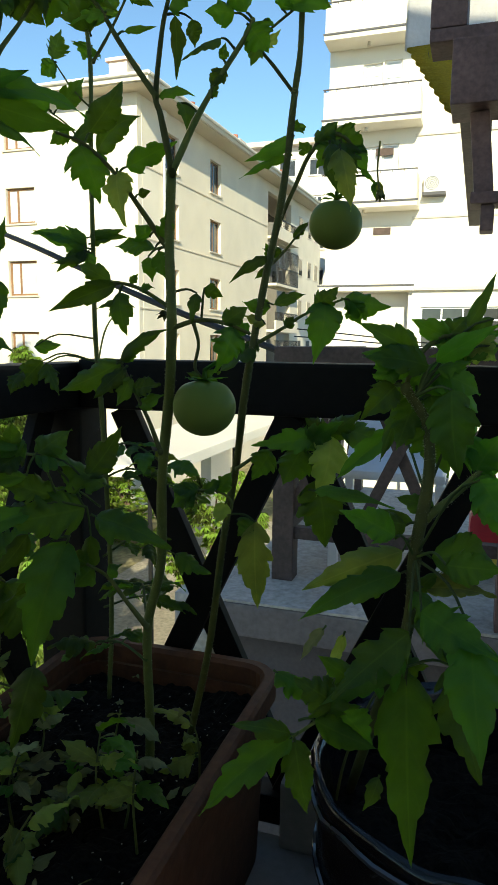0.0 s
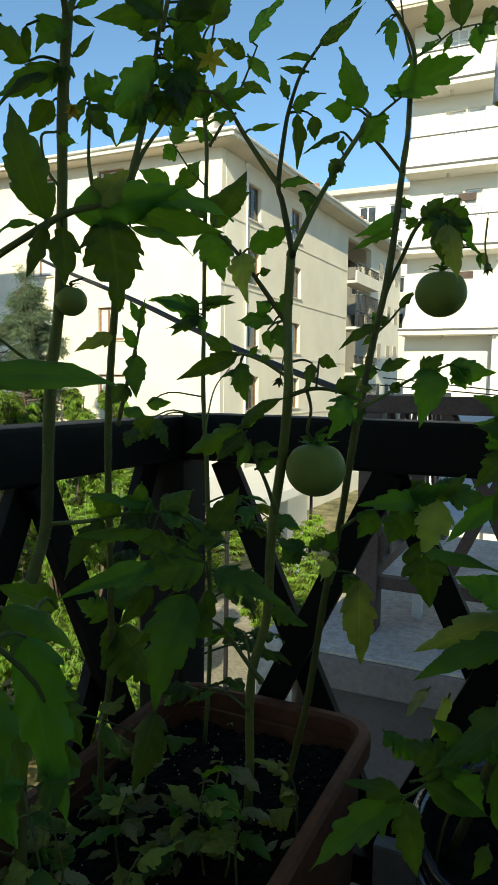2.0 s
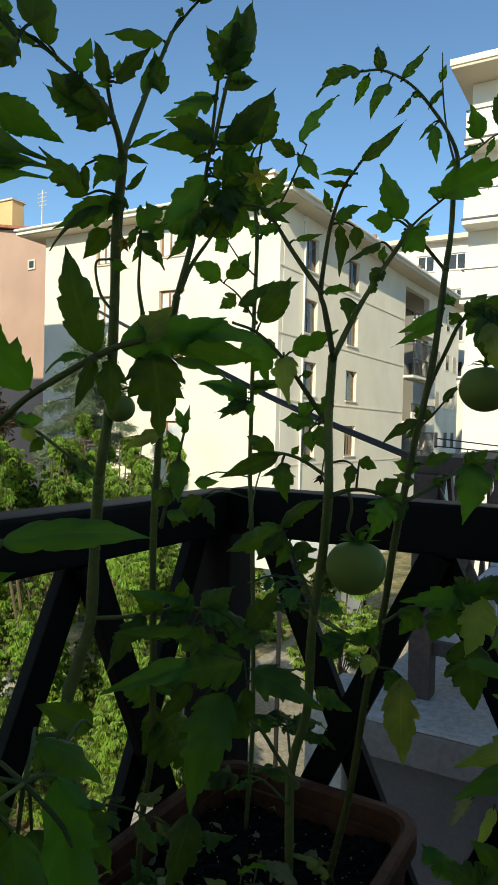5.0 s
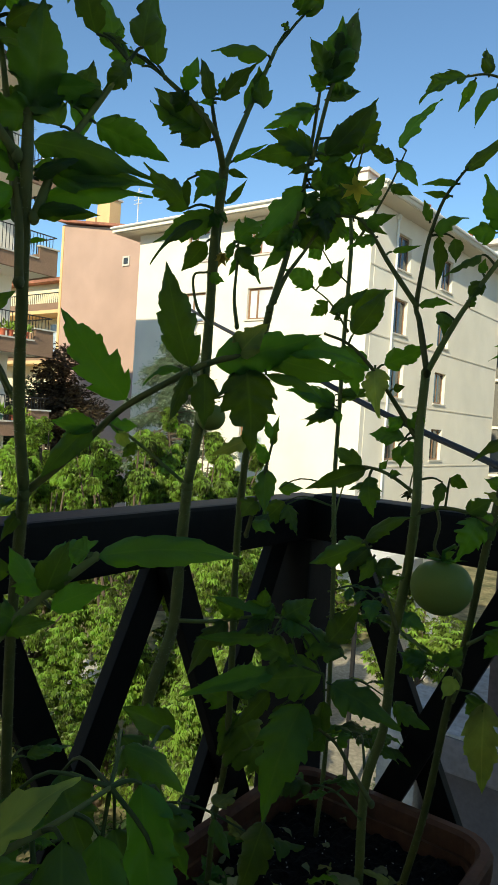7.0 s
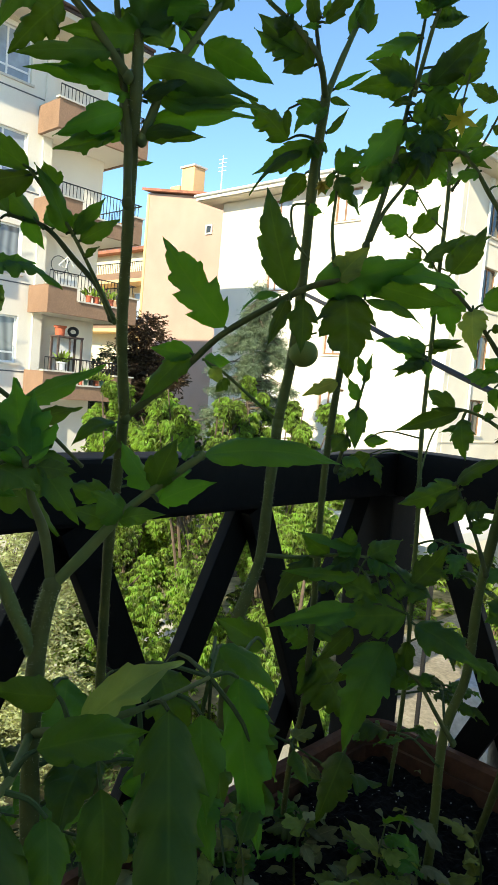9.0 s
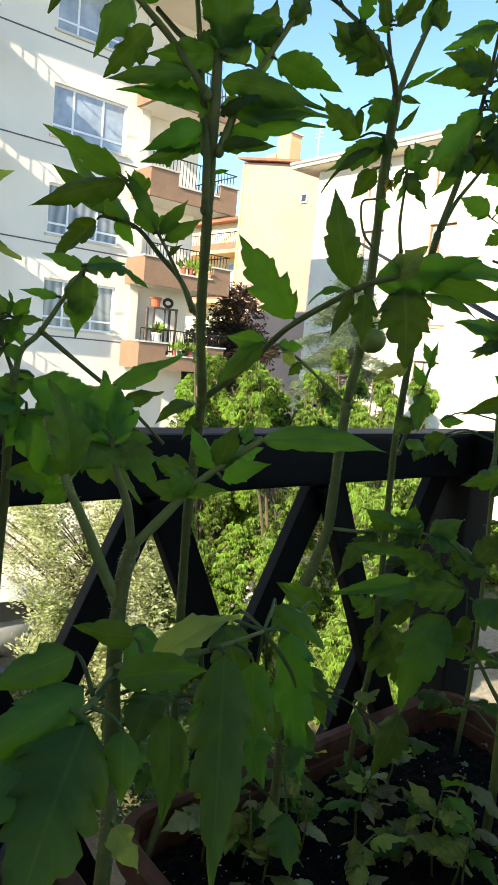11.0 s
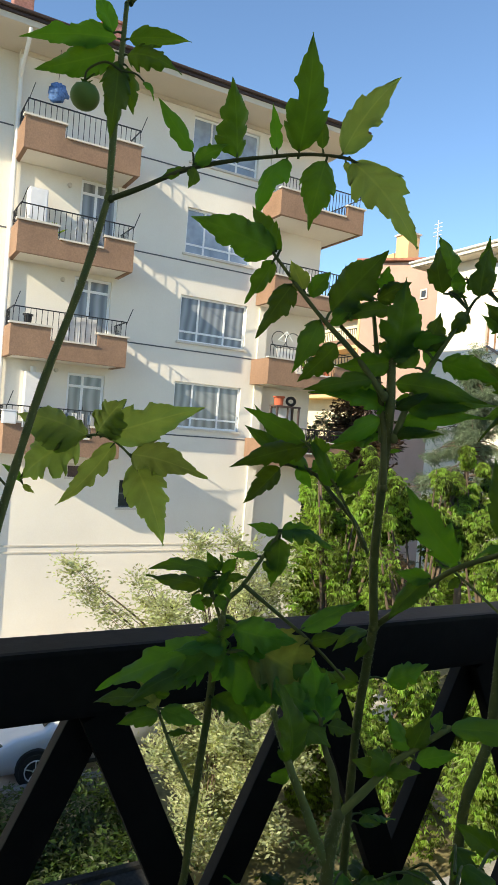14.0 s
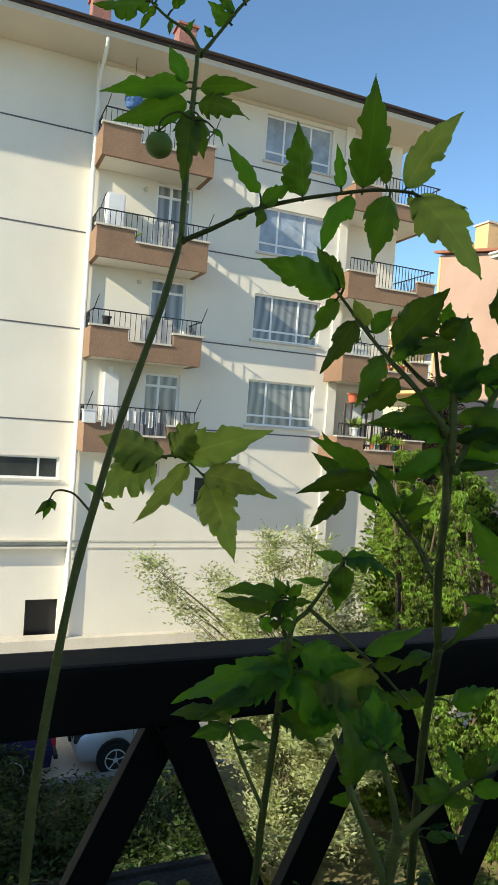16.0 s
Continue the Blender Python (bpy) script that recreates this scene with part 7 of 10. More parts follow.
leaf(S4, (-0.205, 0.692, 0.986), (-0.222, 0.677, 0.956), 0.027, (0.55, -0.78, 0.29))
leaf(S4, (-0.138, 0.718, 1.010), (-0.085, 0.729, 0.994), 0.030, (-0.03, -0.69, 0.72), (-0.149, 0.713, 1.004))
leaf(S4, (-0.147, 0.729, 1.300), (-0.132, 0.721, 1.235), 0.029, (0.54, -0.74, 0.40), None, LEAFYEL)
leaf(S4, (-0.159, 0.735, 1.307), (-0.147, 0.730, 1.254), 0.023, (-0.15, -0.99, 0.06))
fruit(S4, (-0.155, 0.756, 1.229), 0.0288)

S2 = empty("tomato_plant", "slender tomato plant close to the corner post", "tomato plant", "tomato plants")
stem(S2, [(-0.518, 0.878, 0.550), (-0.507, 0.872, 0.716), (-0.505, 0.854, 0.977), (-0.506, 0.841, 1.104), (-0.500, 0.830, 1.225), (-0.494, 0.819, 1.330), (-0.501, 0.835, 1.454), (-0.512, 0.842, 1.520)], 0.0042, 0.0030)
stem(S2, [(-0.485, 0.816, 1.453), (-0.467, 0.827, 1.490), (-0.447, 0.839, 1.538), (-0.431, 0.849, 1.588)], 0.0026, 0.0012)
stem(S2, [(-0.487, 0.812, 1.395), (-0.508, 0.803, 1.417), (-0.531, 0.794, 1.453)], 0.0016, 0.0010)
stem(S2, [(-0.484, 0.810, 1.329), (-0.510, 0.800, 1.369), (-0.536, 0.788, 1.391)], 0.0020, 0.0010)
stem(S2, [(-0.489, 0.800, 1.199), (-0.495, 0.801, 1.221), (-0.517, 0.796, 1.231)], 0.0018, 0.0010)
stem(S2, [(-0.473, 0.781, 1.039), (-0.465, 0.795, 1.112), (-0.446, 0.806, 1.145)], 0.0016, 0.0009)
leaf(S2, (-0.440, 0.845, 1.593), (-0.383, 0.851, 1.650), 0.029, (0.17, -0.80, 0.58), (-0.431, 0.849, 1.588))
leaf(S2, (-0.445, 0.842, 1.574), (-0.482, 0.827, 1.599), 0.021, (0.51, -0.53, -0.68), (-0.437, 0.845, 1.569))
leaf(S2, (-0.441, 0.844, 1.575), (-0.406, 0.842, 1.531), 0.019, (0.56, -0.76, -0.34))
leaf(S2, (-0.447, 0.839, 1.538), (-0.417, 0.852, 1.523), 0.016, (0.74, -0.67, -0.06))
leaf(S2, (-0.531, 0.794, 1.453), (-0.515, 0.791, 1.485), 0.032, (0.17, -0.94, 0.30))
leaf(S2, (-0.527, 0.795, 1.449), (-0.547, 0.791, 1.434), 0.024, (0.05, -0.96, -0.27))
leaf(S2, (-0.505, 0.842, 1.500), (-0.527, 0.825, 1.578), 0.049, (0.02, -1.00, 0.02))
leaf(S2, (-0.500, 0.845, 1.508), (-0.463, 0.853, 1.562), 0.041, (0.00, -0.91, 0.41), (-0.509, 0.840, 1.504))
leaf(S2, (-0.503, 0.842, 1.483), (-0.511, 0.832, 1.465), 0.038, (0.45, -0.88, 0.15))
leaf(S2, (-0.534, 0.789, 1.391), (-0.566, 0.757, 1.413), 0.029, (0.26, -0.95, 0.19))
leaf(S2, (-0.525, 0.793, 1.392), (-0.502, 0.819, 1.436), 0.024, (0.78, -0.61, -0.11), (-0.530, 0.791, 1.385))
leaf(S2, (-0.509, 0.799, 1.354), (-0.453, 0.804, 1.386), 0.022, (0.51, -0.81, 0.29), (-0.504, 0.802, 1.359))
leaf(S2, (-0.485, 0.821, 1.343), (-0.431, 0.840, 1.390), 0.036, (0.55, -0.58, 0.60), (-0.495, 0.821, 1.346))
leaf(S2, (-0.513, 0.798, 1.370), (-0.531, 0.782, 1.347), 0.021, (0.66, -0.75, -0.09))
leaf(S2, (-0.502, 0.802, 1.345), (-0.493, 0.803, 1.352), 0.013, (0.22, -0.90, 0.37))
leaf(S2, (-0.490, 0.801, 1.216), (-0.562, 0.780, 1.244), 0.018, (0.24, -0.97, -0.04))
leaf(S2, (-0.493, 0.799, 1.208), (-0.528, 0.772, 1.198), 0.014, (0.08, -0.90, 0.43))
leaf(S2, (-0.505, 0.829, 1.239), (-0.457, 0.841, 1.250), 0.015, (0.08, -0.99, -0.15))
leaf(S2, (-0.493, 0.799, 1.216), (-0.501, 0.789, 1.196), 0.014, (0.27, -0.96, -0.03))
leaf(S2, (-0.492, 0.801, 1.228), (-0.515, 0.787, 1.248), 0.014, (0.38, -0.77, 0.51), (-0.495, 0.801, 1.221))
leaf(S2, (-0.492, 0.803, 1.221), (-0.572, 0.794, 1.241), 0.024, (0.69, -0.60, 0.40))
leaf(S2, (-0.495, 0.801, 1.216), (-0.526, 0.782, 1.189), 0.018, (0.63, -0.52, 0.58))
leaf(S2, (-0.505, 0.832, 1.231), (-0.460, 0.853, 1.240), 0.017, (0.50, -0.75, 0.43))
leaf(S2, (-0.495, 0.801, 1.221), (-0.523, 0.784, 1.199), 0.015, (0.12, -0.99, -0.02))
leaf(S2, (-0.490, 0.803, 1.217), (-0.481, 0.797, 1.191), 0.015, (0.54, -0.83, -0.10))
leaf(S2, (-0.576, 0.816, 1.073), (-0.611, 0.804, 1.033), 0.032, (0.44, -0.90, 0.01), (-0.506, 0.844, 1.072))
leaf(S2, (-0.572, 0.817, 1.069), (-0.544, 0.806, 1.027), 0.028, (0.39, -0.41, 0.82), (-0.506, 0.844, 1.072))
leaf(S2, (-0.588, 0.815, 1.092), (-0.552, 0.828, 1.095), 0.019, (0.32, -0.89, 0.31), (-0.506, 0.841, 1.104))
leaf(S2, (-0.563, 0.754, 1.059), (-0.573, 0.741, 1.031), 0.026, (0.10, -0.66, 0.74))

S1 = empty("tomato_plant", "tall forked tomato plant, half hidden among the others", "tomato plant", "tomato plants")
stem(S1, [(-0.508, 0.462, 0.548), (-0.490, 0.447, 0.74), (-0.459, 0.419, 0.902), (-0.449, 0.424, 0.953), (-0.445, 0.435, 0.993), (-0.439, 0.432, 1.060), (-0.432, 0.428, 1.126)], 0.0068, 0.0058)
stem(S1, [(-0.432, 0.428, 1.126), (-0.415, 0.421, 1.195), (-0.399, 0.406, 1.275), (-0.387, 0.393, 1.334), (-0.370, 0.379, 1.393)], 0.0056, 0.0044)
stem(S1, [(-0.370, 0.379, 1.393), (-0.357, 0.351, 1.409), (-0.370, 0.340, 1.429), (-0.388, 0.324, 1.448)], 0.0034, 0.0018)
stem(S1, [(-0.370, 0.379, 1.393), (-0.366, 0.389, 1.424), (-0.360, 0.401, 1.460), (-0.353, 0.417, 1.505)], 0.0034, 0.0018)
stem(S1, [(-0.359, 0.354, 1.411), (-0.363, 0.352, 1.432), (-0.364, 0.351, 1.441)], 0.0022, 0.0010)
stem(S1, [(-0.432, 0.428, 1.126), (-0.451, 0.411, 1.146), (-0.473, 0.390, 1.169), (-0.487, 0.377, 1.179)], 0.0020, 0.0012)
stem(S1, [(-0.447, 0.437, 0.993), (-0.415, 0.460, 0.995), (-0.380, 0.486, 1.003), (-0.363, 0.499, 1.002)], 0.0024, 0.0014)
stem(S1, [(-0.372, 0.378, 1.265), (-0.383, 0.371, 1.281), (-0.387, 0.369, 1.306), (-0.378, 0.375, 1.310)], 0.0014, 0.0010)
stem(S1, [(-0.355, 0.390, 1.267), (-0.358, 0.388, 1.290), (-0.358, 0.389, 1.318), (-0.358, 0.389, 1.336)], 0.0020, 0.0010)
leaf(S1, (-0.362, 0.351, 1.405), (-0.405, 0.329, 1.447), 0.031, (0.28, -0.89, -0.36), (-0.359, 0.354, 1.407))
leaf(S1, (-0.370, 0.346, 1.414), (-0.405, 0.326, 1.435), 0.022, (0.80, -0.34, 0.49), (-0.362, 0.347, 1.417))
leaf(S1, (-0.392, 0.319, 1.456), (-0.384, 0.307, 1.502), 0.018, (0.91, -0.41, -0.10), (-0.388, 0.324, 1.448))
leaf(S1, (-0.421, 0.299, 1.466), (-0.430, 0.288, 1.508), 0.023, (0.77, -0.38, 0.52), (-0.388, 0.324, 1.448))
leaf(S1, (-0.375, 0.331, 1.438), (-0.367, 0.336, 1.464), 0.013, (0.85, -0.43, -0.30))
leaf(S1, (-0.363, 0.351, 1.436), (-0.375, 0.349, 1.471), 0.011, (0.39, -0.84, 0.37))
leaf(S1, (-0.357, 0.355, 1.437), (-0.328, 0.360, 1.460), 0.015, (0.64, -0.67, 0.38), (-0.363, 0.351, 1.437))
leaf(S1, (-0.361, 0.353, 1.435), (-0.371, 0.343, 1.433), 0.005, (0.31, -0.91, -0.28))
leaf(S1, (-0.359, 0.354, 1.441), (-0.356, 0.357, 1.456), 0.006, (0.67, -0.65, -0.37), (-0.364, 0.351, 1.441))
leaf(S1, (-0.402, 0.312, 1.455), (-0.408, 0.305, 1.468), 0.013, (0.75, -0.23, 0.62), (-0.388, 0.324, 1.448))
leaf(S1, (-0.409, 0.307, 1.463), (-0.425, 0.299, 1.463), 0.017, (0.70, -0.62, -0.34), (-0.388, 0.324, 1.448))
leaf(S1, (-0.372, 0.333, 1.427), (-0.385, 0.327, 1.438), 0.017, (0.47, -0.85, -0.23), (-0.372, 0.338, 1.431))
leaf(S1, (-0.354, 0.407, 1.451), (-0.353, 0.395, 1.481), 0.018, (0.87, -0.37, -0.32), (-0.361, 0.400, 1.456))
leaf(S1, (-0.354, 0.408, 1.495), (-0.397, 0.385, 1.499), 0.018, (0.50, -0.73, 0.46), (-0.355, 0.413, 1.494))
leaf(S1, (-0.367, 0.384, 1.401), (-0.343, 0.402, 1.418), 0.006, (0.69, -0.65, -0.31))
leaf(S1, (-0.369, 0.383, 1.394), (-0.354, 0.392, 1.388), 0.006, (0.55, -0.83, -0.01))
leaf(S1, (-0.366, 0.398, 1.448), (-0.347, 0.404, 1.483), 0.009, (0.10, -0.99, -0.10))
leaf(S1, (-0.371, 0.381, 1.389), (-0.389, 0.366, 1.365), 0.025, (0.63, -0.64, 0.45))
leaf(S1, (-0.375, 0.391, 1.370), (-0.364, 0.403, 1.393), 0.006, (0.86, -0.45, 0.25), (-0.376, 0.384, 1.371))
leaf(S1, (-0.401, 0.372, 1.364), (-0.433, 0.349, 1.400), 0.025, (0.74, -0.65, 0.19), (-0.379, 0.386, 1.364))
leaf(S1, (-0.382, 0.385, 1.361), (-0.425, 0.358, 1.335), 0.021, (0.55, -0.80, -0.23))
leaf(S1, (-0.389, 0.380, 1.356), (-0.411, 0.342, 1.312), 0.010, (0.54, -0.70, 0.46), (-0.381, 0.388, 1.356))
leaf(S1, (-0.393, 0.389, 1.340), (-0.411, 0.379, 1.314), 0.016, (0.83, -0.56, -0.07), (-0.385, 0.391, 1.341))
leaf(S1, (-0.378, 0.388, 1.366), (-0.390, 0.382, 1.347), 0.021, (0.31, -0.80, 0.52))
leaf(S1, (-0.396, 0.364, 1.385), (-0.398, 0.368, 1.364), 0.008, (0.84, -0.41, 0.36), (-0.372, 0.381, 1.386))
leaf(S1, (-0.376, 0.376, 1.309), (-0.366, 0.385, 1.303), 0.010, (0.58, -0.79, 0.19))
leaf(S1, (-0.360, 0.388, 1.336), (-0.344, 0.406, 1.356), 0.021, (0.69, -0.56, 0.46))
leaf(S1, (-0.359, 0.389, 1.332), (-0.344, 0.395, 1.309), 0.016, (0.12, -0.98, -0.15))
leaf(S1, (-0.350, 0.394, 1.321), (-0.342, 0.401, 1.303), 0.010, (0.90, -0.33, 0.29), (-0.358, 0.389, 1.320))
leaf(S1, (-0.361, 0.387, 1.336), (-0.364, 0.382, 1.317), 0.008, (0.33, -0.87, 0.37))
leaf(S1, (-0.357, 0.390, 1.323), (-0.364, 0.386, 1.308), 0.006, (0.78, -0.61, -0.13))
leaf(S1, (-0.354, 0.392, 1.327), (-0.338, 0.399, 1.341), 0.017, (0.38, -0.68, 0.63), (-0.358, 0.389, 1.327))
leaf(S1, (-0.325, 0.442, 1.543), (-0.347, 0.414, 1.558), 0.029, (0.72, -0.55, -0.43), (-0.353, 0.417, 1.505))
leaf(S1, (-0.347, 0.426, 1.522), (-0.351, 0.419, 1.525), 0.011, (0.75, -0.50, 0.43), (-0.353, 0.417, 1.505))
leaf(S1, (-0.317, 0.447, 1.553), (-0.300, 0.463, 1.570), 0.014, (0.41, -0.91, -0.07))
leaf(S1, (-0.487, 0.377, 1.179), (-0.473, 0.400, 1.179), 0.016, (0.48, -0.76, 0.45))
leaf(S1, (-0.482, 0.382, 1.174), (-0.475, 0.394, 1.158), 0.013, (0.36, -0.93, 0.03))
leaf(S1, (-0.469, 0.394, 1.164), (-0.476, 0.384, 1.149), 0.012, (0.64, -0.77, 0.10))
leaf(S1, (-0.363, 0.499, 1.002), (-0.338, 0.519, 1.023), 0.024, (0.51, -0.47, 0.72))
leaf(S1, (-0.371, 0.493, 1.003), (-0.389, 0.464, 0.984), 0.022, (0.38, -0.34, 0.86))
leaf(S1, (-0.363, 0.499, 1.002), (-0.332, 0.514, 0.987), 0.030, (0.55, -0.42, 0.72))
leaf(S1, (-0.380, 0.486, 1.003), (-0.374, 0.484, 1.032), 0.022, (0.67, -0.41, 0.62))
leaf(S1, (-0.393, 0.477, 1.000), (-0.410, 0.453, 1.019), 0.022, (0.22, -0.94, 0.26))
leaf(S1, (-0.406, 0.467, 0.997), (-0.422, 0.432, 0.945), 0.022, (0.42, -0.69, 0.58))
leaf(S1, (-0.304, 0.519, 0.975), (-0.353, 0.512, 1.003), 0.032, (0.63, -0.42, 0.66))
leaf(S1, (-0.323, 0.513, 0.980), (-0.300, 0.540, 1.025), 0.025, (0.60, -0.43, 0.67), (-0.363, 0.499, 1.002))
leaf(S1, (-0.321, 0.510, 0.955), (-0.377, 0.467, 0.946), 0.039, (0.09, -0.95, 0.29), (-0.363, 0.499, 1.002))
leaf(S1, (-0.312, 0.512, 0.948), (-0.243, 0.521, 0.923), 0.034, (0.38, -0.53, 0.76))
leaf(S1, (-0.334, 0.501, 0.926), (-0.338, 0.449, 0.833), 0.042, (0.41, -0.72, 0.56))
leaf(S1, (-0.345, 0.503, 0.965), (-0.388, 0.475, 0.982), 0.028, (0.46, -0.66, 0.59), (-0.363, 0.499, 1.002))
leaf(S1, (-0.359, 0.487, 0.954), (-0.419, 0.419, 0.932), 0.020, (0.62, -0.47, 0.63), (-0.320, 0.511, 0.956))
leaf(S1, (-0.365, 0.488, 0.933), (-0.391, 0.468, 0.895), 0.018, (0.50, -0.75, 0.44), (-0.336, 0.512, 0.949))
leaf(S1, (-0.366, 0.490, 0.984), (-0.412, 0.429, 0.987), 0.017, (0.58, -0.74, 0.33), (-0.362, 0.497, 1.002))
leaf(S1, (-0.371, 0.492, 1.008), (-0.410, 0.439, 1.025), 0.012, (0.31, -0.62, 0.72))
leaf(S1, (-0.319, 0.515, 0.929), (-0.321, 0.510, 0.885), 0.016, (0.18, -0.88, 0.44), (-0.320, 0.511, 0.956))
leaf(S1, (-0.354, 0.498, 0.921), (-0.385, 0.475, 0.872), 0.020, (0.95, -0.32, -0.05), (-0.335, 0.506, 0.929))
leaf(S1, (-0.369, 0.490, 0.996), (-0.391, 0.488, 1.014), 0.024, (0.63, -0.76, 0.17), (-0.371, 0.492, 1.002))
leaf(S1, (-0.338, 0.453, 0.831), (-0.349, 0.434, 0.764), 0.030, (0.28, -0.34, 0.90))
fruit(S1, (-0.409, 0.428, 1.192), 0.0139)

S1b = empty("tomato_plant", "slim tomato plant with a dense dark crown", "tomato plant", "tomato plants")
stem(S1b, [(-0.549, 0.648, 0.550), (-0.531, 0.630, 0.676), (-0.513, 0.622, 0.758), (-0.497, 0.603, 0.861), (-0.475, 0.569, 1.001), (-0.462, 0.551, 1.071), (-0.446, 0.534, 1.137), (-0.432, 0.521, 1.186), (-0.411, 0.501, 1.254), (-0.392, 0.487, 1.300)], 0.0048, 0.0040)
stem(S1b, [(-0.392, 0.487, 1.300), (-0.386, 0.506, 1.367), (-0.383, 0.523, 1.444), (-0.383, 0.538, 1.533)], 0.0034, 0.0016)
stem(S1b, [(-0.390, 0.491, 1.308), (-0.385, 0.501, 1.334), (-0.373, 0.520, 1.368), (-0.356, 0.549, 1.426)], 0.0026, 0.0014)
stem(S1b, [(-0.368, 0.507, 1.443), (-0.359, 0.514, 1.504), (-0.353, 0.519, 1.530), (-0.344, 0.527, 1.577)], 0.0026, 0.0012)
stem(S1b, [(-0.365, 0.435, 1.089), (-0.362, 0.443, 1.121), (-0.360, 0.451, 1.148), (-0.358, 0.458, 1.175)], 0.0024, 0.0012)
leaf(S1b, (-0.386, 0.530, 1.509), (-0.412, 0.486, 1.477), 0.021, (0.36, -0.90, 0.24), (-0.383, 0.534, 1.511))
leaf(S1b, (-0.370, 0.509, 1.453), (-0.417, 0.468, 1.443), 0.022, (0.52, -0.85, -0.10))
leaf(S1b, (-0.364, 0.514, 1.447), (-0.344, 0.558, 1.494), 0.030, (0.40, -0.92, -0.01), (-0.367, 0.508, 1.451))
leaf(S1b, (-0.390, 0.516, 1.446), (-0.398, 0.502, 1.446), 0.007, (0.51, -0.85, -0.12), (-0.383, 0.523, 1.444))
leaf(S1b, (-0.382, 0.520, 1.425), (-0.394, 0.460, 1.355), 0.025, (0.85, -0.48, 0.22))
leaf(S1b, (-0.385, 0.508, 1.377), (-0.408, 0.475, 1.368), 0.028, (0.64, -0.77, 0.00))
leaf(S1b, (-0.388, 0.503, 1.362), (-0.405, 0.487, 1.337), 0.013, (0.13, -0.99, 0.05))
leaf(S1b, (-0.379, 0.525, 1.428), (-0.356, 0.536, 1.437), 0.020, (0.32, -0.95, -0.03), (-0.383, 0.521, 1.434))
leaf(S1b, (-0.380, 0.520, 1.412), (-0.359, 0.539, 1.397), 0.022, (0.07, -0.87, 0.48), (-0.384, 0.517, 1.415))
leaf(S1b, (-0.359, 0.545, 1.420), (-0.373, 0.516, 1.383), 0.027, (0.36, -0.93, -0.09))
leaf(S1b, (-0.384, 0.512, 1.389), (-0.367, 0.540, 1.367), 0.028, (0.66, -0.70, -0.28))
leaf(S1b, (-0.358, 0.547, 1.426), (-0.339, 0.564, 1.438), 0.022, (0.66, -0.74, 0.16))
leaf(S1b, (-0.356, 0.517, 1.522), (-0.348, 0.542, 1.601), 0.028, (0.61, -0.63, -0.48))
leaf(S1b, (-0.361, 0.514, 1.526), (-0.369, 0.492, 1.555), 0.022, (0.63, -0.72, 0.31), (-0.354, 0.518, 1.524))
leaf(S1b, (-0.360, 0.514, 1.504), (-0.336, 0.537, 1.516), 0.014, (0.66, -0.65, 0.37))
leaf(S1b, (-0.383, 0.534, 1.508), (-0.420, 0.513, 1.502), 0.018, (0.61, -0.77, 0.21))
leaf(S1b, (-0.369, 0.507, 1.450), (-0.403, 0.477, 1.469), 0.024, (0.94, -0.28, -0.20))
leaf(S1b, (-0.357, 0.515, 1.450), (-0.316, 0.536, 1.505), 0.025, (0.30, -0.94, -0.16), (-0.367, 0.508, 1.451))
leaf(S1b, (-0.353, 0.520, 1.527), (-0.373, 0.507, 1.528), 0.010, (0.08, -1.00, -0.05))
leaf(S1b, (-0.376, 0.526, 1.440), (-0.393, 0.504, 1.434), 0.016, (0.53, -0.54, 0.66), (-0.383, 0.523, 1.444))
leaf(S1b, (-0.373, 0.528, 1.423), (-0.390, 0.505, 1.397), 0.022, (0.03, -0.63, 0.77), (-0.384, 0.519, 1.425))
leaf(S1b, (-0.369, 0.531, 1.429), (-0.344, 0.548, 1.403), 0.026, (0.11, -0.89, 0.44), (-0.383, 0.521, 1.434))
leaf(S1b, (-0.359, 0.513, 1.444), (-0.339, 0.536, 1.427), 0.024, (0.02, -1.00, 0.01), (-0.368, 0.507, 1.443))
leaf(S1b, (-0.381, 0.522, 1.400), (-0.393, 0.504, 1.369), 0.027, (0.61, -0.73, 0.33), (-0.385, 0.512, 1.396))
leaf(S1b, (-0.372, 0.528, 1.407), (-0.357, 0.525, 1.365), 0.027, (0.74, -0.47, 0.48), (-0.362, 0.538, 1.404))
leaf(S1b, (-0.365, 0.546, 1.439), (-0.338, 0.554, 1.449), 0.020, (0.14, -0.99, -0.04), (-0.356, 0.549, 1.426))
leaf(S1b, (-0.379, 0.510, 1.380), (-0.397, 0.491, 1.355), 0.024, (0.47, -0.67, 0.58), (-0.385, 0.510, 1.386))
leaf(S1b, (-0.435, 0.522, 1.171), (-0.453, 0.486, 1.152), 0.016, (0.52, -0.78, 0.36))
leaf(S1b, (-0.358, 0.456, 1.169), (-0.358, 0.465, 1.197), 0.008, (0.21, -0.78, 0.59))
leaf(S1b, (-0.359, 0.452, 1.148), (-0.348, 0.437, 1.110), 0.018, (0.65, -0.67, 0.35))
leaf(S1b, (-0.359, 0.452, 1.153), (-0.369, 0.446, 1.173), 0.011, (0.55, -0.78, 0.28))
leaf(S1b, (-0.362, 0.444, 1.121), (-0.366, 0.426, 1.105), 0.018, (0.45, -0.89, 0.02))
leaf(S1b, (-0.363, 0.439, 1.100), (-0.345, 0.451, 1.092), 0.014, (0.43, -0.50, 0.75))
leaf(S1b, (-0.358, 0.458, 1.175), (-0.364, 0.450, 1.194), 0.010, (0.51, -0.49, 0.71))
leaf(S1b, (-0.499, 0.604, 0.849), (-0.534, 0.584, 0.867), 0.029, (0.71, -0.63, 0.30))
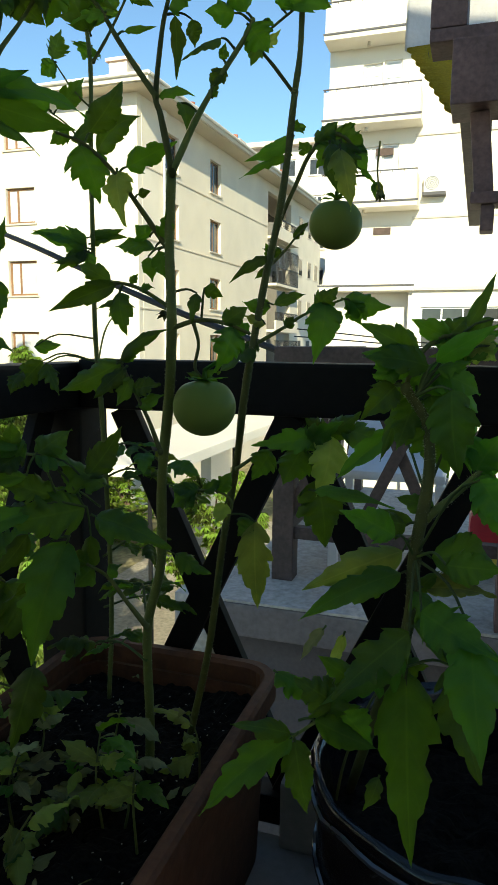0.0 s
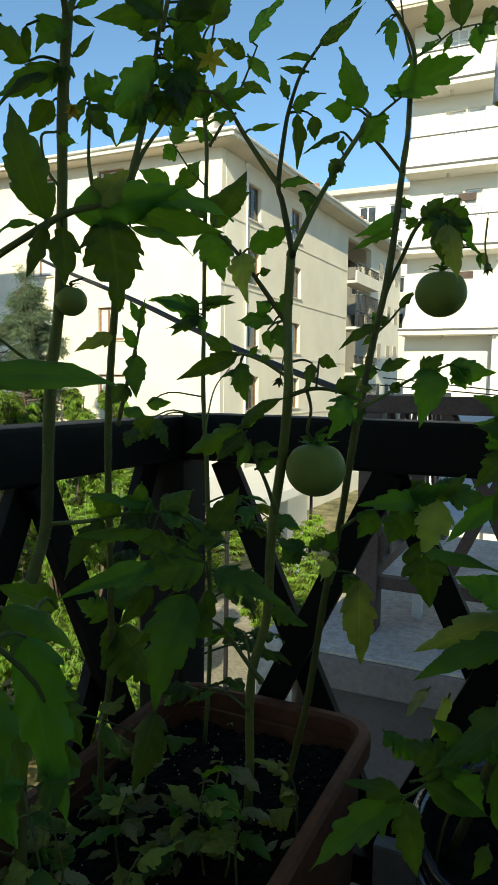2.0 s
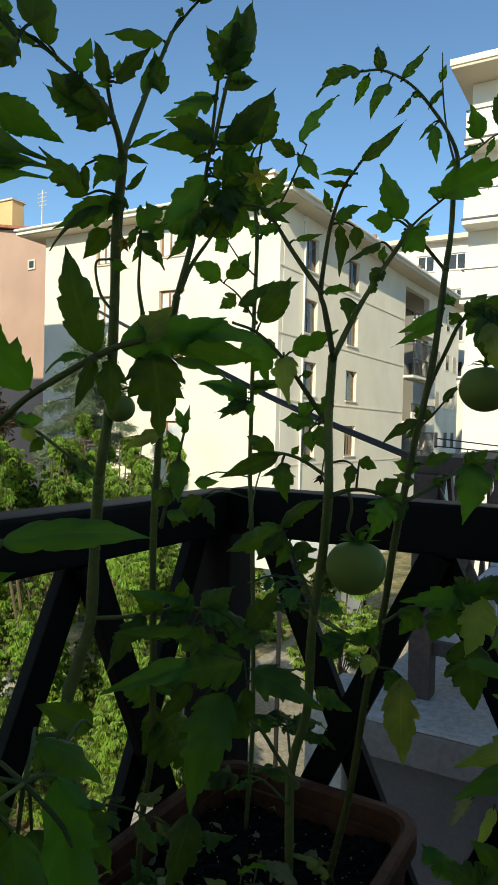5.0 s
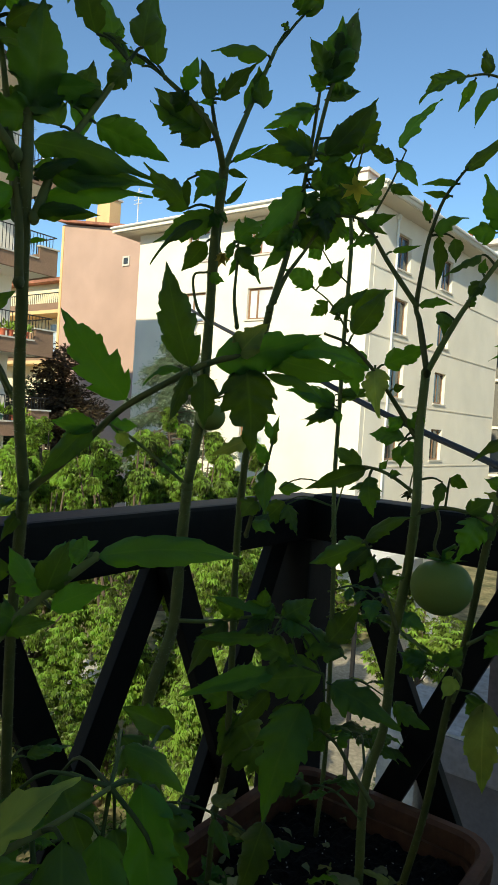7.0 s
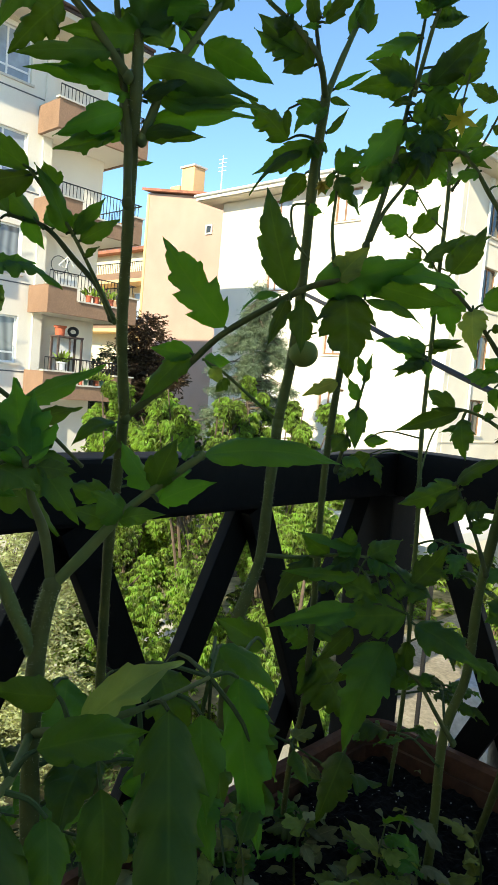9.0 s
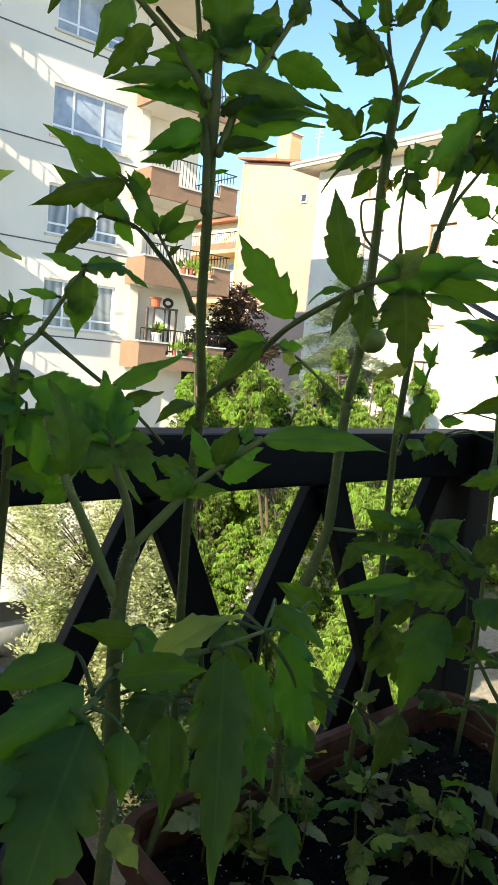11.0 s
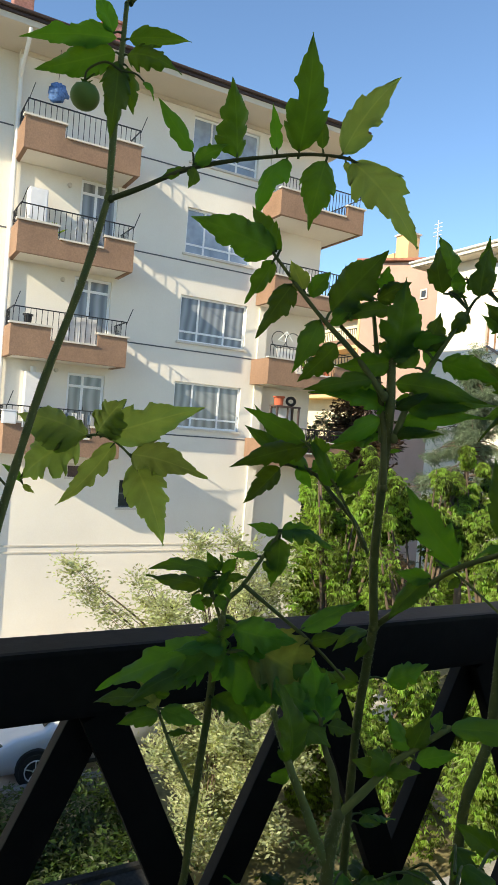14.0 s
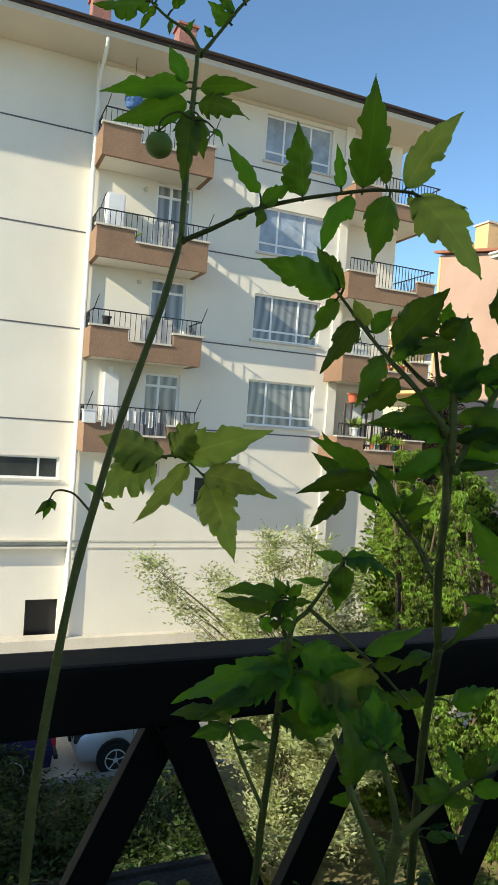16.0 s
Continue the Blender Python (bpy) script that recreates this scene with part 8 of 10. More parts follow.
leaf(S1b, (-0.498, 0.607, 0.860), (-0.471, 0.655, 0.875), 0.051, (0.12, -0.62, 0.78))
leaf(S1b, (-0.496, 0.619, 0.828), (-0.456, 0.645, 0.754), 0.065, (0.55, -0.39, 0.74), (-0.501, 0.608, 0.835))
leaf(S1b, (-0.499, 0.616, 0.835), (-0.506, 0.598, 0.783), 0.022, (0.57, -0.71, 0.41), (-0.501, 0.608, 0.835))
leaf(S1b, (-0.360, 0.514, 1.518), (-0.350, 0.518, 1.582), 0.033, (0.46, -0.89, -0.04), (-0.356, 0.516, 1.517))
leaf(S1b, (-0.361, 0.513, 1.514), (-0.372, 0.498, 1.523), 0.016, (0.06, -0.93, -0.36), (-0.357, 0.516, 1.514))
leaf(S1b, (-0.359, 0.515, 1.521), (-0.339, 0.537, 1.516), 0.022, (0.22, -0.94, 0.26), (-0.355, 0.517, 1.520))
leaf(S1b, (-0.348, 0.558, 1.464), (-0.339, 0.573, 1.523), 0.029, (0.38, -0.86, 0.35), (-0.356, 0.549, 1.426))
leaf(S1b, (-0.332, 0.533, 1.460), (-0.346, 0.520, 1.471), 0.016, (0.47, -0.87, -0.14), (-0.365, 0.510, 1.466))

S0 = empty("tomato_plant", "thick stemmed tomato plant with a broad compound leaf", "tomato plant", "tomato plants")
stem(S0, [(-0.56, 0.30, 0.545), (-0.594, 0.364, 0.620), (-0.560, 0.340, 0.767), (-0.528, 0.314, 0.892), (-0.495, 0.289, 1.004), (-0.470, 0.274, 1.072), (-0.450, 0.262, 1.123)], 0.0058, 0.0048)
stem(S0, [(-0.448, 0.261, 1.125), (-0.433, 0.242, 1.191), (-0.411, 0.225, 1.255), (-0.383, 0.204, 1.321), (-0.387, 0.206, 1.361), (-0.393, 0.208, 1.406)], 0.0048, 0.0040)
stem(S0, [(-0.378, 0.199, 1.266), (-0.384, 0.200, 1.312), (-0.391, 0.198, 1.345), (-0.399, 0.195, 1.375), (-0.411, 0.185, 1.389), (-0.422, 0.175, 1.403)], 0.0034, 0.0018)
stem(S0, [(-0.382, 0.210, 1.309), (-0.376, 0.223, 1.352), (-0.369, 0.239, 1.382), (-0.358, 0.260, 1.423)], 0.0036, 0.0016)
stem(S0, [(-0.388, 0.201, 1.308), (-0.394, 0.198, 1.358), (-0.401, 0.195, 1.404), (-0.405, 0.192, 1.432)], 0.0030, 0.0016)
stem(S0, [(-0.382, 0.196, 1.343), (-0.402, 0.176, 1.378), (-0.427, 0.150, 1.414), (-0.458, 0.119, 1.466)], 0.0034, 0.0014)
stem(S0, [(-0.466, 0.255, 1.202), (-0.477, 0.248, 1.225), (-0.493, 0.234, 1.246), (-0.511, 0.219, 1.268), (-0.531, 0.198, 1.275)], 0.0032, 0.0018)
stem(S0, [(-0.447, 0.263, 1.126), (-0.422, 0.286, 1.158), (-0.410, 0.296, 1.175), (-0.384, 0.298, 1.194), (-0.340, 0.301, 1.215), (-0.304, 0.302, 1.228), (-0.284, 0.326, 1.237)], 0.0036, 0.0020)
stem(S0, [(-0.453, 0.249, 1.198), (-0.461, 0.228, 1.237), (-0.469, 0.211, 1.266), (-0.480, 0.186, 1.299)], 0.0020, 0.0012)
leaf(S0, (-0.514, 0.215, 1.270), (-0.578, 0.181, 1.336), 0.020, (0.99, -0.08, -0.07))
leaf(S0, (-0.530, 0.198, 1.276), (-0.551, 0.156, 1.312), 0.020, (0.77, -0.33, 0.55))
leaf(S0, (-0.472, 0.214, 1.258), (-0.476, 0.187, 1.303), 0.018, (0.79, -0.33, 0.52), (-0.467, 0.215, 1.259))
leaf(S0, (-0.465, 0.221, 1.254), (-0.453, 0.248, 1.275), 0.014, (0.67, -0.72, -0.18))
leaf(S0, (-0.469, 0.218, 1.261), (-0.464, 0.228, 1.278), 0.013, (0.93, -0.37, -0.01))
leaf(S0, (-0.522, 0.206, 1.273), (-0.514, 0.221, 1.251), 0.013, (0.45, -0.80, 0.40))
leaf(S0, (-0.534, 0.193, 1.271), (-0.541, 0.156, 1.232), 0.022, (0.60, -0.60, 0.54), (-0.531, 0.198, 1.275))
leaf(S0, (-0.461, 0.224, 1.242), (-0.457, 0.234, 1.252), 0.006, (0.72, -0.63, 0.30))
leaf(S0, (-0.506, 0.224, 1.268), (-0.515, 0.220, 1.282), 0.012, (0.91, -0.42, 0.05), (-0.509, 0.221, 1.265))
leaf(S0, (-0.389, 0.189, 1.358), (-0.419, 0.137, 1.344), 0.018, (0.76, -0.62, 0.21))
leaf(S0, (-0.414, 0.166, 1.386), (-0.440, 0.145, 1.352), 0.022, (0.68, -0.69, -0.23), (-0.408, 0.169, 1.387))
leaf(S0, (-0.388, 0.199, 1.325), (-0.406, 0.160, 1.300), 0.016, (0.82, -0.54, -0.19))
leaf(S0, (-0.388, 0.212, 1.315), (-0.354, 0.240, 1.315), 0.013, (0.48, -0.80, 0.35), (-0.387, 0.207, 1.313))
leaf(S0, (-0.384, 0.208, 1.356), (-0.334, 0.265, 1.343), 0.021, (0.45, -0.89, 0.06), (-0.387, 0.206, 1.356))
leaf(S0, (-0.381, 0.207, 1.334), (-0.364, 0.232, 1.350), 0.011, (0.72, -0.46, 0.52), (-0.385, 0.205, 1.336))
leaf(S0, (-0.394, 0.216, 1.297), (-0.385, 0.223, 1.299), 0.004, (0.69, -0.67, 0.26))
leaf(S0, (-0.390, 0.207, 1.388), (-0.404, 0.196, 1.388), 0.008, (0.92, -0.39, -0.06))
leaf(S0, (-0.387, 0.209, 1.380), (-0.377, 0.226, 1.389), 0.009, (0.81, -0.53, -0.26), (-0.389, 0.207, 1.378))
leaf(S0, (-0.385, 0.213, 1.392), (-0.354, 0.236, 1.395), 0.015, (0.92, -0.19, -0.33), (-0.391, 0.207, 1.389))
leaf(S0, (-0.376, 0.239, 1.400), (-0.375, 0.235, 1.357), 0.016, (0.91, -0.10, -0.40), (-0.366, 0.244, 1.392))
leaf(S0, (-0.384, 0.300, 1.200), (-0.432, 0.273, 1.266), 0.031, (0.44, -0.81, 0.38), (-0.379, 0.298, 1.197))
leaf(S0, (-0.321, 0.298, 1.223), (-0.350, 0.298, 1.299), 0.024, (0.47, -0.73, 0.49))
leaf(S0, (-0.304, 0.302, 1.228), (-0.250, 0.351, 1.252), 0.028, (0.83, -0.55, 0.07))
leaf(S0, (-0.281, 0.329, 1.235), (-0.232, 0.369, 1.223), 0.020, (0.34, -0.93, -0.11), (-0.284, 0.326, 1.237))
leaf(S0, (-0.289, 0.318, 1.228), (-0.283, 0.322, 1.168), 0.037, (0.78, -0.59, -0.19), (-0.291, 0.317, 1.234))
leaf(S0, (-0.314, 0.305, 1.220), (-0.306, 0.298, 1.182), 0.019, (0.45, -0.39, 0.80), (-0.313, 0.302, 1.225))
leaf(S0, (-0.411, 0.296, 1.178), (-0.440, 0.275, 1.181), 0.015, (0.58, -0.78, 0.24))
leaf(S0, (-0.414, 0.293, 1.179), (-0.425, 0.257, 1.138), 0.020, (0.44, -0.85, 0.29), (-0.410, 0.296, 1.175))
leaf(S0, (-0.294, 0.314, 1.232), (-0.276, 0.324, 1.256), 0.020, (0.62, -0.32, 0.72))
leaf(S0, (-0.321, 0.298, 1.221), (-0.324, 0.283, 1.185), 0.011, (0.52, -0.84, -0.12))
leaf(S0, (-0.332, 0.301, 1.223), (-0.348, 0.280, 1.209), 0.008, (0.53, -0.45, 0.71), (-0.331, 0.301, 1.218))
leaf(S0, (-0.273, 0.338, 1.239), (-0.229, 0.377, 1.232), 0.020, (0.31, -0.67, 0.68), (-0.284, 0.326, 1.237))
leaf(S0, (-0.279, 0.329, 1.222), (-0.247, 0.354, 1.206), 0.010, (0.28, -0.70, 0.66), (-0.284, 0.326, 1.237))
leaf(S0, (-0.455, 0.123, 1.465), (-0.492, 0.054, 1.490), 0.032, (0.99, -0.04, -0.10), (-0.458, 0.119, 1.466))
leaf(S0, (-0.453, 0.126, 1.467), (-0.478, 0.107, 1.508), 0.021, (0.68, -0.67, -0.30), (-0.454, 0.123, 1.460))
leaf(S0, (-0.456, 0.121, 1.457), (-0.475, 0.105, 1.419), 0.018, (0.74, -0.48, 0.47))
leaf(S0, (-0.444, 0.136, 1.438), (-0.457, 0.109, 1.387), 0.021, (0.72, -0.62, 0.32))
leaf(S0, (-0.427, 0.156, 1.407), (-0.428, 0.131, 1.358), 0.020, (0.90, -0.32, 0.31))
leaf(S0, (-0.435, 0.148, 1.427), (-0.420, 0.158, 1.448), 0.018, (0.72, -0.46, 0.52), (-0.435, 0.142, 1.427))
leaf(S0, (-0.438, 0.144, 1.431), (-0.439, 0.128, 1.456), 0.016, (0.82, -0.55, -0.13))
leaf(S0, (-0.423, 0.164, 1.415), (-0.383, 0.189, 1.465), 0.038, (0.74, -0.43, 0.51), (-0.421, 0.157, 1.405))
leaf(S0, (-0.399, 0.201, 1.435), (-0.394, 0.200, 1.456), 0.016, (0.68, -0.72, 0.14), (-0.405, 0.192, 1.432))
leaf(S0, (-0.395, 0.206, 1.420), (-0.410, 0.166, 1.406), 0.018, (0.47, -0.84, 0.29), (-0.393, 0.208, 1.406))
leaf(S0, (-0.402, 0.196, 1.427), (-0.380, 0.214, 1.442), 0.018, (0.79, -0.59, 0.17), (-0.405, 0.192, 1.428))
leaf(S0, (-0.410, 0.184, 1.426), (-0.425, 0.161, 1.398), 0.019, (0.79, -0.21, 0.58), (-0.405, 0.192, 1.428))
leaf(S0, (-0.388, 0.209, 1.373), (-0.379, 0.207, 1.445), 0.036, (0.89, -0.39, -0.24))
leaf(S0, (-0.387, 0.212, 1.377), (-0.412, 0.163, 1.367), 0.021, (0.94, -0.23, -0.24), (-0.389, 0.207, 1.378))
leaf(S0, (-0.389, 0.205, 1.350), (-0.429, 0.150, 1.343), 0.017, (0.91, -0.36, -0.22))
leaf(S0, (-0.385, 0.205, 1.315), (-0.420, 0.172, 1.307), 0.015, (0.72, -0.36, 0.59))
leaf(S0, (-0.383, 0.209, 1.312), (-0.359, 0.238, 1.317), 0.010, (0.91, -0.39, 0.13))
leaf(S0, (-0.375, 0.224, 1.338), (-0.341, 0.284, 1.343), 0.017, (0.78, -0.48, 0.41), (-0.378, 0.220, 1.341))
leaf(S0, (-0.366, 0.242, 1.377), (-0.342, 0.287, 1.363), 0.022, (0.43, -0.83, -0.35), (-0.370, 0.237, 1.378))
leaf(S0, (-0.358, 0.260, 1.421), (-0.369, 0.247, 1.400), 0.016, (0.89, -0.33, -0.30))
leaf(S0, (-0.371, 0.242, 1.436), (-0.376, 0.238, 1.476), 0.018, (0.53, -0.83, -0.14), (-0.358, 0.260, 1.423))
leaf(S0, (-0.354, 0.268, 1.435), (-0.360, 0.281, 1.480), 0.019, (0.69, -0.65, 0.31), (-0.358, 0.260, 1.423))
leaf(S0, (-0.363, 0.254, 1.436), (-0.363, 0.256, 1.446), 0.006, (0.71, -0.68, -0.19), (-0.358, 0.260, 1.423))
leaf(S0, (-0.369, 0.246, 1.438), (-0.357, 0.257, 1.433), 0.008, (0.33, -0.88, 0.35), (-0.358, 0.260, 1.423))
leaf(S0, (-0.375, 0.230, 1.385), (-0.373, 0.243, 1.420), 0.023, (0.70, -0.71, 0.00), (-0.370, 0.237, 1.378))
leaf(S0, (-0.378, 0.223, 1.370), (-0.393, 0.208, 1.392), 0.023, (0.63, -0.59, 0.50), (-0.372, 0.231, 1.367))
leaf(S0, (-0.480, 0.186, 1.299), (-0.503, 0.128, 1.328), 0.019, (0.71, -0.68, 0.20))
leaf(S0, (-0.479, 0.189, 1.296), (-0.526, 0.129, 1.269), 0.023, (0.43, -0.90, 0.05))
leaf(S0, (-0.473, 0.202, 1.286), (-0.478, 0.195, 1.307), 0.017, (0.48, -0.68, 0.55), (-0.474, 0.199, 1.282))
leaf(S0, (-0.466, 0.217, 1.258), (-0.459, 0.238, 1.290), 0.012, (0.81, -0.58, 0.12))
leaf(S0, (-0.394, 0.199, 1.311), (-0.417, 0.167, 1.296), 0.020, (0.73, -0.34, 0.60), (-0.389, 0.201, 1.314))
leaf(S0, (-0.386, 0.211, 1.335), (-0.416, 0.157, 1.344), 0.022, (0.83, -0.24, 0.51))
leaf(S0, (-0.386, 0.210, 1.340), (-0.336, 0.255, 1.338), 0.020, (0.98, -0.13, 0.15))
leaf(S0, (-0.384, 0.216, 1.323), (-0.332, 0.264, 1.331), 0.018, (0.48, -0.83, 0.30))
leaf(S0, (-0.453, 0.257, 1.120), (-0.459, 0.221, 1.100), 0.015, (0.33, -0.80, 0.51), (-0.453, 0.264, 1.117))
leaf(S0, (-0.459, 0.268, 1.111), (-0.462, 0.252, 1.086), 0.011, (0.75, -0.56, 0.34))
leaf(S0, (-0.459, 0.294, 1.062), (-0.447, 0.336, 1.081), 0.023, (0.85, -0.33, 0.42), (-0.473, 0.276, 1.064))
leaf(S0, (-0.480, 0.275, 1.056), (-0.493, 0.241, 1.067), 0.020, (0.66, -0.66, 0.35))

S7 = empty("tomato_plant", "lanky tomato plant leaning out over the railing", "tomato plant", "tomato plants")
BRIGHTENED.append(S7)
stem(S7, [(-0.505, -0.118, 0.545), (-0.520, -0.116, 0.72), (-0.534, -0.114, 0.887), (-0.550, -0.108, 0.982), (-0.564, -0.095, 1.082), (-0.574, -0.081, 1.172), (-0.580, -0.065, 1.243), (-0.587, -0.042, 1.334), (-0.592, -0.010, 1.440), (-0.597, 0.010, 1.523)], 0.0058, 0.0038)
stem(S7, [(-0.597, 0.010, 1.523), (-0.598, 0.011, 1.597), (-0.599, 0.013, 1.656), (-0.600, 0.015, 1.716)], 0.0040, 0.0026)
stem(S7, [(-0.583, 0.014, 1.708), (-0.575, 0.028, 1.729), (-0.563, 0.047, 1.757), (-0.558, 0.057, 1.766)], 0.0026, 0.0012)
stem(S7, [(-0.583, 0.014, 1.708), (-0.588, 0.002, 1.728), (-0.599, -0.020, 1.744), (-0.607, -0.037, 1.760)], 0.0026, 0.0012)
stem(S7, [(-0.594, 0.012, 1.522), (-0.580, 0.037, 1.535), (-0.561, 0.072, 1.555), (-0.541, 0.108, 1.567), (-0.522, 0.144, 1.575), (-0.503, 0.180, 1.581), (-0.486, 0.211, 1.580), (-0.478, 0.227, 1.573)], 0.0032, 0.0014)
stem(S7, [(-0.836, -0.008, 1.223), (-0.821, 0.015, 1.266), (-0.797, 0.060, 1.284), (-0.783, 0.086, 1.285), (-0.769, 0.114, 1.262), (-0.763, 0.128, 1.239)], 0.0026, 0.0014)
stem(S7, [(-0.588, 0.011, 1.644), (-0.595, -0.003, 1.651), (-0.603, -0.017, 1.643), (-0.605, -0.020, 1.631)], 0.0014, 0.0010)
stem(S7, [(-0.619, -0.062, 1.235), (-0.627, -0.078, 1.251), (-0.633, -0.095, 1.253), (-0.636, -0.102, 1.240)], 0.0014, 0.0010)
leaf(S7, (-0.559, 0.054, 1.769), (-0.519, 0.118, 1.764), 0.020, (0.96, -0.10, 0.26))
leaf(S7, (-0.562, 0.049, 1.760), (-0.575, 0.026, 1.806), 0.013, (0.95, 0.06, 0.32))
leaf(S7, (-0.568, 0.040, 1.749), (-0.584, 0.016, 1.790), 0.012, (0.97, -0.17, 0.15))
leaf(S7, (-0.569, 0.038, 1.739), (-0.586, 0.017, 1.765), 0.017, (0.91, -0.30, -0.30))
leaf(S7, (-0.607, -0.037, 1.759), (-0.626, -0.091, 1.751), 0.026, (0.94, -0.01, 0.35))
leaf(S7, (-0.603, -0.029, 1.763), (-0.589, -0.026, 1.797), 0.014, (0.97, 0.16, -0.20), (-0.605, -0.033, 1.756))
leaf(S7, (-0.596, -0.015, 1.752), (-0.575, -0.001, 1.777), 0.012, (0.87, -0.32, -0.36), (-0.599, -0.020, 1.744))
leaf(S7, (-0.604, -0.031, 1.755), (-0.608, -0.046, 1.728), 0.012, (0.55, -0.82, -0.17))
leaf(S7, (-0.598, -0.017, 1.741), (-0.594, -0.018, 1.723), 0.006, (0.62, -0.28, 0.73))
leaf(S7, (-0.590, -0.001, 1.730), (-0.588, 0.006, 1.744), 0.007, (0.82, 0.23, -0.53))
leaf(S7, (-0.577, 0.023, 1.726), (-0.578, 0.013, 1.735), 0.008, (0.45, -0.89, 0.10))
leaf(S7, (-0.599, 0.008, 1.679), (-0.654, -0.075, 1.678), 0.024, (1.00, 0.06, -0.01), (-0.599, 0.014, 1.678))
leaf(S7, (-0.600, 0.007, 1.666), (-0.654, -0.059, 1.651), 0.027, (0.94, -0.20, -0.26), (-0.599, 0.013, 1.663))
leaf(S7, (-0.594, 0.018, 1.680), (-0.560, 0.070, 1.679), 0.018, (0.96, 0.07, -0.27), (-0.599, 0.014, 1.678))
leaf(S7, (-0.595, 0.018, 1.665), (-0.561, 0.063, 1.646), 0.027, (0.86, -0.50, 0.06), (-0.599, 0.013, 1.663))
leaf(S7, (-0.599, 0.011, 1.658), (-0.587, 0.004, 1.574), 0.026, (0.94, -0.14, -0.31))
leaf(S7, (-0.601, 0.004, 1.684), (-0.612, -0.013, 1.724), 0.017, (0.81, -0.43, 0.40), (-0.599, 0.014, 1.686))
leaf(S7, (-0.595, 0.019, 1.653), (-0.598, 0.029, 1.610), 0.020, (0.91, -0.12, -0.40), (-0.599, 0.013, 1.656))
leaf(S7, (-0.578, 0.031, 1.636), (-0.573, 0.041, 1.618), 0.008, (0.67, -0.21, 0.71), (-0.588, 0.011, 1.644))
leaf(S7, (-0.556, 0.078, 1.573), (-0.573, 0.045, 1.623), 0.016, (0.75, -0.62, 0.22), (-0.556, 0.081, 1.558))
leaf(S7, (-0.561, 0.072, 1.558), (-0.570, 0.050, 1.544), 0.012, (0.68, -0.72, 0.15))
leaf(S7, (-0.556, 0.081, 1.562), (-0.529, 0.104, 1.579), 0.017, (0.86, -0.51, -0.03))
leaf(S7, (-0.555, 0.082, 1.559), (-0.553, 0.075, 1.536), 0.013, (0.99, 0.09, -0.05))
leaf(S7, (-0.536, 0.117, 1.571), (-0.518, 0.097, 1.637), 0.031, (0.94, 0.03, -0.34))
leaf(S7, (-0.518, 0.151, 1.581), (-0.514, 0.140, 1.624), 0.013, (0.88, -0.45, 0.17))
leaf(S7, (-0.508, 0.170, 1.582), (-0.474, 0.155, 1.678), 0.037, (0.85, -0.47, 0.24))
leaf(S7, (-0.497, 0.190, 1.587), (-0.495, 0.183, 1.622), 0.012, (0.77, -0.63, -0.09), (-0.497, 0.192, 1.581))
leaf(S7, (-0.488, 0.208, 1.584), (-0.448, 0.242, 1.654), 0.030, (0.91, -0.35, 0.23), None, LEAFPALE)
leaf(S7, (-0.483, 0.217, 1.577), (-0.442, 0.272, 1.494), 0.051, (0.93, -0.24, 0.26), None, LEAFPALE)
leaf(S7, (-0.495, 0.194, 1.576), (-0.499, 0.182, 1.506), 0.032, (0.92, -0.39, 0.05))
leaf(S7, (-0.513, 0.160, 1.575), (-0.522, 0.136, 1.511), 0.026, (0.52, -0.61, 0.60))
leaf(S7, (-0.486, 0.211, 1.577), (-0.482, 0.214, 1.561), 0.007, (0.79, -0.53, 0.29), None, LEAFPALE)
leaf(S7, (-0.784, 0.083, 1.287), (-0.696, 0.178, 1.331), 0.045, (1.00, -0.07, 0.07), None, LEAFPALE)
leaf(S7, (-0.769, 0.114, 1.265), (-0.697, 0.190, 1.244), 0.043, (0.99, 0.06, 0.09), None, LEAFPALE)
leaf(S7, (-0.768, 0.118, 1.254), (-0.719, 0.146, 1.156), 0.048, (0.76, -0.39, 0.51), None, LEAFPALE)
leaf(S7, (-0.779, 0.094, 1.278), (-0.778, 0.024, 1.197), 0.031, (0.77, -0.55, 0.31), None, LEAFPALE)
leaf(S7, (-0.795, 0.063, 1.284), (-0.843, -0.017, 1.306), 0.063, (0.74, 0.06, 0.67), None, LEAFPALE)
leaf(S7, (-0.800, 0.053, 1.279), (-0.838, -0.008, 1.221), 0.063, (0.86, -0.38, 0.33), None, LEAFPALE)
leaf(S7, (-0.790, 0.073, 1.288), (-0.763, 0.099, 1.335), 0.052, (0.69, -0.43, 0.58), None, LEAFPALE)
leaf(S7, (-0.835, -0.007, 1.219), (-0.842, -0.032, 1.241), 0.013, (0.76, 0.15, 0.63))
leaf(S7, (-0.834, -0.005, 1.216), (-0.825, 0.009, 1.206), 0.009, (0.96, 0.22, 0.16), (-0.836, -0.008, 1.223), LEAFPALE)
leaf(S7, (-0.636, -0.101, 1.243), (-0.640, -0.106, 1.221), 0.008, (0.96, -0.13, 0.27))
leaf(S7, (-0.635, -0.100, 1.243), (-0.635, -0.115, 1.227), 0.007, (0.85, 0.29, 0.44))
leaf(S7, (-0.635, -0.098, 1.243), (-0.630, -0.095, 1.232), 0.006, (0.84, -0.14, 0.52))
fruit(S7, (-0.605, -0.018, 1.617), 0.0141)

S6 = empty("tomato_plant", "young tomato plant behind the railing post", "tomato plant", "tomato plants")
BRIGHTENED.append(S6)
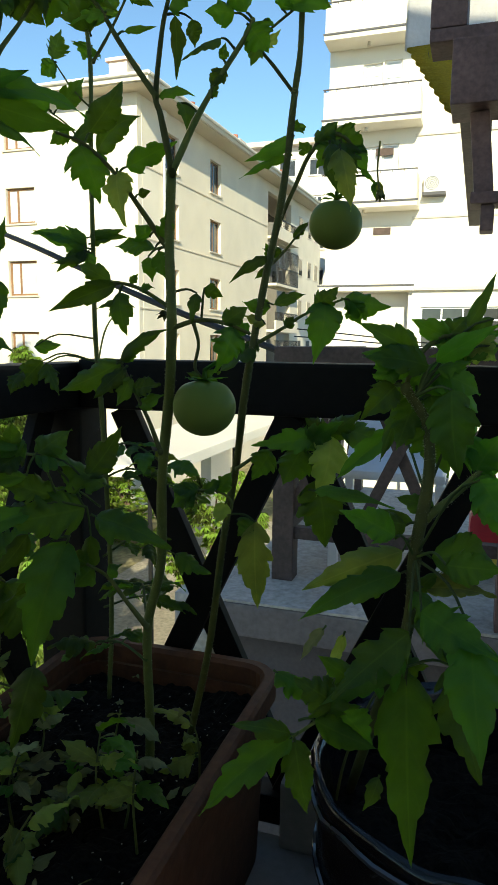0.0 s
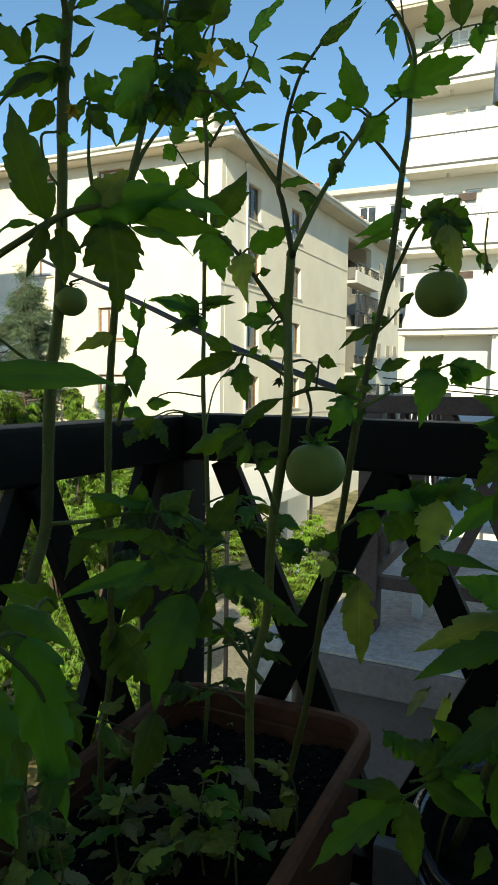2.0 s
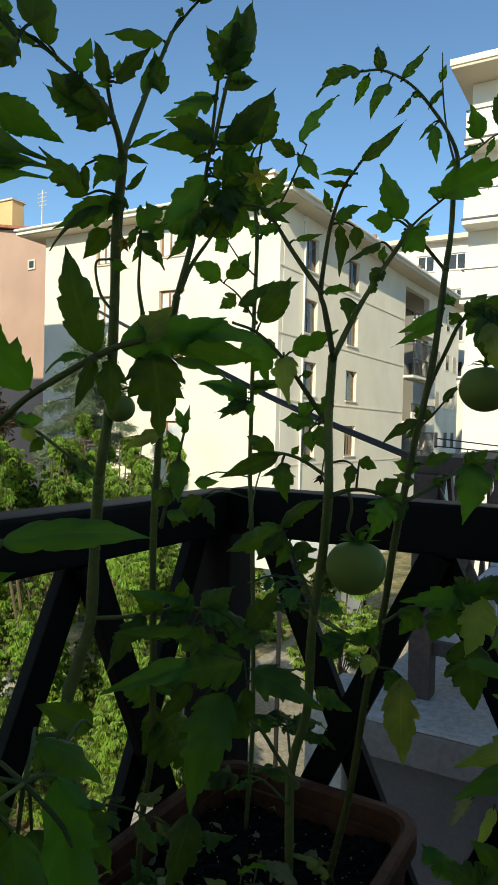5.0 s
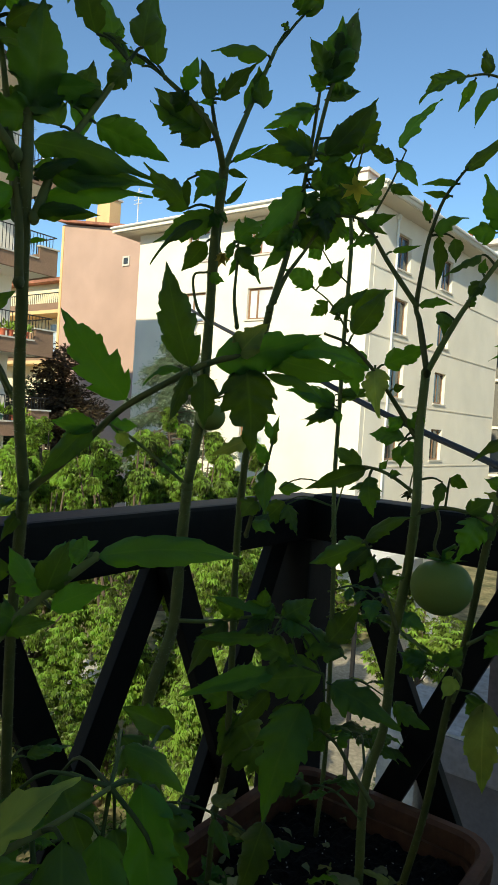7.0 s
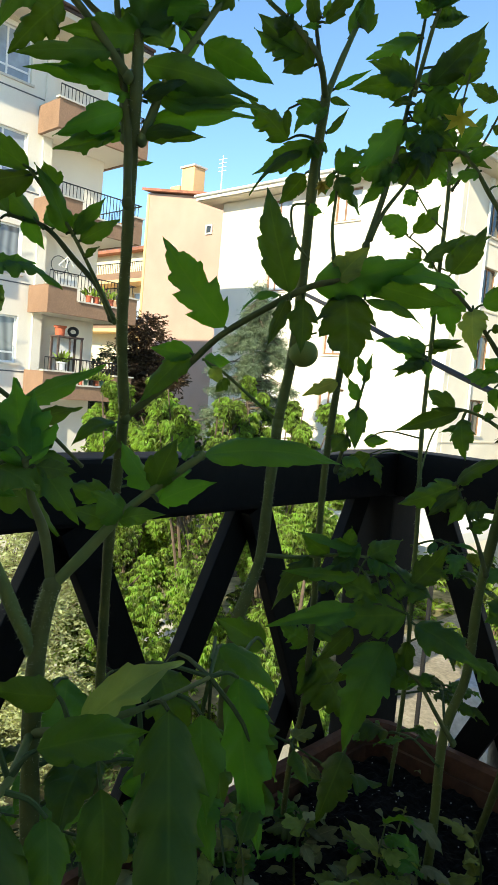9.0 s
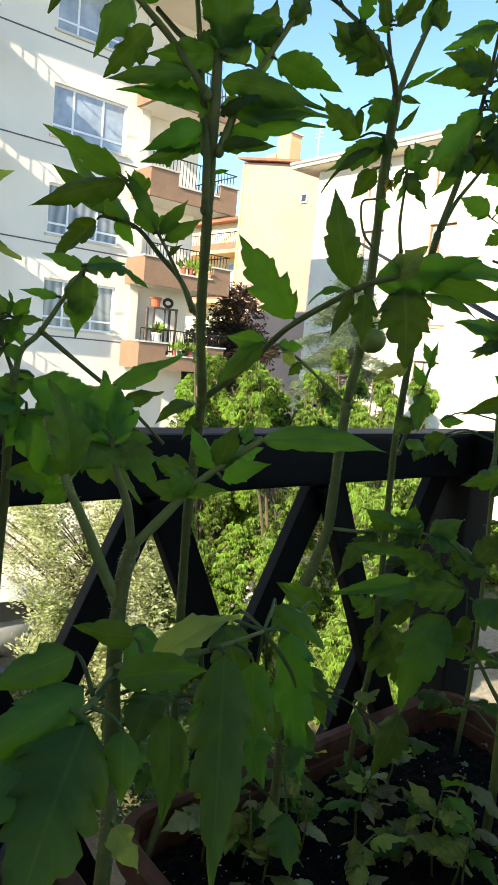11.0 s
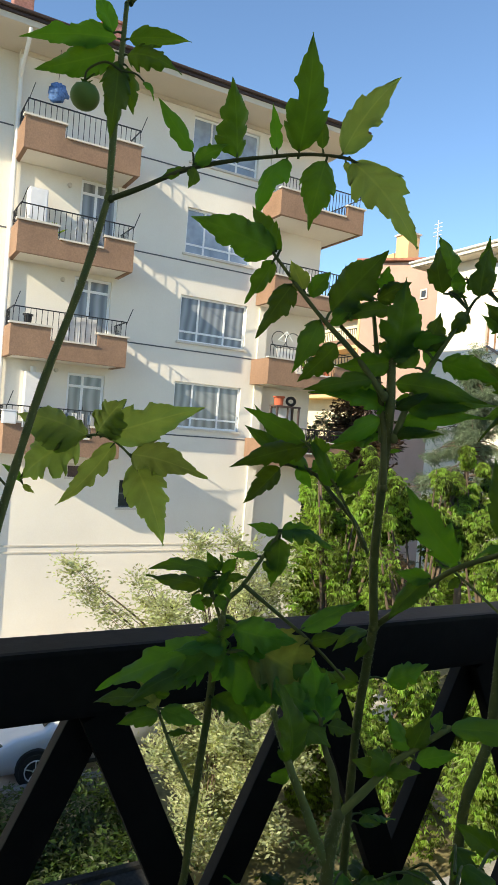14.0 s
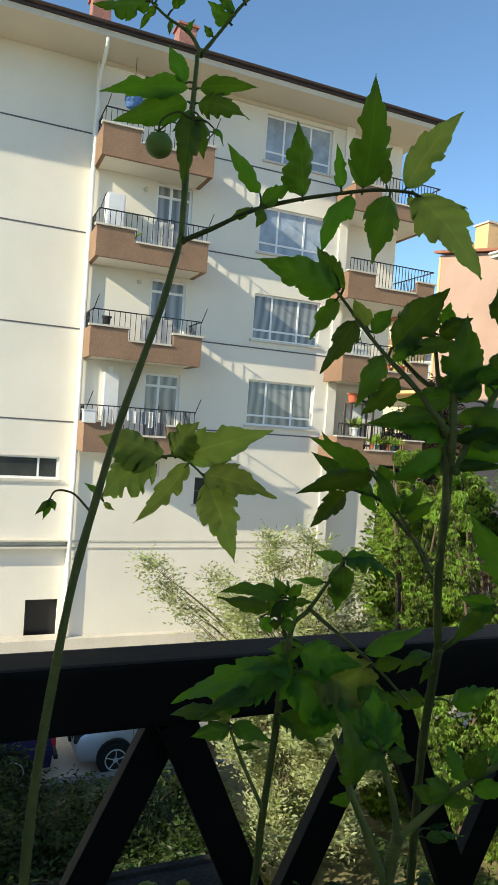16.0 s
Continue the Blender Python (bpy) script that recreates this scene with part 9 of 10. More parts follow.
stem(S6, [(-0.580, 0.125, 0.545), (-0.589, 0.118, 0.600), (-0.575, 0.115, 0.683), (-0.553, 0.115, 0.791), (-0.534, 0.118, 0.859), (-0.520, 0.114, 0.923), (-0.506, 0.111, 0.982), (-0.491, 0.108, 1.039), (-0.473, 0.102, 1.101), (-0.461, 0.100, 1.138)], 0.0050, 0.0036)
stem(S6, [(-0.466, 0.102, 1.134), (-0.463, 0.105, 1.155), (-0.457, 0.115, 1.168), (-0.449, 0.127, 1.192), (-0.441, 0.140, 1.218)], 0.0030, 0.0016)
stem(S6, [(-0.466, 0.101, 1.137), (-0.469, 0.093, 1.159), (-0.471, 0.087, 1.179)], 0.0020, 0.0012)
stem(S6, [(-0.456, 0.116, 1.170), (-0.443, 0.144, 1.147), (-0.429, 0.173, 1.123), (-0.415, 0.203, 1.092)], 0.0022, 0.0014)
stem(S6, [(-0.462, 0.084, 0.987), (-0.476, 0.069, 1.021), (-0.486, 0.058, 1.050), (-0.491, 0.052, 1.062)], 0.0022, 0.0012)
stem(S6, [(-0.469, 0.099, 1.098), (-0.462, 0.111, 1.109), (-0.450, 0.134, 1.108), (-0.439, 0.157, 1.096)], 0.0024, 0.0012)
leaf(S6, (-0.467, 0.094, 1.177), (-0.492, 0.038, 1.178), 0.016, (0.42, -0.59, 0.69), (-0.470, 0.088, 1.174))
leaf(S6, (-0.466, 0.096, 1.180), (-0.472, 0.086, 1.197), 0.013, (0.55, -0.40, 0.73), (-0.471, 0.088, 1.177))
leaf(S6, (-0.465, 0.099, 1.178), (-0.458, 0.109, 1.194), 0.012, (0.92, -0.12, 0.39), (-0.470, 0.088, 1.174))
leaf(S6, (-0.466, 0.097, 1.175), (-0.459, 0.106, 1.156), 0.012, (0.57, -0.46, 0.68), (-0.470, 0.089, 1.171))
leaf(S6, (-0.467, 0.095, 1.175), (-0.467, 0.081, 1.158), 0.010, (0.65, -0.50, 0.57), (-0.470, 0.089, 1.171))
leaf(S6, (-0.466, 0.097, 1.180), (-0.461, 0.093, 1.197), 0.010, (0.50, 0.05, 0.87), (-0.471, 0.088, 1.177))
leaf(S6, (-0.465, 0.099, 1.175), (-0.450, 0.117, 1.178), 0.009, (0.64, -0.72, 0.28), (-0.470, 0.089, 1.171))
leaf(S6, (-0.441, 0.140, 1.219), (-0.448, 0.110, 1.225), 0.011, (0.85, -0.45, 0.27))
leaf(S6, (-0.440, 0.141, 1.220), (-0.406, 0.174, 1.208), 0.023, (0.44, -0.02, 0.90))
leaf(S6, (-0.441, 0.140, 1.214), (-0.453, 0.142, 1.167), 0.023, (0.92, -0.18, 0.34))
leaf(S6, (-0.450, 0.126, 1.196), (-0.456, 0.098, 1.198), 0.008, (0.52, -0.79, 0.32))
leaf(S6, (-0.440, 0.141, 1.221), (-0.429, 0.167, 1.225), 0.013, (0.60, -0.73, 0.34))
leaf(S6, (-0.447, 0.132, 1.198), (-0.445, 0.143, 1.182), 0.013, (0.78, -0.17, 0.61))
leaf(S6, (-0.467, 0.101, 1.113), (-0.541, 0.016, 1.056), 0.031, (0.65, -0.40, 0.65))
leaf(S6, (-0.462, 0.110, 1.117), (-0.479, 0.057, 1.107), 0.020, (0.33, -0.63, 0.70), (-0.462, 0.111, 1.109))
leaf(S6, (-0.465, 0.106, 1.109), (-0.414, 0.155, 1.073), 0.045, (0.38, -0.66, 0.65))
leaf(S6, (-0.460, 0.115, 1.109), (-0.450, 0.151, 1.113), 0.026, (0.60, -0.08, 0.79))
leaf(S6, (-0.472, 0.093, 1.097), (-0.494, 0.054, 1.074), 0.026, (0.62, -0.49, 0.61), (-0.469, 0.099, 1.098))
leaf(S6, (-0.450, 0.134, 1.105), (-0.425, 0.195, 1.041), 0.036, (0.87, -0.14, 0.47))
leaf(S6, (-0.479, 0.105, 1.062), (-0.452, 0.133, 1.040), 0.026, (0.42, -0.44, 0.79))
leaf(S6, (-0.484, 0.094, 1.088), (-0.490, 0.027, 1.061), 0.020, (0.59, -0.63, 0.50), (-0.477, 0.103, 1.085))
leaf(S6, (-0.433, 0.164, 1.133), (-0.409, 0.213, 1.163), 0.018, (0.57, -0.49, 0.66))
leaf(S6, (-0.429, 0.173, 1.123), (-0.408, 0.196, 1.133), 0.013, (0.68, -0.52, 0.51))
leaf(S6, (-0.477, 0.086, 1.166), (-0.510, 0.045, 1.169), 0.017, (0.74, -0.28, 0.61), (-0.470, 0.090, 1.169))
leaf(S6, (-0.482, 0.079, 1.156), (-0.474, 0.089, 1.143), 0.012, (0.78, -0.59, 0.19), (-0.469, 0.092, 1.161))
leaf(S6, (-0.472, 0.093, 1.158), (-0.479, 0.083, 1.181), 0.012, (0.62, -0.56, 0.55))
leaf(S6, (-0.470, 0.096, 1.158), (-0.461, 0.106, 1.184), 0.011, (0.65, -0.32, 0.69))
leaf(S6, (-0.470, 0.095, 1.153), (-0.475, 0.084, 1.153), 0.010, (0.76, -0.27, 0.59))
leaf(S6, (-0.468, 0.098, 1.159), (-0.462, 0.102, 1.145), 0.012, (0.63, -0.45, 0.64), (-0.469, 0.094, 1.156))
leaf(S6, (-0.491, 0.052, 1.062), (-0.522, 0.009, 1.053), 0.016, (0.51, -0.39, 0.77))
leaf(S6, (-0.486, 0.058, 1.051), (-0.498, 0.023, 1.041), 0.016, (0.87, 0.12, 0.48))
leaf(S6, (-0.487, 0.057, 1.056), (-0.498, 0.042, 1.077), 0.015, (0.57, -0.70, 0.43))
leaf(S6, (-0.485, 0.059, 1.055), (-0.454, 0.087, 1.050), 0.016, (0.92, 0.05, 0.38))
leaf(S6, (-0.491, 0.053, 1.065), (-0.480, 0.066, 1.082), 0.016, (0.95, -0.20, 0.22))
leaf(S6, (-0.480, 0.065, 1.035), (-0.464, 0.081, 1.039), 0.007, (0.67, 0.02, 0.74))
leaf(S6, (-0.462, 0.104, 1.123), (-0.472, 0.063, 1.084), 0.027, (0.84, -0.46, 0.28), (-0.466, 0.101, 1.124))
leaf(S6, (-0.458, 0.109, 1.131), (-0.427, 0.159, 1.124), 0.029, (0.80, -0.36, 0.49), (-0.463, 0.100, 1.133))
leaf(S6, (-0.457, 0.127, 1.116), (-0.420, 0.194, 1.081), 0.054, (0.95, -0.27, 0.14), (-0.455, 0.125, 1.108))
leaf(S6, (-0.456, 0.113, 1.136), (-0.473, 0.085, 1.129), 0.019, (0.71, -0.44, 0.55), (-0.465, 0.103, 1.139))
leaf(S6, (-0.464, 0.115, 1.105), (-0.469, 0.098, 1.080), 0.019, (0.73, -0.26, 0.63))
leaf(S6, (-0.446, 0.140, 1.088), (-0.457, 0.133, 1.045), 0.025, (0.74, -0.21, 0.64), (-0.445, 0.146, 1.102))
leaf(S6, (-0.432, 0.163, 1.110), (-0.391, 0.188, 1.056), 0.029, (0.89, -0.41, 0.21), (-0.429, 0.173, 1.123))

S5 = empty("tomato_plant", "tomato plant beside the house wall with broad drooping leaves", "tomato plant", "tomato plants")
BRIGHTENED.append(S5)
stem(S5, [(-0.318, 0.110, 0.545), (-0.300, 0.102, 0.70), (-0.273, 0.095, 0.870), (-0.287, 0.103, 0.923), (-0.287, 0.100, 0.989), (-0.291, 0.104, 1.033), (-0.290, 0.108, 1.054)], 0.0058, 0.0046)
stem(S5, [(-0.292, 0.101, 1.025), (-0.293, 0.093, 1.040), (-0.293, 0.081, 1.066), (-0.292, 0.068, 1.091), (-0.299, 0.064, 1.108), (-0.305, 0.060, 1.124)], 0.0040, 0.0022)
stem(S5, [(-0.290, 0.108, 1.053), (-0.296, 0.106, 1.078), (-0.303, 0.102, 1.095), (-0.307, 0.100, 1.112)], 0.0032, 0.0018)
stem(S5, [(-0.290, 0.108, 1.054), (-0.282, 0.119, 1.070), (-0.273, 0.133, 1.090), (-0.265, 0.145, 1.103), (-0.251, 0.162, 1.121)], 0.0034, 0.0020)
leaf(S5, (-0.306, 0.100, 1.109), (-0.320, 0.099, 1.151), 0.030, (0.62, -0.47, 0.62))
leaf(S5, (-0.305, 0.102, 1.114), (-0.311, 0.105, 1.146), 0.011, (0.71, -0.31, 0.63), (-0.307, 0.100, 1.112))
leaf(S5, (-0.293, 0.068, 1.095), (-0.303, 0.059, 1.146), 0.024, (0.90, 0.10, 0.42))
leaf(S5, (-0.312, 0.096, 1.118), (-0.334, 0.077, 1.127), 0.021, (0.75, -0.47, 0.46), (-0.307, 0.100, 1.112))
leaf(S5, (-0.303, 0.103, 1.110), (-0.291, 0.118, 1.108), 0.012, (0.69, -0.13, 0.71), (-0.306, 0.101, 1.108))
leaf(S5, (-0.316, 0.089, 1.108), (-0.295, 0.101, 1.099), 0.018, (0.73, -0.25, 0.64), (-0.307, 0.100, 1.112))
leaf(S5, (-0.293, 0.067, 1.092), (-0.304, 0.059, 1.080), 0.011, (0.98, -0.05, 0.17))
leaf(S5, (-0.265, 0.145, 1.103), (-0.276, 0.132, 1.125), 0.015, (0.81, -0.10, 0.58))
leaf(S5, (-0.265, 0.145, 1.103), (-0.257, 0.151, 1.129), 0.015, (0.75, -0.39, 0.54))
leaf(S5, (-0.251, 0.162, 1.121), (-0.205, 0.216, 1.121), 0.017, (0.71, -0.27, 0.65))
leaf(S5, (-0.254, 0.160, 1.122), (-0.260, 0.153, 1.125), 0.012, (0.70, -0.44, 0.56), (-0.251, 0.162, 1.121))
leaf(S5, (-0.262, 0.146, 1.097), (-0.238, 0.161, 1.110), 0.012, (0.78, -0.49, 0.39), (-0.266, 0.143, 1.101))
leaf(S5, (-0.271, 0.135, 1.091), (-0.279, 0.119, 1.101), 0.018, (0.75, -0.20, 0.63))
leaf(S5, (-0.275, 0.131, 1.086), (-0.256, 0.146, 1.092), 0.009, (0.70, -0.50, 0.51))
leaf(S5, (-0.277, 0.129, 1.086), (-0.289, 0.115, 1.091), 0.012, (0.86, -0.40, 0.33))
stem(S5, [(-0.287, 0.100, 0.985), (-0.250, 0.101, 1.003), (-0.242, 0.133, 1.007), (-0.247, 0.184, 1.008)], 0.0028, 0.0012)
stem(S5, [(-0.287, 0.100, 0.985), (-0.238, 0.060, 0.996), (-0.236, 0.044, 1.000), (-0.237, 0.027, 0.998)], 0.0026, 0.0012)
leaf(S5, (-0.216, 0.048, 1.002), (-0.163, -0.004, 0.964), 0.040, (0.62, -0.11, 0.78), (-0.236, 0.044, 1.000))
leaf(S5, (-0.235, 0.055, 1.009), (-0.226, -0.003, 0.992), 0.023, (0.69, -0.41, 0.59), (-0.237, 0.052, 0.998))
leaf(S5, (-0.259, 0.062, 1.014), (-0.254, 0.015, 1.009), 0.019, (0.70, -0.55, 0.45), (-0.246, 0.067, 0.994))
leaf(S5, (-0.225, 0.037, 0.997), (-0.203, -0.012, 0.973), 0.024, (0.38, -0.25, 0.89), (-0.236, 0.038, 0.999))
leaf(S5, (-0.246, 0.098, 1.005), (-0.241, 0.152, 1.023), 0.017, (0.40, -0.75, 0.53), (-0.250, 0.101, 1.003))
leaf(S5, (-0.222, 0.127, 1.014), (-0.159, 0.080, 0.945), 0.029, (0.75, -0.60, 0.28), (-0.242, 0.133, 1.007))
leaf(S5, (-0.238, 0.106, 0.979), (-0.212, 0.089, 0.939), 0.019, (0.60, -0.37, 0.71), (-0.249, 0.106, 1.004))
leaf(S5, (-0.240, 0.190, 1.006), (-0.203, 0.174, 0.935), 0.029, (0.11, -0.92, 0.38), (-0.246, 0.175, 1.008))
leaf(S5, (-0.245, 0.078, 1.003), (-0.227, 0.122, 1.004), 0.018, (0.67, -0.60, 0.43), (-0.246, 0.067, 0.994))
leaf(S5, (-0.236, 0.129, 0.960), (-0.216, 0.134, 0.942), 0.015, (0.32, -0.72, 0.62), (-0.243, 0.128, 1.006))
leaf(S5, (-0.264, 0.200, 1.013), (-0.240, 0.223, 0.987), 0.017, (0.51, -0.23, 0.83), (-0.246, 0.175, 1.008))
leaf(S5, (-0.225, 0.072, 0.987), (-0.206, 0.062, 0.963), 0.015, (0.54, -0.12, 0.83), (-0.238, 0.060, 0.996))
leaf(S5, (-0.228, 0.153, 1.002), (-0.209, 0.143, 0.962), 0.019, (0.53, -0.68, 0.50), (-0.244, 0.150, 1.007))
leaf(S5, (-0.263, 0.098, 1.013), (-0.290, 0.074, 1.014), 0.014, (0.78, -0.58, 0.24), (-0.256, 0.101, 1.000))
leaf(S5, (-0.214, 0.186, 0.963), (-0.206, 0.162, 0.942), 0.018, (0.14, -0.68, 0.72), (-0.246, 0.175, 1.008))
leaf(S5, (-0.248, 0.084, 0.918), (-0.229, 0.090, 0.901), 0.015, (0.36, -0.19, 0.91), None, LEAFYEL)
leaf(S5, (-0.320, 0.140, 0.990), (-0.288, 0.110, 0.970), 0.023, (0.67, -0.20, 0.71), (-0.287, 0.100, 0.985))
leaf(S5, (-0.311, 0.166, 0.983), (-0.283, 0.138, 0.952), 0.025, (0.61, -0.55, 0.57), (-0.246, 0.175, 1.008))
leaf(S5, (-0.312, 0.199, 0.982), (-0.276, 0.194, 0.946), 0.026, (0.61, -0.65, 0.45), (-0.246, 0.175, 1.008))
leaf(S5, (-0.314, 0.247, 0.987), (-0.281, 0.255, 0.952), 0.025, (0.29, -0.49, 0.82), (-0.277, 0.208, 0.998))
leaf(S5, (-0.283, 0.131, 0.964), (-0.253, 0.095, 0.949), 0.027, (0.37, -0.67, 0.65), (-0.287, 0.101, 0.967))
leaf(S5, (-0.278, 0.164, 0.953), (-0.243, 0.147, 0.932), 0.029, (0.78, -0.52, 0.30), (-0.287, 0.102, 0.945))
leaf(S5, (-0.287, 0.219, 0.951), (-0.258, 0.205, 0.919), 0.026, (0.53, -0.49, 0.70), (-0.246, 0.175, 1.008))
leaf(S5, (-0.289, 0.261, 0.947), (-0.262, 0.258, 0.913), 0.023, (0.06, -0.92, 0.39), (-0.265, 0.214, 0.980))
leaf(S5, (-0.268, 0.190, 0.931), (-0.233, 0.175, 0.915), 0.025, (0.45, -0.68, 0.58), (-0.246, 0.175, 1.008))
leaf(S5, (-0.296, 0.276, 0.985), (-0.319, 0.250, 1.003), 0.019, (0.30, -0.84, 0.45), (-0.269, 0.221, 0.997))

S8 = empty("tomato_plant", "bushy tomato plant in the black film lined bucket", "tomato plant", "tomato plants")
BRIGHTENED.append(S8)
stem(S8, [(-0.128, 0.816, 0.525), (-0.071, 0.596, 0.765), (-0.043, 0.547, 0.871), (-0.040, 0.547, 0.934), (-0.034, 0.556, 0.979), (-0.033, 0.562, 1.015), (-0.039, 0.564, 1.042), (-0.054, 0.562, 1.065)], 0.0066, 0.0046)
stem(S8, [(-0.032, 0.554, 0.963), (-0.014, 0.562, 0.979), (0.004, 0.571, 0.997), (0.018, 0.579, 1.016)], 0.0040, 0.0024)
stem(S8, [(-0.055, 0.572, 1.064), (-0.049, 0.578, 1.087), (-0.031, 0.587, 1.106), (-0.004, 0.597, 1.110)], 0.0030, 0.0018)
stem(S8, [(-0.042, 0.537, 0.875), (-0.044, 0.534, 0.857), (-0.042, 0.531, 0.835)], 0.0028, 0.0016)
stem(S8, [(-0.144, 0.788, 0.500), (-0.134, 0.803, 0.572), (-0.110, 0.821, 0.640), (-0.086, 0.836, 0.686)], 0.0024, 0.0016)
stem(S8, [(-0.055, 0.537, 0.834), (-0.093, 0.520, 0.806), (-0.127, 0.505, 0.781)], 0.0026, 0.0014)
leaf(S8, (-0.035, 0.568, 1.060), (-0.018, 0.579, 0.991), 0.051, (0.39, -0.87, 0.32), (-0.046, 0.563, 1.054))
leaf(S8, (-0.049, 0.577, 1.082), (-0.090, 0.557, 1.093), 0.026, (0.34, -0.93, 0.13))
leaf(S8, (-0.035, 0.585, 1.101), (0.018, 0.615, 1.112), 0.028, (0.31, -0.92, 0.25))
leaf(S8, (-0.047, 0.579, 1.092), (-0.091, 0.556, 1.117), 0.026, (0.19, -0.96, 0.21))
leaf(S8, (-0.062, 0.560, 1.067), (-0.087, 0.541, 1.040), 0.024, (0.19, -0.88, 0.43), (-0.054, 0.562, 1.065))
leaf(S8, (-0.055, 0.573, 1.064), (-0.025, 0.589, 1.087), 0.037, (0.10, -0.78, 0.62))
leaf(S8, (-0.026, 0.589, 1.106), (-0.010, 0.600, 1.124), 0.019, (0.42, -0.78, 0.46))
leaf(S8, (-0.013, 0.594, 1.110), (0.011, 0.617, 1.162), 0.011, (0.17, -0.95, 0.25))
leaf(S8, (-0.022, 0.590, 1.106), (-0.053, 0.572, 1.121), 0.018, (-0.46, -0.85, 0.27))
leaf(S8, (-0.009, 0.594, 1.106), (0.014, 0.593, 1.088), 0.028, (-0.28, -0.89, 0.36))
leaf(S8, (-0.038, 0.580, 1.078), (0.003, 0.585, 1.060), 0.037, (0.00, -0.68, 0.73), (-0.051, 0.577, 1.081))
leaf(S8, (-0.063, 0.560, 1.069), (-0.077, 0.562, 1.096), 0.023, (-0.30, -0.90, 0.31), (-0.054, 0.562, 1.065))
leaf(S8, (-0.045, 0.565, 1.060), (-0.059, 0.553, 1.015), 0.027, (0.15, -0.79, 0.59), (-0.048, 0.563, 1.056))
leaf(S8, (0.004, 0.571, 0.997), (0.027, 0.572, 0.943), 0.032, (0.12, -0.81, 0.57))
leaf(S8, (0.002, 0.571, 0.998), (0.022, 0.575, 1.030), 0.027, (0.13, -0.86, 0.50))
leaf(S8, (-0.037, 0.539, 0.875), (0.031, 0.575, 0.843), 0.046, (0.13, -0.39, 0.91), (-0.042, 0.537, 0.875))
leaf(S8, (-0.041, 0.532, 0.839), (-0.029, 0.505, 0.690), 0.045, (-0.01, -0.78, 0.63))
leaf(S8, (-0.043, 0.534, 0.853), (-0.093, 0.518, 0.810), 0.035, (0.08, -0.70, 0.71))
leaf(S8, (-0.027, 0.551, 0.930), (0.028, 0.565, 0.920), 0.034, (0.23, -0.72, 0.65), (-0.040, 0.547, 0.934))
leaf(S8, (-0.032, 0.555, 0.903), (0.025, 0.565, 0.898), 0.023, (-0.26, -0.51, 0.82), (-0.041, 0.547, 0.903))
leaf(S8, (-0.037, 0.553, 0.899), (-0.020, 0.565, 0.916), 0.012, (-0.03, -0.78, 0.62), (-0.041, 0.547, 0.903))
leaf(S8, (-0.048, 0.548, 0.956), (-0.081, 0.528, 0.958), 0.021, (0.27, -0.82, 0.50), (-0.037, 0.552, 0.957))
leaf(S8, (-0.007, 0.544, 0.844), (0.019, 0.505, 0.771), 0.040, (0.09, -0.54, 0.84), (-0.043, 0.532, 0.843))
leaf(S8, (-0.027, 0.557, 0.970), (-0.058, 0.556, 0.977), 0.018, (-0.23, -0.76, 0.61))
leaf(S8, (-0.127, 0.505, 0.781), (-0.197, 0.472, 0.715), 0.030, (0.01, -0.74, 0.68))
leaf(S8, (-0.129, 0.505, 0.783), (-0.177, 0.491, 0.790), 0.018, (0.46, -0.54, 0.71))
leaf(S8, (-0.126, 0.505, 0.778), (-0.113, 0.503, 0.716), 0.024, (0.27, -0.75, 0.60))
leaf(S8, (-0.093, 0.520, 0.804), (-0.065, 0.527, 0.773), 0.028, (0.03, -0.91, 0.41))
leaf(S8, (-0.102, 0.517, 0.802), (-0.076, 0.524, 0.832), 0.023, (0.29, -0.58, 0.76))
leaf(S8, (-0.093, 0.520, 0.806), (-0.131, 0.517, 0.826), 0.033, (-0.01, -0.65, 0.76))
leaf(S8, (-0.076, 0.528, 0.820), (-0.113, 0.523, 0.846), 0.019, (0.08, -0.75, 0.66))
leaf(S8, (-0.059, 0.576, 0.820), (-0.026, 0.586, 0.821), 0.025, (0.51, -0.58, 0.64), (-0.057, 0.572, 0.818))
leaf(S8, (-0.032, 0.569, 1.087), (0.016, 0.550, 1.117), 0.016, (0.33, -0.92, 0.20), (-0.045, 0.560, 1.060))
leaf(S8, (-0.037, 0.569, 1.083), (-0.089, 0.553, 1.090), 0.023, (-0.01, -0.92, 0.39), (-0.045, 0.560, 1.060))
leaf(S8, (-0.031, 0.569, 1.081), (-0.004, 0.560, 1.088), 0.015, (-0.08, -0.82, 0.56), (-0.045, 0.560, 1.060))
leaf(S8, (-0.018, 0.549, 1.066), (-0.009, 0.531, 1.000), 0.035, (-0.07, -0.60, 0.80), (-0.045, 0.560, 1.060))
leaf(S8, (-0.030, 0.502, 0.903), (0.024, 0.455, 0.895), 0.033, (0.19, -0.89, 0.42), (-0.040, 0.547, 0.930))
leaf(S8, (-0.037, 0.486, 0.892), (-0.082, 0.431, 0.861), 0.030, (-0.21, -0.93, 0.32), (-0.040, 0.547, 0.930))
leaf(S8, (0.006, 0.480, 0.901), (0.016, 0.414, 0.838), 0.035, (0.12, -0.72, 0.69), (-0.040, 0.547, 0.930))
leaf(S8, (-0.014, 0.505, 0.940), (0.026, 0.486, 0.947), 0.024, (0.37, -0.87, 0.33), (-0.040, 0.547, 0.930))
leaf(S8, (-0.053, 0.517, 0.955), (-0.095, 0.506, 0.974), 0.024, (0.22, -0.88, 0.42), (-0.040, 0.547, 0.930))
leaf(S8, (0.006, 0.511, 1.004), (0.026, 0.484, 0.976), 0.024, (-0.27, -0.87, 0.42), (-0.040, 0.547, 0.930))
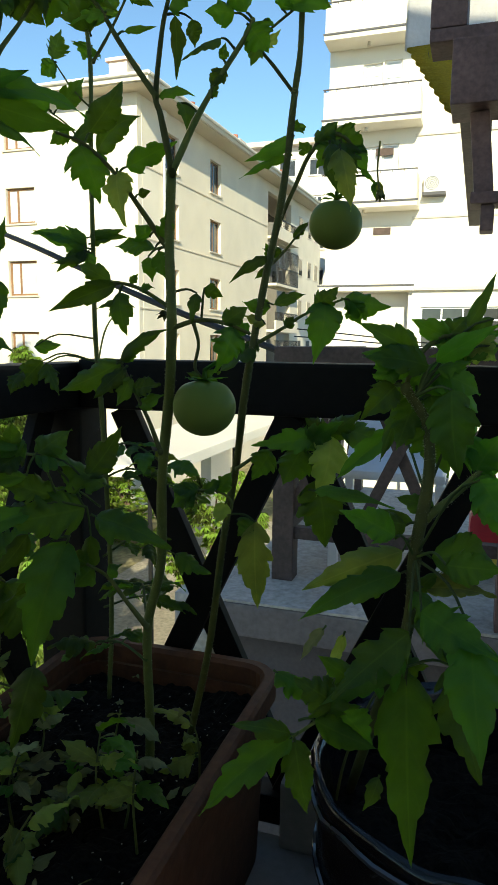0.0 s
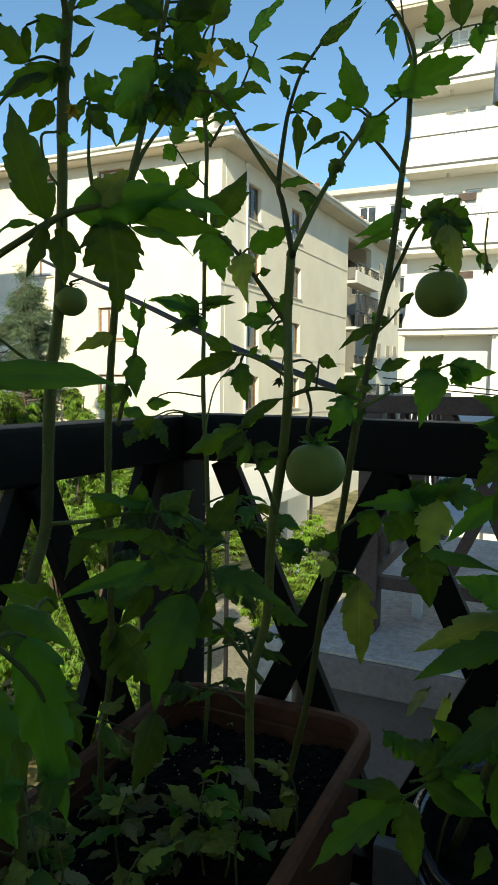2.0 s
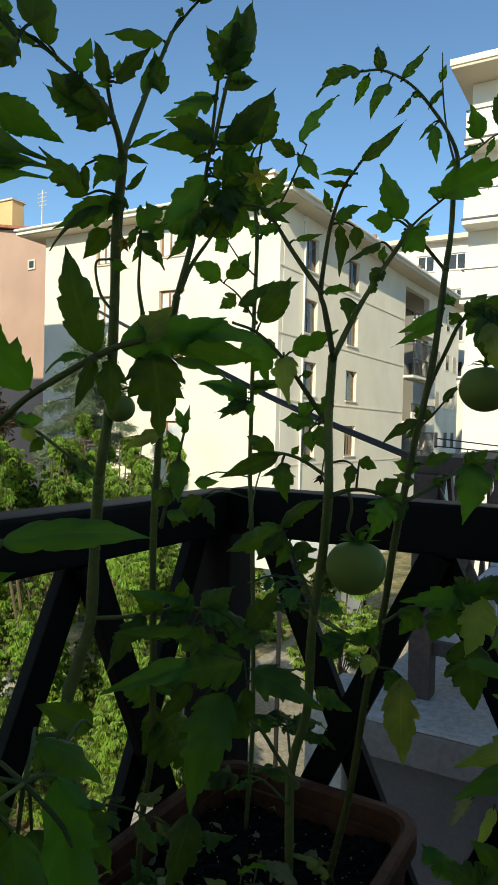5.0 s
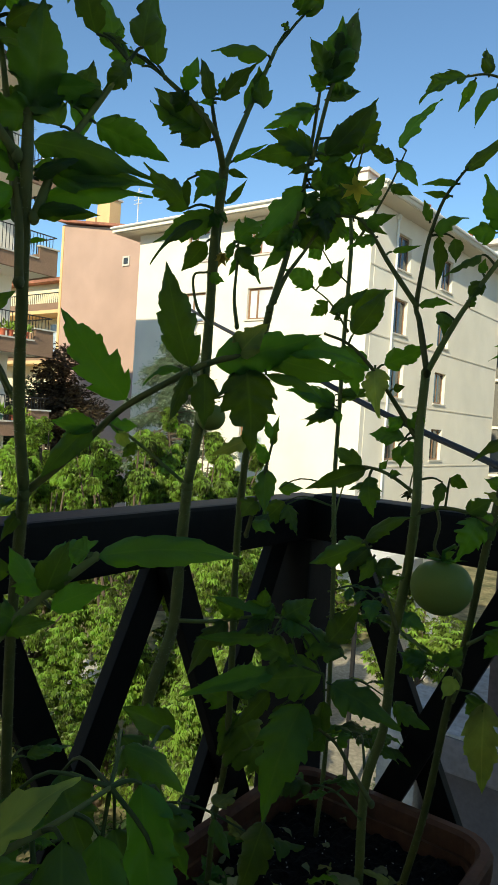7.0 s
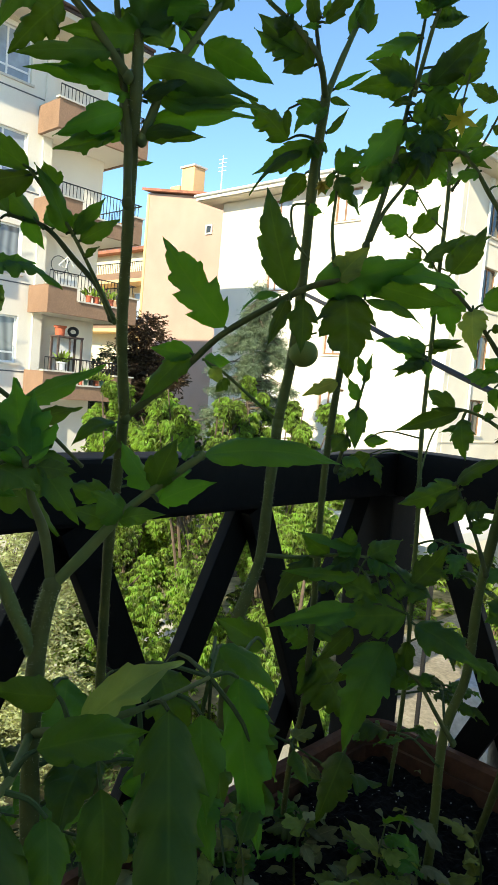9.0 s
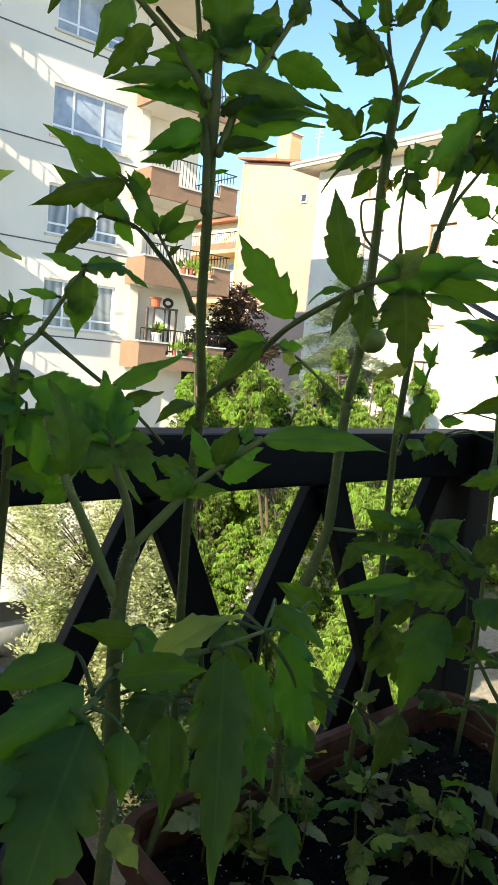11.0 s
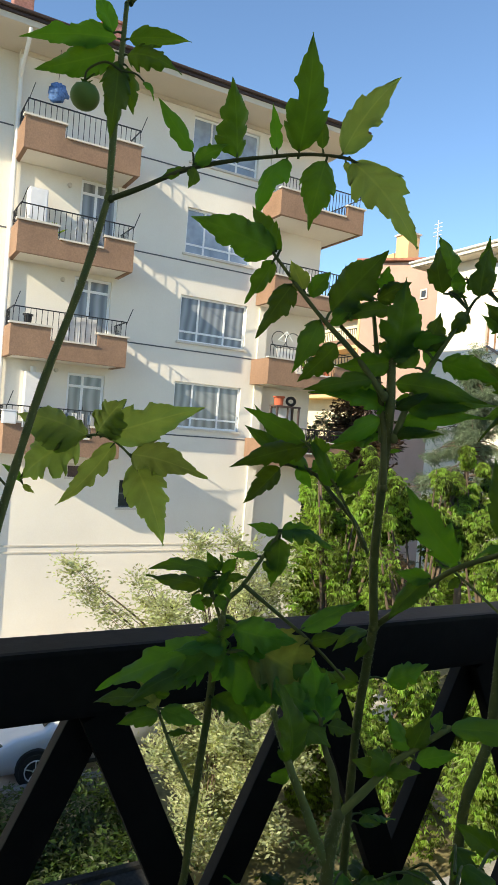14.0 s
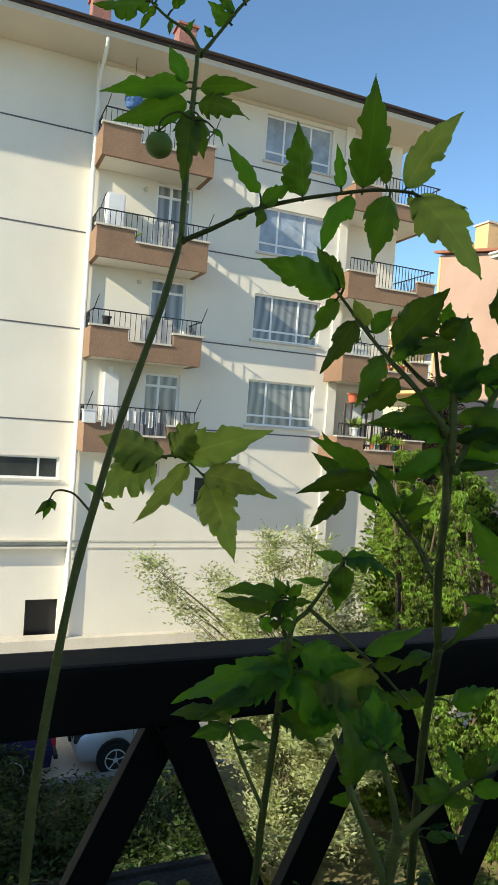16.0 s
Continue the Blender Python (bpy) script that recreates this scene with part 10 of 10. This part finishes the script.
leaf(S8, (-0.050, 0.547, 0.916), (-0.126, 0.508, 0.880), 0.023, (0.11, -0.80, 0.59), (-0.040, 0.548, 0.917))
leaf(S8, (-0.051, 0.562, 0.930), (-0.129, 0.531, 0.897), 0.027, (-0.26, -0.94, 0.21), (-0.037, 0.558, 0.950))
leaf(S8, (-0.045, 0.534, 0.855), (-0.105, 0.497, 0.816), 0.023, (-0.14, -0.92, 0.38), (-0.039, 0.541, 0.870))
leaf(S8, (-0.110, 0.508, 0.797), (-0.060, 0.515, 0.778), 0.022, (-0.16, -0.84, 0.51), (-0.123, 0.505, 0.796))
leaf(S8, (-0.156, 0.552, 0.810), (-0.118, 0.548, 0.787), 0.022, (0.15, -0.38, 0.91))
leaf(S8, (-0.131, 0.574, 0.973), (-0.061, 0.581, 0.961), 0.014, (0.12, -0.65, 0.75))
leaf(S8, (-0.043, 0.560, 0.956), (-0.097, 0.556, 0.961), 0.014, (0.28, -0.87, 0.41), (-0.036, 0.550, 0.957))
leaf(S8, (-0.115, 0.660, 0.807), (-0.130, 0.648, 0.764), 0.012, (0.26, -0.93, 0.27), None, LEAFYEL)
leaf(S8, (-0.135, 0.659, 0.811), (-0.158, 0.649, 0.775), 0.013, (-0.16, -0.79, 0.60), None, DRYLEAF)
leaf(S8, (-0.039, 0.534, 0.906), (-0.010, 0.501, 0.877), 0.022, (-0.12, -0.59, 0.80), (-0.040, 0.548, 0.917))
leaf(S8, (-0.065, 0.579, 0.711), (-0.076, 0.561, 0.687), 0.014, (0.34, -0.65, 0.68))
leaf(S8, (-0.021, 0.599, 1.083), (0.000, 0.576, 0.996), 0.031, (0.12, -0.81, 0.58), (-0.045, 0.560, 1.060))
leaf(S8, (-0.051, 0.607, 1.073), (-0.076, 0.587, 1.000), 0.021, (0.13, -0.95, 0.28), (-0.045, 0.560, 1.060))
leaf(S8, (0.016, 0.600, 1.100), (-0.040, 0.599, 1.090), 0.018, (0.32, -0.91, 0.25), (-0.045, 0.560, 1.060))
leaf(S8, (0.010, 0.600, 1.122), (-0.022, 0.610, 1.105), 0.015, (-0.13, -0.79, 0.60), (-0.045, 0.560, 1.060))
leaf(S8, (-0.067, 0.612, 1.025), (-0.117, 0.597, 0.978), 0.019, (-0.05, -0.95, 0.31), (-0.034, 0.556, 0.979))
leaf(S8, (-0.012, 0.586, 1.032), (0.019, 0.570, 0.994), 0.020, (0.47, -0.81, -0.35), (-0.034, 0.556, 0.979))


# ---- low leaves of the tomato plants ----
def spray(plant, base, heading, rise, length, pairs, seed, size=0.05, mat=None):
    """A compound leaf: a drooping stalk with paired leaflets and one at the tip."""
    rng = random.Random(seed)
    b, a = Vector(base), radians(heading)
    d = Vector((math.cos(a), math.sin(a), 0))
    line = smooth_line([b, b + d * length * 0.45 + Vector((0, 0, rise * 0.8)), b + d * length + Vector((0, 0, rise - 0.25 * length))], 6)
    part("stalk", tube(bmesh.new(), line, 0.0018, 0.0010, 7), PETIOLE, plant, smooth=True)
    n, side = len(line) - 1, d.cross(Vector((0, 0, 1)))
    up = lambda: (rng.uniform(-0.5, 0.5), rng.uniform(-0.5, 0.5), 1)
    for k in range(pairs):
        p = line[round(n * (0.4 + 0.5 * k / pairs))]
        for s in (-1, 1):
            ln = size * rng.uniform(0.75, 1.1) * (0.8 + 0.4 * k / pairs)
            q = p + side * s * 0.012 + d * 0.004
            leaf(plant, q, q + side * s * ln * 0.8 + d * ln * 0.5 + Vector((0, 0, -ln * rng.uniform(0.0, 0.6))), ln * rng.uniform(0.42, 0.58), up(), p, mat)
    e = line[-1]
    ln = size * 1.25
    leaf(plant, e, e + d * ln * 0.85 + Vector((0, 0, -ln * rng.uniform(0.1, 0.6))), ln * 0.55, up(), None, mat)


# bases up the lower stems, with the way each leaf points
rl = random.Random(5)
for host, x, y, z0, z1, count in ((S1, -0.505, 0.452, 0.62, 0.80, 4), (S6, -0.575, 0.12, 0.62, 0.80, 5), (S0, -0.56, 0.33, 0.62, 0.84, 5), (S5, -0.30, 0.10, 0.62, 0.84, 7), (S2, -0.52, 0.872, 0.66, 0.82, 2), (S3, -0.35, 0.68, 0.70, 0.82, 2), (S2, -0.515, 0.86, 0.84, 0.96, 3)):
    for k in range(count):
        z = z0 + (z1 - z0) * (k + 0.5) / count
        spray(host, (x, y, z), rl.uniform(0, 360), rl.uniform(0.0, 0.05), rl.uniform(0.09, 0.15), rl.choice((2, 2, 3)), 300 + k + int(1000 * abs(x)), rl.uniform(0.042, 0.062))


def flower(plant, at, way, size, mat, open_=0.6):
    """A small five pointed blossom with its sepals."""
    c, w = Vector(at), Vector(way).normalized()
    s = w.orthogonal().normalized()
    u = w.cross(s)
    bm = bmesh.new()
    for k in range(6):
        a = 2 * math.pi * k / 6
        d = (s * math.cos(a) + u * math.sin(a)) * open_ + w * (1 - open_)
        leaflet(bm, c, c + d * size, size * 0.3, w, LEAFSEED, 2)
    ob = part("blossom", bm, mat, plant, "small wilted tomato blossom", smooth=True)
    part("pedicel", tube(bmesh.new(), smooth_line([c, c - w * size * 0.8 + Vector((0, 0, size * 0.3)), c - w * size * 1.6 + Vector((0.004, 0, size * 1.0))], 4), 0.0008, 0.001, 6), STEM, ob)
    return ob


flower(S4, (-0.100, 0.692, 1.249), (0.2, -0.2, -1), 0.018, STEM, 0.35)
flower(S1b, (-0.331, 0.532, 1.422), (0.3, -0.6, -0.8), 0.022, PETAL, 0.8)
flower(S1, (-0.352, 0.36, 1.318), (0.5, -0.4, -0.5), 0.016, PETAL, 0.4)
flower(S3, (-0.285, 0.60, 1.13), (0.0, -0.5, -1), 0.016, STEM, 0.5)
